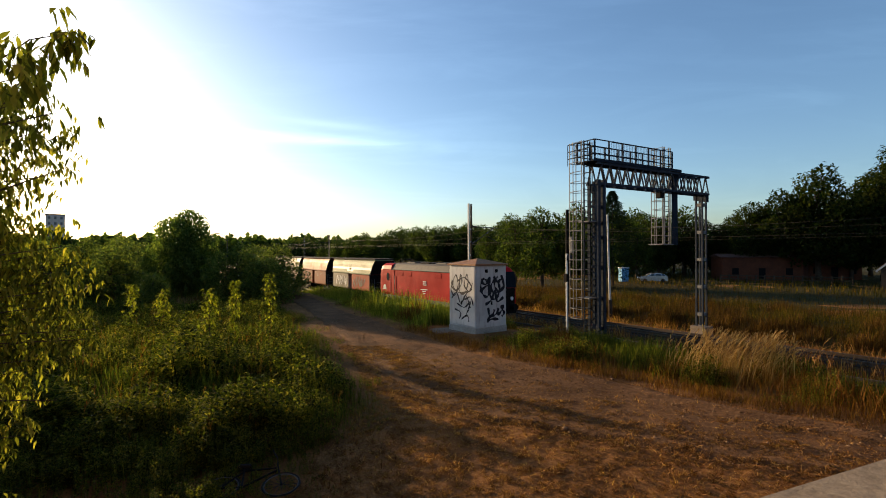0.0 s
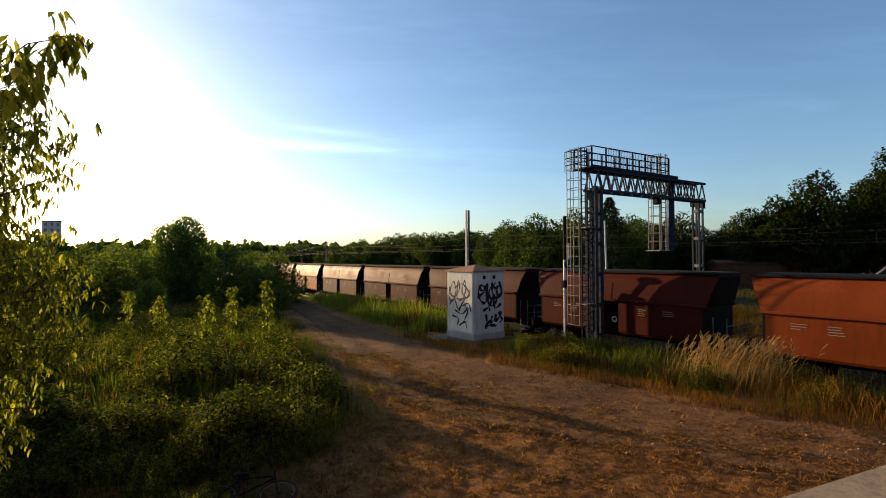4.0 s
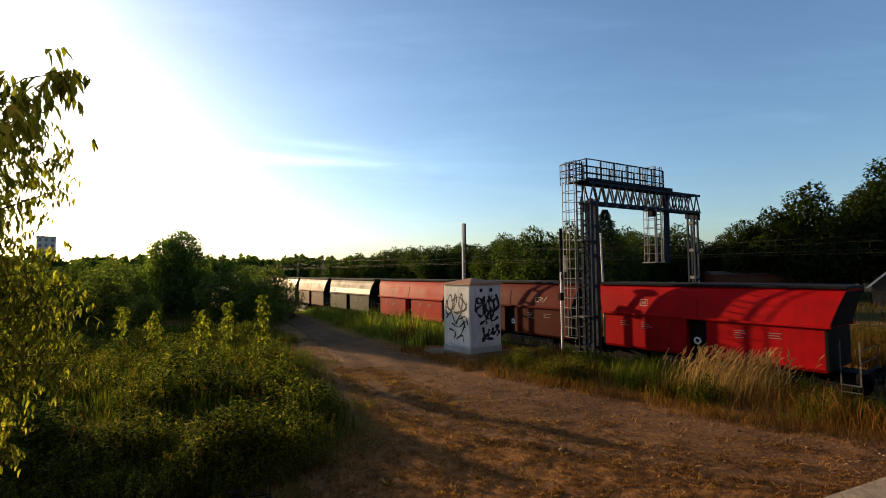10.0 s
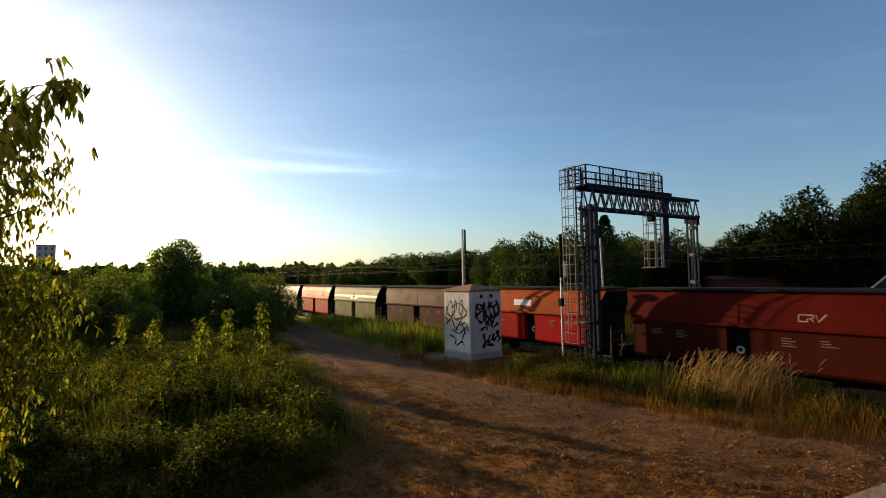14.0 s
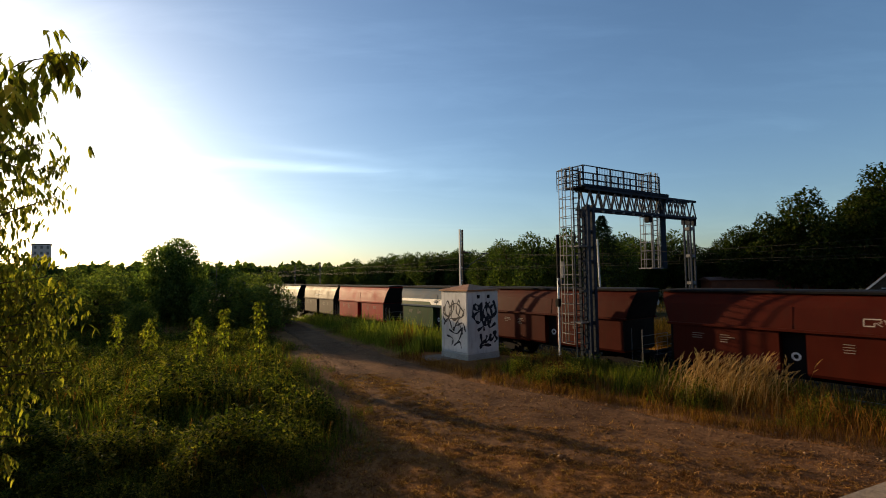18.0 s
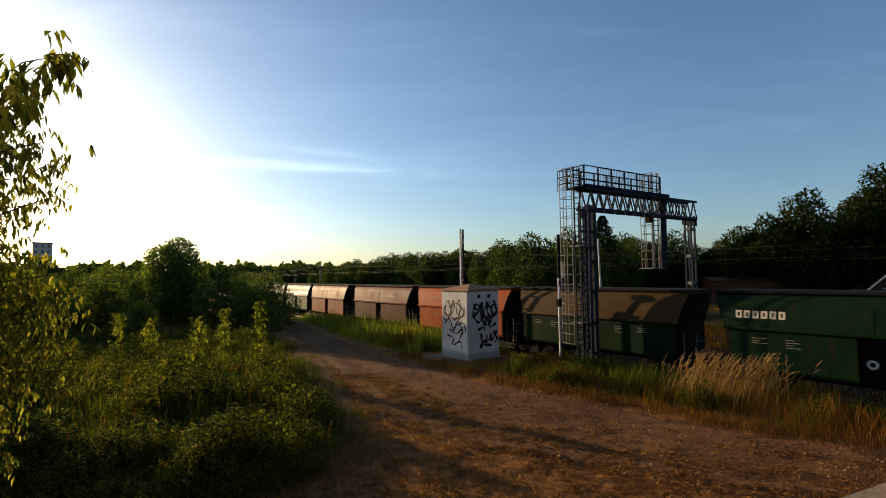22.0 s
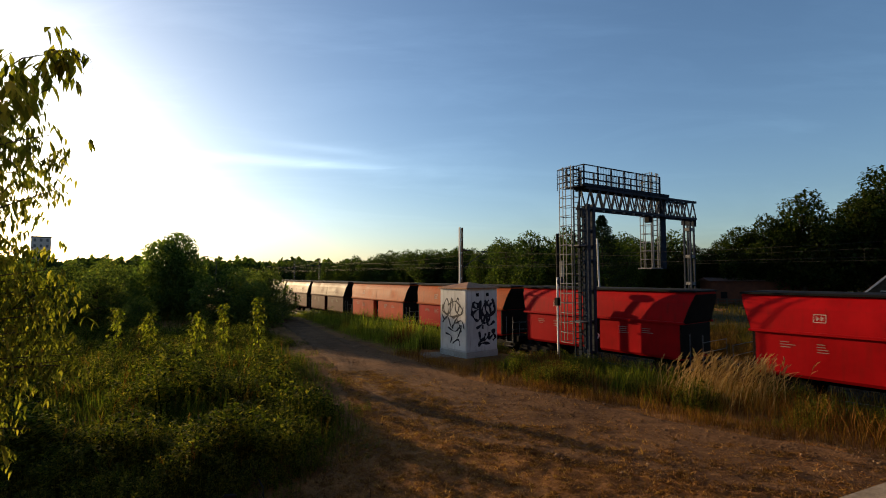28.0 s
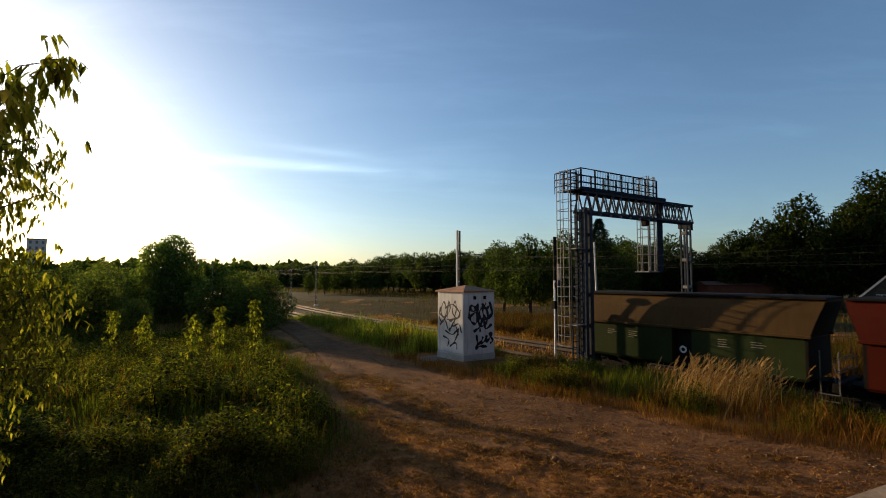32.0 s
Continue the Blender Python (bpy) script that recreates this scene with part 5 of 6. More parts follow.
    en.rings([[(3.5, -1.3, 1.15), (3.9, -1.3, 1.15), (3.9, 1.3, 1.15), (3.5, 1.3, 1.15)], [(4.1, -1.36, Z_WAIST), (LW - 0.02, -1.36, Z_WAIST), (LW - 0.02, 1.36, Z_WAIST), (4.1, 1.36, Z_WAIST)]])
    WAGON["end_slope"] = en
    ld = Build()
    # step irons at the corner, two tall grab rails and a platform railing
    for x in (5.22, 5.80):
        ld.tube((x, -1.33, 0.70), (x, -1.33, 2.35), 0.018, 6)
    ld.box(5.22, 5.80, -1.38, -1.26, 0.46, 0.48).box(5.22, 5.80, -1.38, -1.26, 0.72, 0.74)
    ld.tube((5.80, -1.33, 2.0), (5.80, 1.1, 2.0), 0.016, 5).tube((5.80, -1.33, 1.55), (5.80, 1.1, 1.55), 0.014, 5).tube((5.80, 1.1, 1.1), (5.80, 1.1, 2.0), 0.016, 5)
    WAGON["handrail"] = ld
    bf = Build().tube((5.85, 0, 0), (5.98, 0, 0), 0.10, 10).tube((5.98, 0, 0), (6.04, 0, 0), 0.23, 12)
    WAGON["buffer"] = bf
    cp = Build().box(5.85, 6.03, -0.06, 0.06, 0.93, 1.07).tube((5.92, 0.25, 0.95), (6.0, 0.22, 0.55), 0.03, 6)
    WAGON["coupler"] = cp
    bg = Build()
    for y in (-1.0, 1.0):
        bg.add([(x, y + o, z) for o in (-0.06, 0.06) for x, z in ((-1.35, 0.45), (-1.35, 0.62), (-0.5, 0.72), (0.5, 0.72), (1.35, 0.62), (1.35, 0.45), (0.6, 0.32), (-0.6, 0.32))],
               [tuple(range(8)), tuple(reversed(range(8, 16)))] + [(k, 8 + k, 8 + (k + 1) % 8, (k + 1) % 8) for k in range(8)])
        for x in (-0.9, 0.9):
            bg.box(x - 0.16, x + 0.16, y - 0.13, y + 0.13, 0.34, 0.60, 0.03)
    bg.box(-0.2, 0.2, -1.0, 1.0, 0.5, 0.8)
    WAGON["bogie_frame"] = bg
    ws = Build().tube((0, -0.98, 0), (0, 0.98, 0), 0.08, 8)
    for y in (-0.75, 0.75):
        k = 1 if y > 0 else -1
        ws.tube((0, y - 0.065, 0), (0, y + 0.065, 0), 0.46, 20).tube((0, y - k * 0.1, 0), (0, y - k * 0.065, 0), 0.49, 20)
        for j in range(4):
            a = j * math.pi / 2
            ws.box(0.2 * math.cos(a) - 0.05, 0.2 * math.cos(a) + 0.05, y + k * 0.065 - 0.02, y + k * 0.065 + 0.02, 0.2 * math.sin(a) - 0.05, 0.2 * math.sin(a) + 0.05)
    WAGON["wheelset"] = ws
    for k, v in list(WAGON.items()):
        WAGON[k] = v.mesh(k)


PAINTS = {}


def coat(colour, amount=0.5, rough=0.48):
    key = (colour, amount)
    if key not in PAINTS:
        PAINTS[key] = paint("wagon_paint", colour, amount=amount, rough=rough)
    return PAINTS[key]


def coloured(name, me, material, parent, label="", m=None):
    """A part on a shared mesh with a material of its own."""
    if not me.materials:
        me.materials.append(None)
    ob = part(name, me, None, parent, label, m)
    ob.material_slots[0].link = "OBJECT"
    ob.material_slots[0].material = material
    return ob


WHEELS_FRONT, WHEELS_BACK = [], []


def on_panel(x, f):
    """Pose on the slanting upper panel of the camera's side: f from 0 at the waist to 1 at the top."""
    return pose(x, -(1.42 - 0.15 * f) - 0.012, Z_WAIST + 0.88 * f, 90 - math.degrees(math.atan2(0.15, 0.88)), 0, 0)


def bogie(t, x, parent_name="bogie"):
    bg = coloured(parent_name, WAGON["bogie_frame"], M_DARK, t, m=pose(x, 0, 0))
    for wx, keep in ((-0.9, WHEELS_BACK), (0.9, WHEELS_FRONT)):
        w = coloured("wheelset", WAGON["wheelset"], M_DARK, bg, m=pose(wx, 0, 0.46))
        keep.append(w)


def wagon(upper, lower, label, band=None, mark="", plate=None, seed=0, front=None, scrawl=False, patch=False, bars=False, low=None):
    """One hopper wagon. upper, lower: colours; band: a stripe along the panel; mark: logo, short or long owner's mark."""
    r = random.Random(seed)
    t = thing("hopper_wagon", label, "hopper wagon", group="hopper wagons of the train")
    mu, ml = coat(upper, r.choice((0.4, 0.55, 0.7))), coat(lower, r.choice((0.4, 0.6, 0.8)))
    coloured("hopper", WAGON["hopper"], mu, t)
    coloured("top_rim", WAGON["top_rim"], M_DARK, t, "dark rim and roof of the hopper")
    for turn in (0, 180):
        m = pose(0, 0, 0, 0, 0, turn)
        coloured("lower_bin", WAGON["bin"], ml if front is None or turn else coat(front, 0.5), t, m=m)
        coloured("waist_rail", WAGON["waist_rail"], mu, t, m=m)
        coloured("end_slope", WAGON["end_slope"], M_DARK, t, m=m)
        coloured("handrail", WAGON["handrail"], M_CAGE, t, "thin pale grey handrails with steps", m)
        coloured("end_wall", WAGON["end_wall"], M_SHADE, t, "end wall with its shade put into the near-black colour", m)
        coloured("bin_end", WAGON["bin_end"], M_SHADE, t, "end plate with its shade put into the near-black colour", m)
        coloured("coupler", WAGON["coupler"], M_BLACK, t, m=m)
        for y in (-0.875, 0.875):
            coloured("buffer", WAGON["buffer"], M_DARK, t, m=m @ pose(0, y, 1.05))
    coloured("underframe", WAGON["underframe"], M_DARK, t)
    bogie(t, 4.35), bogie(t, -4.35)
    # lettering too small to read becomes bars
    for x0, n in ((-3.9, 3), (-2.7, 4), (1.6, 4), (2.9, 3)):
        b = Build()
        for k in range(n):
            w = r.uniform(0.25, 0.6)
            b.box(x0, x0 + w, -1.434, -1.415, 2.4 - 0.10 * k, 2.425 - 0.10 * k)
        part("stencil_block", b, M_STENCIL, t, "rows of small white stencil marks")
    for turn in (0, 180):
        for x in (0.0,):
            coloured("seam", WAGON["seam"], mu, t, m=pose(x, 0, 0, 0, 0, turn) if turn == 0 else pose(-x, 0, 0, 0, 0, turn))
    if bars:
        b, x = Build(), -1.2
        while x < 0.9:
            w = r.uniform(0.05, 0.11)
            b.box(x, x + w, -0.004, 0.004, -0.045, 0.045)
            x += w + (0.16 if -0.30 < x < -0.12 else 0.045)
        part("lettering_bars", b, M_CREAM, t, "small white letters too faint to read", on_panel(0, 0.45) @ pose(0, 0, 0, -90, 0, 0))
    if patch and seed == 15:
        part("patch", Build().box(-0.75, 0.75, -0.006, 0.006, -0.19, 0.19, 0.003), M_WHITE, t, "white patch on the hopper side", on_panel(-0.6, 0.62) @ pose(0, 0, 0, -90, 0, 0))
    elif patch:
        part("patch", Build().box(-0.75, 0.75, -0.006, 0.006, -0.15, 0.15, 0.003), coat((0.30, 0.02, 0.012), 0.3), t, "red overpainted patch", on_panel(-2.3, 0.45) @ pose(0, 0, 0, -90, 0, 0))
    if plate:
        b = Build()
        for q in ([(-0.19, -0.15), (0.19, -0.15), (0.19, 0.15), (-0.19, 0.15), (-0.19, -0.15)], [(-0.09, -0.08), (-0.09, 0.08), (-0.02, 0.0), (-0.09, -0.08)], [(0.05, -0.08), (0.05, 0.08), (0.12, 0.04), (0.05, 0.0), (0.12, -0.04), (0.05, -0.08)]):
            ribbon(b, q, 0.035, 0.0)
        part("badge", b, M_EMBLEM, t, "small pale outlined emblem", on_panel(-2.6, 0.62) @ pose(0, 0, 0, -90, 0, 0))
    part("brake_ring", ring_mesh(0.17, 0.08), M_WHITE, t, m=pose(r.uniform(-0.15, 0.15), -1.12, 1.75))
    if band:
        yb, zb = lambda f: -(1.42 - 0.15 * f) - 0.010, lambda f: Z_WAIST + 0.88 * f
        s = Build()
        f0, f1 = band[1]
        e = LW + 0.14 * (f0 + f1)
        s.add([(-e, yb(f0), zb(f0)), (e, yb(f0), zb(f0)), (e, yb(f1), zb(f1)), (-e, yb(f1), zb(f1))], [(0, 1, 2, 3)])
        if band[2]:
            fm = max(0.03, f0 - 0.26)
            s.add([(-0.95, yb(f0), zb(f0)), (-0.68, yb(fm), zb(fm)), (0.68, yb(fm), zb(fm)), (0.95, yb(f0), zb(f0))], [(0, 1, 2, 3)])
            g = Build()
            for pts in ([(-0.42, 0.02), (-0.2, 0.10), (0.05, 0.06), (0.42, 0.14)], [(-0.35, -0.06), (-0.05, -0.02), (0.3, 0.02)], [(-0.25, -0.1), (-0.1, 0.14), (0.1, -0.06), (0.25, 0.12)]):
                ribbon(g, pts, 0.05, 0.0)
            part("emblem", g, M_DARK, t, "small dark emblem on the stripe", on_panel(0, f0) @ pose(0, 0, 0.006, -90, 0, 0))
        part("stripe", s, plain("stripe_paint", band[0], 0.45), t, "painted stripe along the hopper")
        if low:
            q, e0, e1 = Build(), LW + 0.004, LW + 0.28 * f0
            q.add([(-e0, yb(0.03) + 0.004, zb(0.03)), (e0, yb(0.03) + 0.004, zb(0.03)), (e1, yb(f0) + 0.004, zb(f0)), (-e1, yb(f0) + 0.004, zb(f0))], [(0, 1, 2, 3)])
            part("lower_panel", q, coat(low, 0.5), t, "painted lower strip of the hopper side")
    if scrawl:
        for x0, m in ((-3.9, M_WHITE), (0.7, M_STENCIL)):
            g = Build()
            for i, pts in enumerate(scribble(seed + int(x0 * 7), x0, x0 + 3.2, 1.35, 2.5, 7)):
                ribbon(g, pts, 0.10, -1.438 - 0.001 * i)
            part("scrawl", g, m, t, "thick pale sprayed strokes")
    if mark:
        x, f, size, count = (2.6, 0.32, 0.55, 0) if mark == "logo" else (-3.75, 0.10, 0.52, 3) if mark == "short" else (-3.55, 0.42, 0.44, 6)
        if mark == "logo":
            g = Build()
            for pts in ([(-0.45, 0.3), (-0.45, 0.0), (-0.1, 0.0), (-0.1, 0.14)], [(-0.45, 0.3), (0.12, 0.3), (0.12, 0.16), (-0.05, 0.16), (0.15, 0.0)], [(0.22, 0.3), (0.32, 0.0), (0.62, 0.36)]):
                ribbon(g, pts, 0.05, 0.0)
            part("logo", g, M_EMBLEM, t, "pale painted emblem", on_panel(x, f) @ pose(0, 0, 0, -90, 0, 0) @ Matrix.Scale(0.85, 4))
        else:
            # the owner's mark: plain upright frames in a row
            b, w, h = Build(), 0.52 * size, 0.72 * size
            for k in range(count):
                x0 = (k - count / 2) * (w + 0.09)
                e = 0.17 * size
                b.box(x0, x0 + e, -0.004, 0.004, 0, h).box(x0 + w - e, x0 + w, -0.004, 0.004, 0, h)
                b.box(x0 + e, x0 + w - e, -0.004, 0.004, 0, e).box(x0 + e, x0 + w - e, -0.004, 0.004, h - e, h)
            part("owner_mark", b, M_CREAM, t, "row of plain cream marks", on_panel(x, f) @ pose(0, 0, 0, -90, 0, 0))
    return t


def ring_mesh(r, w):
    b = Build()
    n = 18
    v = [(k * math.cos(2 * math.pi * j / n), 0, k * math.sin(2 * math.pi * j / n)) for j in range(n) for k in (r, r - w)]
    b.add(v, [(2 * j, 2 * j + 1, (2 * j + 3) % (2 * n), (2 * j + 2) % (2 * n)) for j in range(n)])
    return b


# near-black that stands for shade on wagon ends and the cab's front
M_SHADE = two_scale("shade_paint", (0.005, 0.004, 0.0035), (0.014, 0.010, 0.008), 1.2, 10, 0.85)
M_EMBLEM = plain("emblem_paint", (0.42, 0.36, 0.30), 0.7)
M_CREAM = plain("cream_letters", (0.60, 0.54, 0.42), 0.7)
M_STENCIL = plain("faded_white", (0.24, 0.21, 0.18), 0.8)
wagon_meshes()
BROWN, RUST, REDBROWN, RED = (0.056, 0.0085, 0.0040), (0.17, 0.036, 0.009), (0.090, 0.0065, 0.0026), (0.34, 0.004, 0.006)
ORANGE, BEIGE, GREEN = (0.34, 0.058, 0.007), (0.26, 0.24, 0.13), (0.0035, 0.019, 0.007)
PALE, BLUE, SLATE, OLIVE, WHITE, FOREST = (0.23, 0.26, 0.16), (0.011, 0.044, 0.080), (0.008, 0.022, 0.024), (0.066, 0.040, 0.015), (0.66, 0.63, 0.54), (0.014, 0.056, 0.018)
BADGE = (0.75, 0.72, 0.70)
TRI = (WHITE, (0.34, 0.58), True)
L_BROWN = "rusty brown hopper wagon with slanting upper sides"
L_RED = "bright red hopper wagon with slanting upper sides"
L_TRI = "hopper wagon, blue above a white stripe, green below"
# one row a wagon, from the locomotive to the last: upper colour, lower colour, label, more
CONSIST = [
    (PALE, (0.30, 0.27, 0.22), "pale green hopper wagon with cream stripe and scrawled lower side", dict(band=((0.50, 0.47, 0.34), (0.40, 0.66), True), low=(0.12, 0.15, 0.075), front=(0.34, 0.06, 0.03), scrawl=True)),
    (RUST, RUST, "orange-brown rusty hopper wagon", {}),
    (BROWN, BROWN, L_BROWN, {}), (BROWN, BROWN, L_BROWN, dict(mark="logo")),
    (REDBROWN, BROWN, "dark red-brown hopper wagon with white emblem", dict(mark="logo")),
    (REDBROWN, BROWN, "dark red-brown hopper wagon with white emblem", dict(mark="logo")),
    ((0.29, 0.088, 0.022), (0.225, 0.058, 0.016), "faded orange-tan hopper wagon", {}),
    ((0.22, 0.010, 0.007), RED, "hopper wagon, dark red above and red below", {}), (RED, RED, L_RED, dict(plate=BADGE)),
    (RED, RED, L_RED, dict(plate=BADGE)), (REDBROWN, BROWN, L_BROWN, dict(mark="logo")),
    ((0.36, 0.010, 0.007), (0.36, 0.010, 0.007), L_RED, dict(plate=BADGE)),
    ((0.036, 0.032, 0.019), (0.018, 0.022, 0.013), "beige and grey hopper wagon with teal band and cream marks", dict(mark="short", band=((0.008, 0.045, 0.060), (0.02, 0.60), False))),
    (BROWN, BROWN, L_BROWN, {}), (REDBROWN, BROWN, L_BROWN, dict(mark="logo")),
    (ORANGE, RED, "hopper wagon, orange above and red below, with a white patch", dict(patch=True)),
    (BROWN, BROWN, L_BROWN, {}), ((0.13, 0.15, 0.085), (0.15, 0.16, 0.06), "faded olive green hopper wagon with a cream stripe", dict(band=((0.50, 0.47, 0.34), (0.40, 0.64), True), low=(0.15, 0.17, 0.07))),
    (ORANGE, RED, "hopper wagon, orange above and red below, with a red patch", dict(patch=True)),
    (BROWN, BROWN, L_BROWN, dict(mark="logo")), (BROWN, BROWN, L_BROWN, dict(mark="logo")),
    (BLUE, FOREST, L_TRI, dict(band=TRI, low=FOREST)), ((0.25, 0.006, 0.006), (0.25, 0.0055, 0.006), "faded red hopper wagon", {}),
    (OLIVE, (0.046, 0.031, 0.018), "dull olive-brown hopper wagon with small white lettering", dict(bars=True)),
    (GREEN, GREEN, "dark green hopper wagon with cream marks", dict(mark="long")),
    (OLIVE, GREEN, "hopper wagon, brown above and dark green below", {}),
    (ORANGE, ORANGE, "orange hopper wagon with a red patch", dict(plate=BADGE, patch=True)),
    (REDBROWN, BROWN, L_BROWN, dict(mark="logo")), (REDBROWN, RUST, L_BROWN, {}),
    (BLUE, FOREST, L_TRI, dict(band=TRI, low=FOREST)), (BLUE, FOREST, L_TRI, dict(band=TRI, low=FOREST)),
    (BEIGE, PALE, "pale olive hopper wagon", {}), (RED, RED, L_RED, dict(plate=BADGE)), (RED, RED, L_RED, dict(plate=BADGE)),
    (ORANGE, RED, "hopper wagon, orange above and red below", dict(plate=BADGE)), (ORANGE, (0.40, 0.045, 0.014), "hopper wagon, orange above and orange-red below", dict(plate=BADGE)),
    (BROWN, BROWN, L_BROWN, dict(mark="logo")), (BROWN, BROWN, L_BROWN, dict(mark="logo")),
    (OLIVE, (0.022, 0.034, 0.011), "hopper wagon, brown above and dark olive green below", {}),
]
WAGONS = [wagon(u, l, lab, seed=i, **more) for i, (u, l, lab, more) in enumerate(CONSIST)]


def disc_mesh(x, y, z, w, h, half):
    """An oval plate, or its upper half, 3 cm thick in the side wall's plane."""
    a = [math.pi * k / 12 for k in range(13)] if half else [2 * math.pi * k / 20 for k in range(20)]
    return Build().rings([[(x + w * math.cos(v), y + o, z + h * math.sin(v)) for v in a] for o in (-0.018, 0.018)])


def locomotive():
    t = thing("locomotive", "red electric locomotive with grey roof and white-edged cabs", "locomotive")
    red = coat((0.38, 0.005, 0.007), 0.15, 0.4)
    grey, glass = two_scale("roof_grey", (0.040, 0.034, 0.029), (0.085, 0.074, 0.064), 0.8, 8, 0.7), plain("dark_glass", (0.006, 0.010, 0.016), 0.36)
    glass.node_tree.nodes["Principled BSDF"].inputs["Specular IOR Level"].default_value = 0.02
    # curved cab at each end, flat side between, slanting grey roof edge between the cabs
    def section(y, z0, z1):
        return [(-y * 0.96, z0), (y * 0.96, z0), (y, z0 + 0.25), (y, z1 - 0.55), (y * 0.93, z1 - 0.2), (y * 0.75, z1), (-y * 0.75, z1), (-y * 0.93, z1 - 0.2), (-y, z1 - 0.55), (-y, z0 + 0.25)]
    for sx in (-1, 1):
        rings = [[(sx * x, a, z) for a, z in section(y, 1.1, z1)] for x, y, z1 in ((5.60, 1.48, 4.0), (7.10, 1.48, 4.0), (7.46, 1.46, 3.88), (7.66, 1.40, 3.55), (7.80, 1.34, 2.85), (7.88, 1.28, 2.4))]
        part("cab", Build().rings(rings if sx > 0 else rings), red, t, "rounded red driver's cab", smooth_shade=False)
    part("body", Build().box(-5.62, 5.62, -1.475, 1.475, 1.1, 3.42, 0.01), red, t)
    part("roof", Build().rings([[(-5.62, -1.46, 3.42), (5.62, -1.46, 3.42), (5.62, 1.46, 3.42), (-5.62, 1.46, 3.42)], [(-5.62, -1.12, 3.92), (5.62, -1.12, 3.92), (5.62, 1.12, 3.92), (-5.62, 1.12, 3.92)], [(-5.56, -0.9, 4.04), (5.56, -0.9, 4.04), (5.56, 0.9, 4.04), (-5.56, 0.9, 4.04)]]), grey, t, "pale grey slanting roof")
    part("skirt", Build().box(-7.70, 7.70, -1.44, 1.44, 0.72, 1.1, 0.03), plain("skirt_grey", (0.16, 0.15, 0.14), 0.6), t, "dusty grey underframe skirt")
    for sx in (-1, 1):
        wd = Build().add([(sx * 7.88, -1.30, 2.42), (sx * 7.88, 1.30, 2.42), (sx * 7.70, 1.30, 3.58), (sx * 7.70, -1.30, 3.58)], [(0, 1, 2, 3)])
        for v in range(len(wd.v)):
            x, y, z = wd.v[v]
            wd.v[v] = (x + sx * 0.06, y, z + 0.02)
        part("windscreen", wd, glass, t)
        # near-black plate over the red front: the front's shade put into colour
        part("front_mask", Build().rings([[(sx * 7.84, -1.24, 1.12), (sx * 7.91, -1.16, 1.12), (sx * 7.91, 1.16, 1.12), (sx * 7.84, 1.24, 1.12)], [(sx * 7.81, -1.27, 2.44), (sx * 7.91, -1.18, 2.40), (sx * 7.91, 1.18, 2.40), (sx * 7.81, 1.27, 2.44)]]), M_SHADE, t, "lower front of the cab, near-black to hold its shade")
        for y in (-0.85, 0.85):
            part("headlight", Build().tube((sx * 7.83, y, 1.65), (sx * 7.95, y, 1.65), 0.13, 12), M_WHITE, t)
            part("buffer", Build().tube((sx * 7.80, y, 1.05), (sx * 8.35, y, 1.05), 0.24, 12), M_DARK, t)
        part("bumper", Build().box(sx * 7.80 - 0.15, sx * 7.80 + 0.15, -1.3, 1.3, 0.55, 1.15, 0.04), M_DARK, t)
        for y in (-1.49, 1.49):
            part("side_window", disc_mesh(sx * 6.15, y, 2.75, 0.24, 0.36, 0), glass, t)
            part("cab_door", Build().box(sx * 5.25 - 0.28, sx * 5.25 + 0.28, y - 0.012, y + 0.012, 1.2, 3.35, 0.01), red, t)
            part("sticker", disc_mesh(sx * 6.75, y * 0.99, 1.55, 0.27, 0.50, 1), M_WHITE, t, "pale half-round sticker on the cab side")
    for x in (-4.6, 4.6):
        p = Build()
        p.box(x - 0.5, x + 0.5, -0.6, 0.6, 4.02, 4.12)
        p.path([(x - 0.4, 0, 4.12), (x + 0.75, 0, 4.26), (x - 0.35, 0, 4.36)], 0.035)
        p.box(x - 0.5, x - 0.2, -0.8, 0.8, 4.36, 4.41)
        part("pantograph", p, M_DARK, t, "folded pantograph")
    for k, x in enumerate((-3.2, -1.0, 1.4, 3.4)):
        part("roof_hatch", Build().box(x - 0.7, x + 0.7, -0.8, 0.8, 4.02, 4.15, 0.03), M_DARK if k % 2 else grey, t)
    for x in (-3.9, -2.5, 1.9, 3.3):
        grille = Build().box(x - 0.45, x + 0.45, -1.492, -1.472, 2.92, 3.30, 0.005)
        for k in range(6):
            grille.box(x - 0.40, x + 0.40, -1.502, -1.486, 2.955 + 0.055 * k, 2.980 + 0.055 * k)
        part("grille", grille, red, t)
    part("gutter", Build().box(-5.6, 5.6, -1.50, -1.465, 3.40, 3.45, 0.005), M_DARK, t, "dark gutter below the roof")
    for x in (-5.25, 5.25):
        part("grab_rail", Build().tube((x - 0.42, -1.53, 1.3), (x - 0.42, -1.53, 2.9), 0.02, 6).tube((x + 0.42, -1.53, 1.3), (x + 0.42, -1.53, 2.9), 0.02, 6), M_CAGE, t, "pale vertical grab rails beside the cab door")
        part("step", Build().box(x - 0.3, x + 0.3, -1.50, -1.30, 0.42, 0.46), M_DARK, t)
    bars = Build()
    for k, (x, w) in enumerate(((-0.1, 1.0), (-0.1, 0.5), (-0.05, 0.3))):
        bars.box(x - w / 2, x + w / 2, -1.500, -1.482, 1.88 - 0.16 * k, 1.94 - 0.16 * k)
    part("lettering_bars", bars, M_WHITE, t)
    part("badge", Build().box(-0.25, 0.25, -1.500, -1.482, 2.25, 2.60, 0.006), M_WHITE, t, "white rectangular badge")
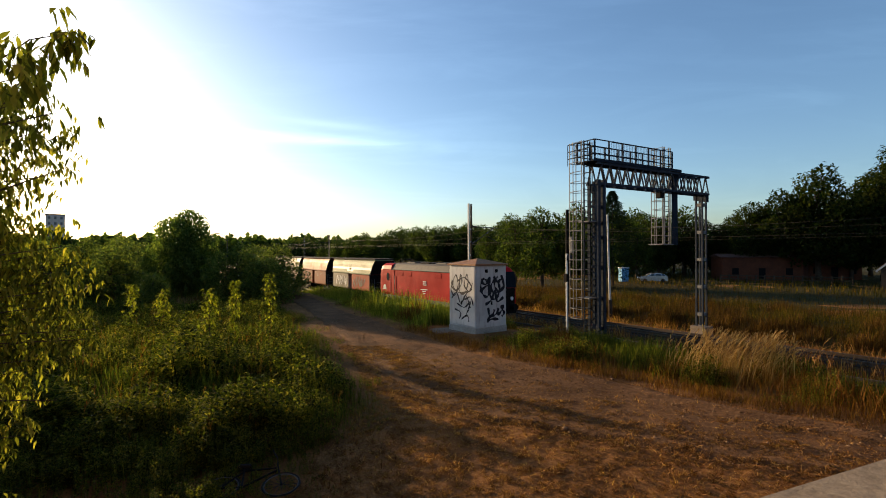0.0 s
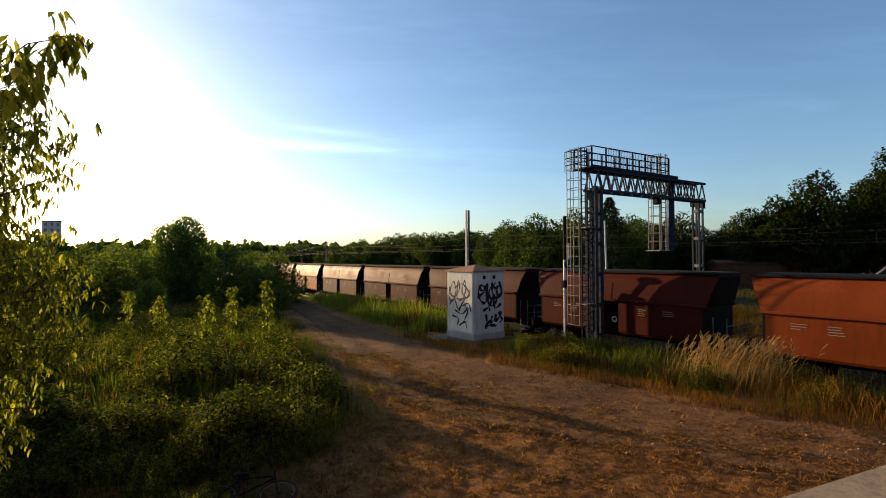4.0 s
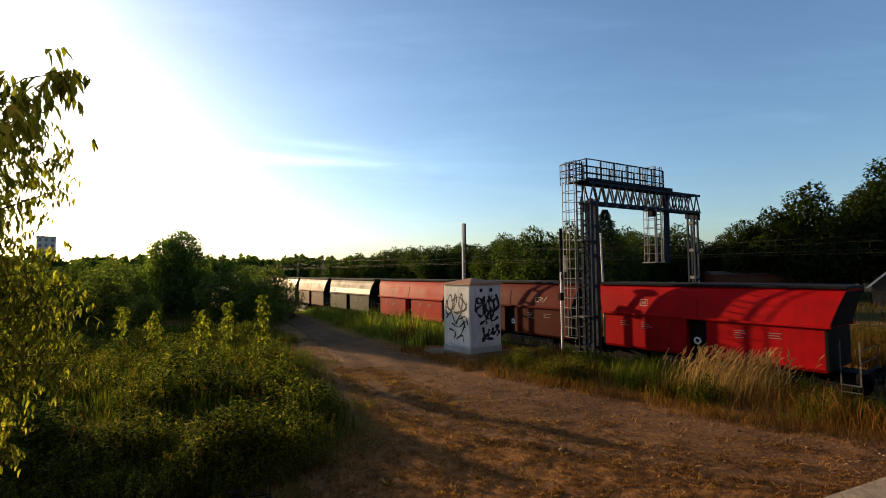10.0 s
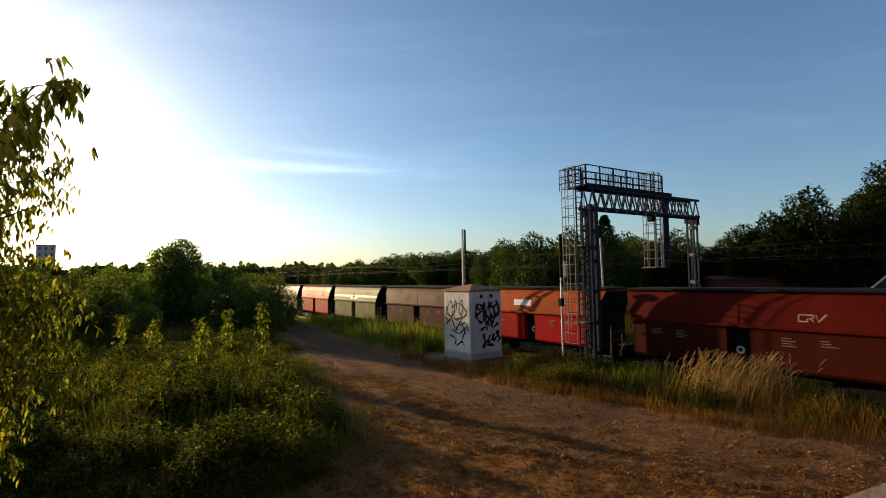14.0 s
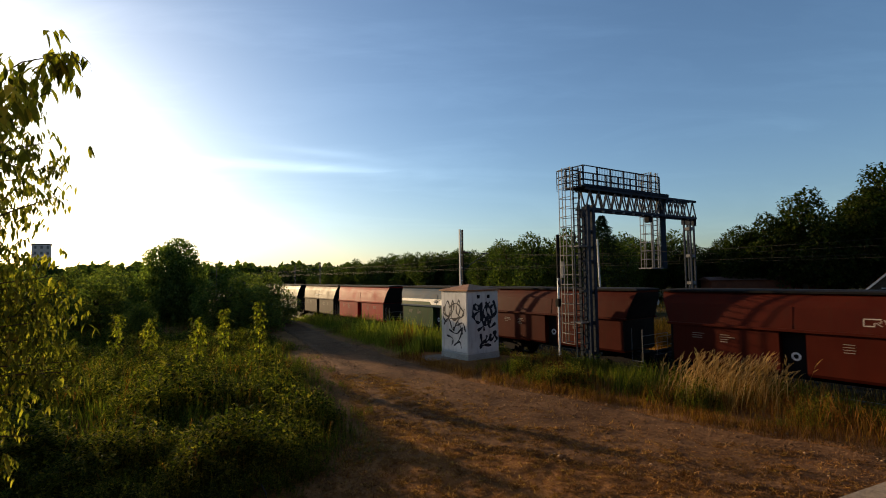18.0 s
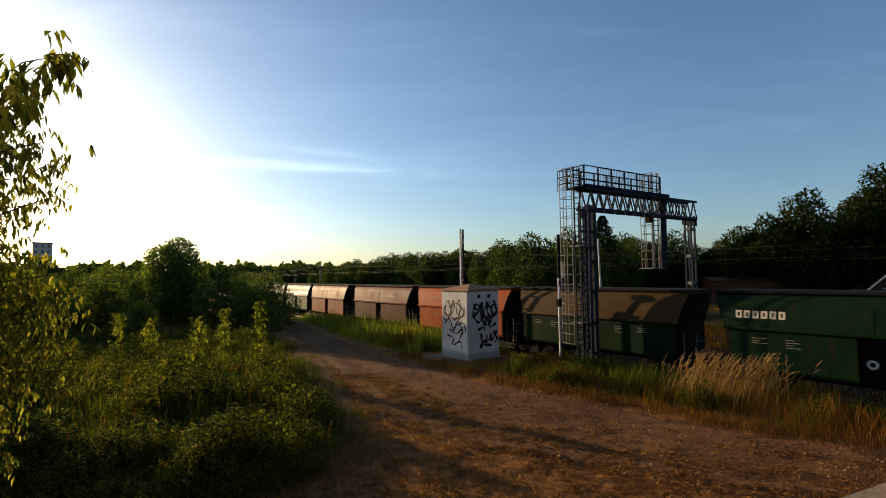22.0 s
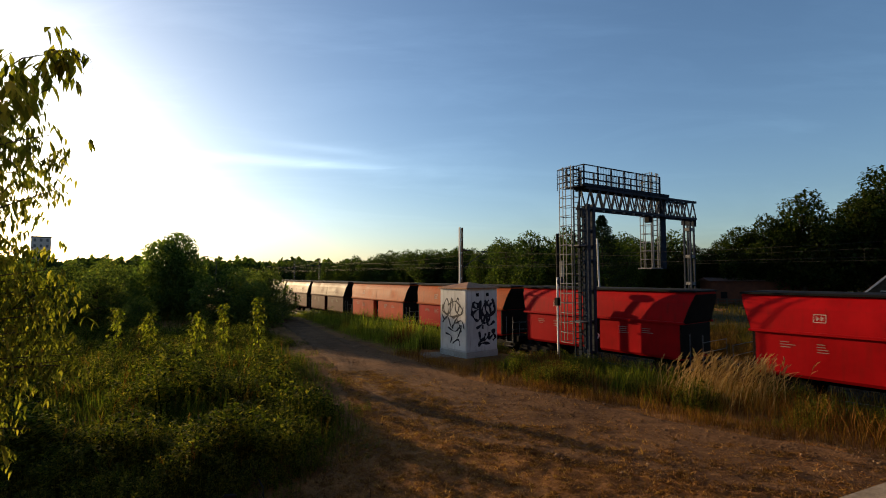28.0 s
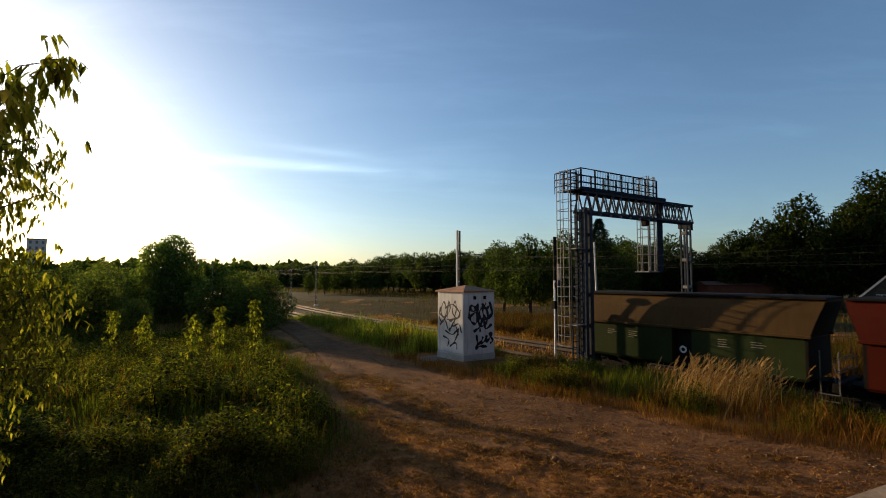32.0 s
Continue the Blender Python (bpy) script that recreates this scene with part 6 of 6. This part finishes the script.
    part("badge_inset", Build().box(-0.20, 0.20, -1.506, -1.482, 2.30, 2.55, 0.003), red, t)
    for x in (-0.08, 0.09):
        part("badge_stroke", Build().box(x - 0.05, x + 0.05, -1.511, -1.482, 2.34, 2.51, 0.004), M_WHITE, t)
    bogie(t, 4.9), bogie(t, -4.9)
    return t


LOCO = locomotive()


# ------------------------------------------------------------ masts, wires, posts
def ring_at(p, s, z):
    x, y = along(s, p)[:2]
    return Vector((x, y, z))


def catenary_mast(s, p, top, side, label, near=False):
    """A pole of two joined legs with a cantilever that holds the wires of one track. side: +1 reaches away from the camera."""
    x, y, a = along(s, p)
    t = thing("catenary_mast", label, "catenary mast", pose(x, y, 0, 0, 0, 90 - math.degrees(a) - 90), "catenary masts")
    g = ground_z(x, y) - 0.3
    part("footing", Build().box(-0.3, 0.3, -0.4, 0.4, g - 0.3, g + 0.6, 0.03), M_CONCRETE, t)
    for k, xx in enumerate((-0.11, 0.11)):
        top_k = top - 0.02 * k
        part("leg", Build().box(xx - 0.045, xx + 0.045, -0.07, 0.07, g, top_k, 0.008), (M_DARK if k else M_POLE) if near else M_STEEL, t)
    z = 1.2
    while z < top - 0.3:
        part("tie_plate", Build().box(-0.1, 0.1, -0.05, 0.05, z, z + 0.10), M_POLE, t)
        z += 0.9
    e = side * 2.5
    part("insulator", Build().tube((side * 0.12, 0, 6.85), (side * 0.55, 0, 6.83), 0.07, 8), M_TRUNK, t, "ribbed brown insulator")
    part("cantilever", Build().tube((side * 0.55, 0, 6.83), (e, 0, 6.8), 0.03, 6).tube((side * 0.15, 0, 5.6), (e * 0.9, 0, 6.78), 0.03, 6), M_GALV, t)
    part("steady_arm", Build().tube((e * 0.62, 0, 6.2), (e * 1.02, 0, 5.78), 0.02, 6), M_GALV, t)


def wires():
    for p in (TRACK_A, TRACK_B):
        t = thing("overhead_line", "thin dark overhead wires above the track", "overhead wire", group="overhead wires")
        for name, z0, sag in (("contact_wire", 5.75, 0.0), ("messenger_wire", 6.8, 0.55)):
            b = Build()
            pts = []
            for k in range(-8, 56):
                s = 26.3 + k * 4.1
                f = ((s - 26.8) / 32.4) % 1.0
                pts.append(ring_at(p, s, z0 - sag * 4 * f * (1 - f)))
            b.path(pts, 0.008, 4)
            part(name, b, M_WIRE, t)
        d = Build()
        for k in range(-4, 28):
            s = 26.3 + 8.1 * k
            for i in (1, 2, 3):
                q = s + 8.1 * i / 4
                f = ((q - 26.8) / 32.4) % 1.0
                d.beam(ring_at(p, q, 5.75), ring_at(p, q, 6.8 - 2.2 * f * (1 - f)), 0.005)
        ob = part("droppers", d, M_WIRE, t)
        tagged(ob, kind="stuff")


def posts():
    x, y = at(21.86, 17.98)
    t = thing("white_post", "slim white post with dark box and round lamp beside the track", "signal post", pose(x, y, 0, 0, 0, math.degrees(math.atan2(NY, NX))))
    part("shaft", Build().tube((0, 0, ground_z(x, y) - 0.2), (0, 0, 4.95), 0.06, 8), M_WHITE, t)
    part("equipment_box", Build().box(-0.16, 0.16, -0.12, 0.12, 3.35, 3.80, 0.02), M_DARK, t, "dark box on the post")
    part("lamp", Build().tube((0.04, -0.1, 4.72), (0.04, -0.34, 4.70), 0.20, 14, 0.15), M_GALV, t, "round grey lamp")
    part("bracket", Build().tube((0, 0, 4.45), (0.1, -0.25, 4.65), 0.025, 6), M_DARK, t)
    x, y = at(33.0, 27.1)
    t = thing("dark_mast", "slim dark mast with pale insulators beyond the tracks", "mast", pose(x, y, 0, 0, 0, math.degrees(math.atan2(NY, NX))))
    part("shaft", Build().tube((0, 0, ground_z(x, y) - 0.3), (0, 0, 8.64), 0.16, 10, 0.13), M_DARK, t)
    part("equipment_box", Build().box(-0.15, 0.15, -0.62, -0.30, 4.9, 6.3, 0.02), M_CAGE, t, "grey equipment box")
    for z in (5.1, 6.2):
        part("clamp", Build().box(-0.05, 0.05, -0.32, 0.0, z, z + 0.1), M_DARK, t)
    x, y = at(33.2, 23.0)
    t = thing("telegraph_pole", "slim leaning pale pole beyond the tracks", "pole", pose(x, y, ground_z(x, y), 0, -1.5, 0))
    part("shaft", Build().tube((0, 0, -0.3), (0, 0, 8.3), 0.10, 8, 0.07), M_POLE, t)
    part("foot", Build().tube((0, 0, -0.2), (0, 0, 1.6), 0.16, 8), M_TRUNK, t, "dark wooden foot")
    x, y = at(33.0, 2.6)
    t = thing("marker_stub", "short dark track marker", "marker", pose(x, y, ground_z(x, y)))
    part("stub", Build().tube((0, 0, -0.1), (0, 0, 0.75), 0.16, 10), M_DARK, t)
    t = thing("street_lamp", "distant grey street lamp on a curved pole", "street lamp", pose(-31.5, 68, 0))
    part("pole", Build().tube((0, 0, 0), (0, 0, 7.0), 0.05, 7).path([(0, 0, 7.0), (-0.4, 0, 7.5), (-1.2, 0, 7.7)], 0.035), M_GALV, t)
    part("lamp_head", Build().box(-1.7, -1.15, -0.12, 0.12, 7.63, 7.77, 0.03), M_GALV, t)


# ------------------------------------------------------------ beyond the field
def car():
    silver = plain("silver_paint", (0.45, 0.47, 0.52), 0.25, 0.7)
    glass = plain("car_glass", (0.02, 0.025, 0.03), 0.06)
    t = thing("car", "parked silver hatchback car at the field's edge", "car", pose(32.1, 77.0, ground_z(32.1, 77.0), 0, 0, -8))
    prof = [(-2.1, 0.35), (-2.12, 0.85), (-1.9, 1.0), (-1.0, 1.05), (-0.35, 1.08), (1.55, 1.1), (2.05, 1.0), (2.1, 0.5), (2.0, 0.3)]
    part("body", Build().rings([[(x, -0.86, z) for x, z in prof], [(x, 0.86, z) for x, z in prof]]), silver, t)
    roof = [(-1.05, 1.04), (-0.35, 1.45), (0.5, 1.52), (1.35, 1.45), (1.95, 1.04)]
    part("roof", Build().rings([[(x, -0.74 if z > 1.1 else -0.84, z) for x, z in roof], [(x, 0.74 if z > 1.1 else 0.84, z) for x, z in roof]]), silver, t)
    for x0, x1, x2, x3 in ((-0.85, 0.1, 0.1, -0.28), (0.2, 1.15, 0.95, 0.2), (1.25, 1.75, 1.35, 1.05)):
        part("side_window", Build().add([(x0, -0.85, 1.09), (x1, -0.85, 1.09), (x2, -0.765, 1.42), (x3, -0.765, 1.42)], [(0, 1, 2, 3)]), glass, t)
    for x in (-1.35, 1.3):
        for y in (-0.82, 0.82):
            w = part("wheel", Build().tube((x, y - 0.1, 0.32), (x, y + 0.1, 0.32), 0.32, 16), M_BLACK, t)
            part("rim", Build().tube((x, y - 0.105, 0.32), (x, y + 0.105, 0.32), 0.2, 12), M_GALV, w)
    for y in (-0.6, 0.6):
        part("headlight", Build().box(-2.14, -2.05, y - 0.18, y + 0.18, 0.72, 0.88, 0.02), M_WHITE, t)


def houses():
    t = thing("portable_cabin", "blue plastic cabin at the field's edge", "cabin", pose(28.1, 78.6, ground_z(28.1, 78.6), 0, 0, 10))
    blue = plain("blue_plastic", (0.10, 0.28, 0.48), 0.5)
    part("wall", Build().box(-0.6, 0.6, -0.6, 0.6, 0, 2.2, 0.04), blue, t)
    part("roof", Build().box(-0.65, 0.65, -0.65, 0.65, 2.2, 2.35, 0.05), M_WHITE, t)
    part("door", Build().box(-0.4, 0.4, -0.63, -0.59, 0.1, 2.0, 0.01), blue, t)
    wood = two_scale("barn_boards", (0.065, 0.015, 0.005), (0.12, 0.032, 0.010), 1.2, 12, 0.8)
    tile = two_scale("roof_tiles", (0.05, 0.018, 0.010), (0.10, 0.038, 0.022), 1.0, 9, 0.8)
    for x, y, w, h, d, label in ((52.5, 84, 12, 3.9, 6, "low orange-brown wooden barn behind trees"), (66, 86, 8, 4.2, 6, "brown wooden shed behind trees")):
        t = thing("barn", label, "barn", pose(x, y, ground_z(x, y), 0, 0, -12))
        part("wall", Build().box(-w / 2, w / 2, -d / 2, d / 2, -0.2, h, 0.02), wood, t)
        part("roof", Build().rings([[(-w / 2 - 0.4, -d / 2 - 0.4, h), (-w / 2 - 0.4, 0, h + 0.6), (-w / 2 - 0.4, d / 2 + 0.4, h)], [(w / 2 + 0.4, -d / 2 - 0.4, h), (w / 2 + 0.4, 0, h + 0.6), (w / 2 + 0.4, d / 2 + 0.4, h)]]), tile, t)
        for k in range(3):
            xx = -w / 2 + w * (k + 0.5) / 3
            part("door" if k == 1 else "window", Build().box(xx - 0.5, xx + 0.5, -d / 2 - 0.04, -d / 2 + 0.02, 0.1 if k == 1 else 1.0, 2.1, 0.01), M_DARK, t)
    # a gabled house at the field's edge, placed and turned to fit the camera's view
    t = thing("house", "brown gabled house with pale verge boards and dark tiled roof", "house", pose(56.0, 58.6, ground_z(56.0, 58.6), 0, 0, -42))
    gable = [(-3.3, -0.3), (3.3, -0.3), (3.3, 2.7), (0, 6.0), (-3.3, 2.7)]
    part("wall", Build().rings([[(x, y, z) for x, z in gable] for y in (0.0, 9.0)]), M_TRUNK, t, "dark brown wall")
    for side in (-1, 1):
        rim = [(side * 3.75, 2.22), (0, 6.0), (0, 6.18), (side * 3.75, 2.40)]
        part("roof", Build().rings([[(x, y, z) for x, z in rim] for y in (-0.35, 9.4)]), tile, t)
        part("verge_board", Build().beam((side * 3.78, -0.39, 2.30), (side * 0.02, -0.39, 6.10), 0.05, 0.20), M_POLE, t, "pale verge board")
    w = part("window", Build().box(-1.9, -0.9, -0.06, 0.02, 1.7, 2.9, 0.01), M_DARK, t)
    part("frame", Build().box(-1.95, -0.85, -0.08, -0.02, 2.88, 2.96, 0.01).box(-1.43, -1.37, -0.08, -0.02, 1.72, 2.88, 0.01), M_WHITE, w)
    a, b = Vector((43.0, 77.4)), Vector((58.0, 70.4))
    t = thing("fence", "dark wooden fence with posts and two rails", "fence")
    n = 14
    for k in range(n + 1):
        q = a.lerp(b, k / n)
        z = ground_z(q.x, q.y)
        part("post", Build().box(q.x - 0.09, q.x + 0.09, q.y - 0.09, q.y + 0.09, z - 0.2, z + 1.25 + 0.1 * math.sin(k * 3.1), 0.02), M_TRUNK, t)
    for dz in (0.55, 1.05):
        z = ground_z(a.x, a.y)
        part("rail", Build().beam((a.x, a.y - 0.1, z + dz), (b.x, b.y - 0.1, ground_z(b.x, b.y) + dz), 0.05, 0.12), M_TRUNK, t)
    t = thing("apartment_block", "distant pale brown apartment block", "building", pose(-208, 252, 0, 0, 0, 40))
    wall = two_scale("render_wall", (0.46, 0.36, 0.31), (0.60, 0.48, 0.42), 0.2, 3, 0.9)
    glass = plain("dull_glass", (0.16, 0.13, 0.125), 0.4)
    part("wall", Build().box(-4, 4, -5, 5, -1, 24.5, 0.05), wall, t)
    part("roof", Build().box(-4.2, 4.2, -5.2, 5.2, 24.5, 25.1, 0.05), M_DARK, t)
    for fl in range(8):
        for k in range(3):
            part("window", Build().box(-3.0 + 2.5 * k, -2.0 + 2.5 * k, -5.08, -4.98, 1.4 + 3 * fl, 2.9 + 3 * fl, 0.02), glass, t)


# ------------------------------------------------------------ close to the camera
def terrace():
    """The concrete parapet that the camera looks over, the deck behind it and an unseen light-blocking wall."""
    a = math.degrees(math.atan2(2.40 - 1.98, 2.13 - 1.19))
    m = pose(1.19, 1.98, 0, 0, 0, a)
    b = Build().box(-6, 9, -0.38, 0.0, 0.2, 3.96, 0.02).box(-6.05, 9.05, -0.46, 0.0, 3.96, 4.08, 0.025)
    ob = part("parapet", b, M_PARAPET, None, m=m)
    tagged(ob, "pale weathered concrete parapet", "parapet", kind="structure")
    # dark wall out of view, added to hold sky light off the foreground
    ob = part("wall_south", Build().box(-34, 34, -7.6, -7.004, 0.2, 15.0, 0.02), M_BLOCKER, None, m=m)
    tagged(ob, "unseen dark wall behind the deck, added to cut sky light", "wall", kind="structure")
    ob = part("deck", Build().box(-6, 9, -7.0, -0.384, 0.2, 3.4, 0.02), M_CONCRETE, None, m=m)
    tagged(ob, "concrete deck behind the parapet", "deck", kind="structure")


def bicycle():
    z = ground_z(-3.5, 8.25)
    t = thing("bicycle", "black bicycle lying in the grass", "bicycle", pose(-3.5, 8.25, z + 0.08, -80, 0, 8))
    rim = lambda x, r, w: [[(x + (r + w * c) * math.cos(a), w * s, 0.33 + (r + w * c) * math.sin(a)) for c, s in ((1, 0), (0, 1), (-1, 0), (0, -1))] for a in [2 * math.pi * k / 28 for k in range(29)]]
    for x in (-0.52, 0.52):
        w = part("wheel", Build().rings(rim(x, 0.32, 0.020), caps=False), M_BLACK, t)
        part("rim", Build().rings(rim(x, 0.295, 0.009), caps=False), M_CAGE, w, "pale steel rim")
        sp = Build()
        for k in range(14):
            a = 2 * math.pi * k / 14
            sp.tube((x, 0.02 * (-1) ** k, 0.33), (x + 0.29 * math.cos(a), 0, 0.33 + 0.29 * math.sin(a)), 0.003, 4)
        part("spokes", sp, M_GALV, w)
    fr = Build()
    for p, q in (((-0.52, 0.33), (-0.15, 0.30)), ((-0.52, 0.33), (-0.22, 0.78)), ((-0.15, 0.30), (-0.25, 0.86)), ((-0.15, 0.30), (0.36, 0.76)), ((-0.22, 0.78), (0.34, 0.82)), ((0.52, 0.33), (0.33, 0.95))):
        fr.tube((p[0], 0, p[1]), (q[0], 0, q[1]), 0.017, 7)
    part("frame", fr, M_DARK, t)
    part("saddle", Build().box(-0.38, -0.12, -0.07, 0.07, 0.86, 0.92, 0.02), M_BLACK, t)
    part("handlebar", Build().path([(0.25, -0.28, 0.98), (0.33, -0.1, 0.98), (0.33, 0.1, 0.98), (0.25, 0.28, 0.98)], 0.012), M_GALV, t, "chrome handlebar")


def bird(label):
    t = thing("bird", label, "bird", group="birds in the sky")
    b = Build()
    rings = []
    for x, r in ((-0.17, 0.012), (-0.10, 0.035), (0.0, 0.05), (0.09, 0.04), (0.13, 0.028), (0.17, 0.026), (0.20, 0.004)):
        rings.append([(x, r * math.cos(a), r * math.sin(a)) for a in [2 * math.pi * k / 8 for k in range(8)]])
    part("body", b.rings(rings), M_DARK, t, smooth_shade=True)
    part("tail", Build().rings([[(-0.15, -0.015, -0.005), (-0.15, 0.015, -0.005), (-0.15, 0.015, 0.005), (-0.15, -0.015, 0.005)], [(-0.30, -0.05, -0.004), (-0.30, 0.05, -0.004), (-0.30, 0.05, 0.004), (-0.30, -0.05, 0.004)]]), M_DARK, t)
    wings = []
    for s in (-1, 1):
        w = Build()
        w.rings([[(0.08, 0, -0.008), (-0.08, 0, -0.008), (-0.08, 0, 0.008), (0.08, 0, 0.008)], [(0.10, s * 0.17, -0.006), (-0.06, s * 0.17, -0.006), (-0.06, s * 0.17, 0.006), (0.10, s * 0.17, 0.006)], [(0.00, s * 0.36, -0.003), (-0.05, s * 0.36, -0.003), (-0.05, s * 0.36, 0.003), (0.00, s * 0.36, 0.003)]])
        wings.append(part("wing", w, M_DARK, t))
    for o in (*t.children,):
        o.data.transform(Matrix.Scale(0.58, 4))
    return t, wings


catenary_mast(26.3, 21.6, 8.45, 1, "concrete catenary mast with two joined legs beside the track", True)
for s, top in ((84.5, 8.1), (109.6, 8.5)):
    catenary_mast(s, 32.0, top, -1, "distant dark catenary mast beyond the tracks")
wires()
posts()
car()
houses()
terrace()
bicycle()
BIRDS = [bird("small dark bird flying high"), bird("small dark bird flying low over the field")]


# ------------------------------------------------------------ what moves
def travelled(t):
    """Metres that the train has gone since the start; it speeds up slightly."""
    return 13.986 * t + 0.07827 * t ** 2 - 0.000987 * t ** 3


# each wagon's offset from an even spacing, in metres, fitted to the camera's view
SHIFT = [-0.35, -0.24, -0.21, -0.33, -0.7, -1.13, -1.21, -0.95, -0.2, 0.01, -0.03, 0.17, 0.03, -0.08, -0.48, -0.47, 0.14, -0.02, -0.3, -0.19, -0.05, -0.65, 0.3,
         -0.4, 0.58, 0.5, 0.1, -0.25, 0.25, -0.2, -0.15, -0.4, -1.1, -0.43, -0.55, -0.6, -0.62, -1.22, -1.9]


def motions():
    seconds = [float(k) for k in range(33)]
    for i, w in enumerate([LOCO] + WAGONS):
        s0 = 33.50 if i == 0 else 54.12 + 12.1 * (i - 1) + SHIFT[i - 1] - LT
        rows = []
        for t in seconds:
            s = s0 - travelled(t)
            x, y, a = along(s)
            rows.append((t, pose(x, y, 0, 0, 0, -90 - math.degrees(a))))
        walk(w, rows)
    # the wheelsets of all bogies turn alike and share their keys
    steps = [32.0 * k / 800 for k in range(801)]
    for wheels, x in ((WHEELS_FRONT, 0.9), (WHEELS_BACK, -0.9)):
        walk(wheels[0], [(t, Matrix.Translation((x, 0, 0.46)) @ Matrix.Rotation(travelled(t) / 0.46, 4, "Y")) for t in steps])
        keys = wheels[0].animation_data
        for w in wheels[1:]:
            w.rotation_mode = "QUATERNION"
            w.animation_data_create()
            w.animation_data.action, w.animation_data.action_slot = keys.action, keys.action_slot
    # the near branch of the maple moves up and down, keyed to fit the camera's view
    sway = ((0, 0.01), (2, 0.09), (3.5, 0.05), (6, -0.02), (8, -0.07), (10, -0.11), (13, -0.13), (15, -0.07), (17, 0.0), (19, 0.13), (20.5, 0.09), (22, 0.07), (25, -0.02), (26.5, 0.01), (28, 0.05), (31, -0.02), (32, 0.0))
    walk(SWAYING, [(t, pose(0.10, 0, dz - 0.03)) for t, dz in sway])
    # the birds cross the sky from right to left, wings beating
    flights = (
        [(0, 60, 40, 14), (4, 18.5, 21, 8.8), (5.5, 11.9, 20.2, 10.3), (6, 10.6, 20.5, 11.7), (6.6, 9.9, 20.2, 13.5), (7, 9.0, 20.2, 14.5), (7.4, 7.3, 20.3, 15.7),
         (7.8, 4.4, 20.5, 16.7), (8.4, -3.9, 20.2, 17.4), (9, -12.6, 18.0, 14.7), (9.4, -16.3, 15.8, 12.8), (11, -34, 6, 12), (32, -150, -60, 30)],
        [(0, 70, 40, 14), (4, 25, 25, 9.4), (5.5, 16.2, 27.1, 10.5), (6, 14.2, 28.0, 11.3), (6.6, 11.3, 28.9, 12.9), (7, 8.7, 29.4, 14.3), (7.4, 6.0, 29.7, 15.5), (7.8, 2.9, 29.9, 16.0),
         (8.6, -4.9, 29.7, 16.0), (9, -9.6, 29.0, 14.7), (9.4, -14.1, 27.5, 13.2), (9.8, -17.9, 25.6, 12.2), (10.3, -21.9, 22.5, 11.1), (12, -38, 12, 12), (32, -160, -60, 30)])
    for (ob, wings), rows in zip(BIRDS, flights):
        keyed = []
        for k, (t, x, y, h) in enumerate(rows):
            q = rows[min(k + 1, len(rows) - 1)] if k < len(rows) - 1 else rows[k]
            o = rows[k] if k < len(rows) - 1 else rows[k - 1]
            head = math.degrees(math.atan2(q[2] - o[2], q[1] - o[1]))
            climb = math.degrees(math.atan2(q[3] - o[3], math.hypot(q[1] - o[1], q[2] - o[2])))
            keyed.append((t, pose(x, y, h, 0, -climb, head)))
        walk(ob, keyed)
        for s, w in zip((-1, 1), wings):
            walk(w, [(t, pose(0, 0, 0.02, s * (12 + 38 * math.sin(2 * math.pi * t / 0.36)))) for t in [32.0 * k / 355 for k in range(356)]])


motions()
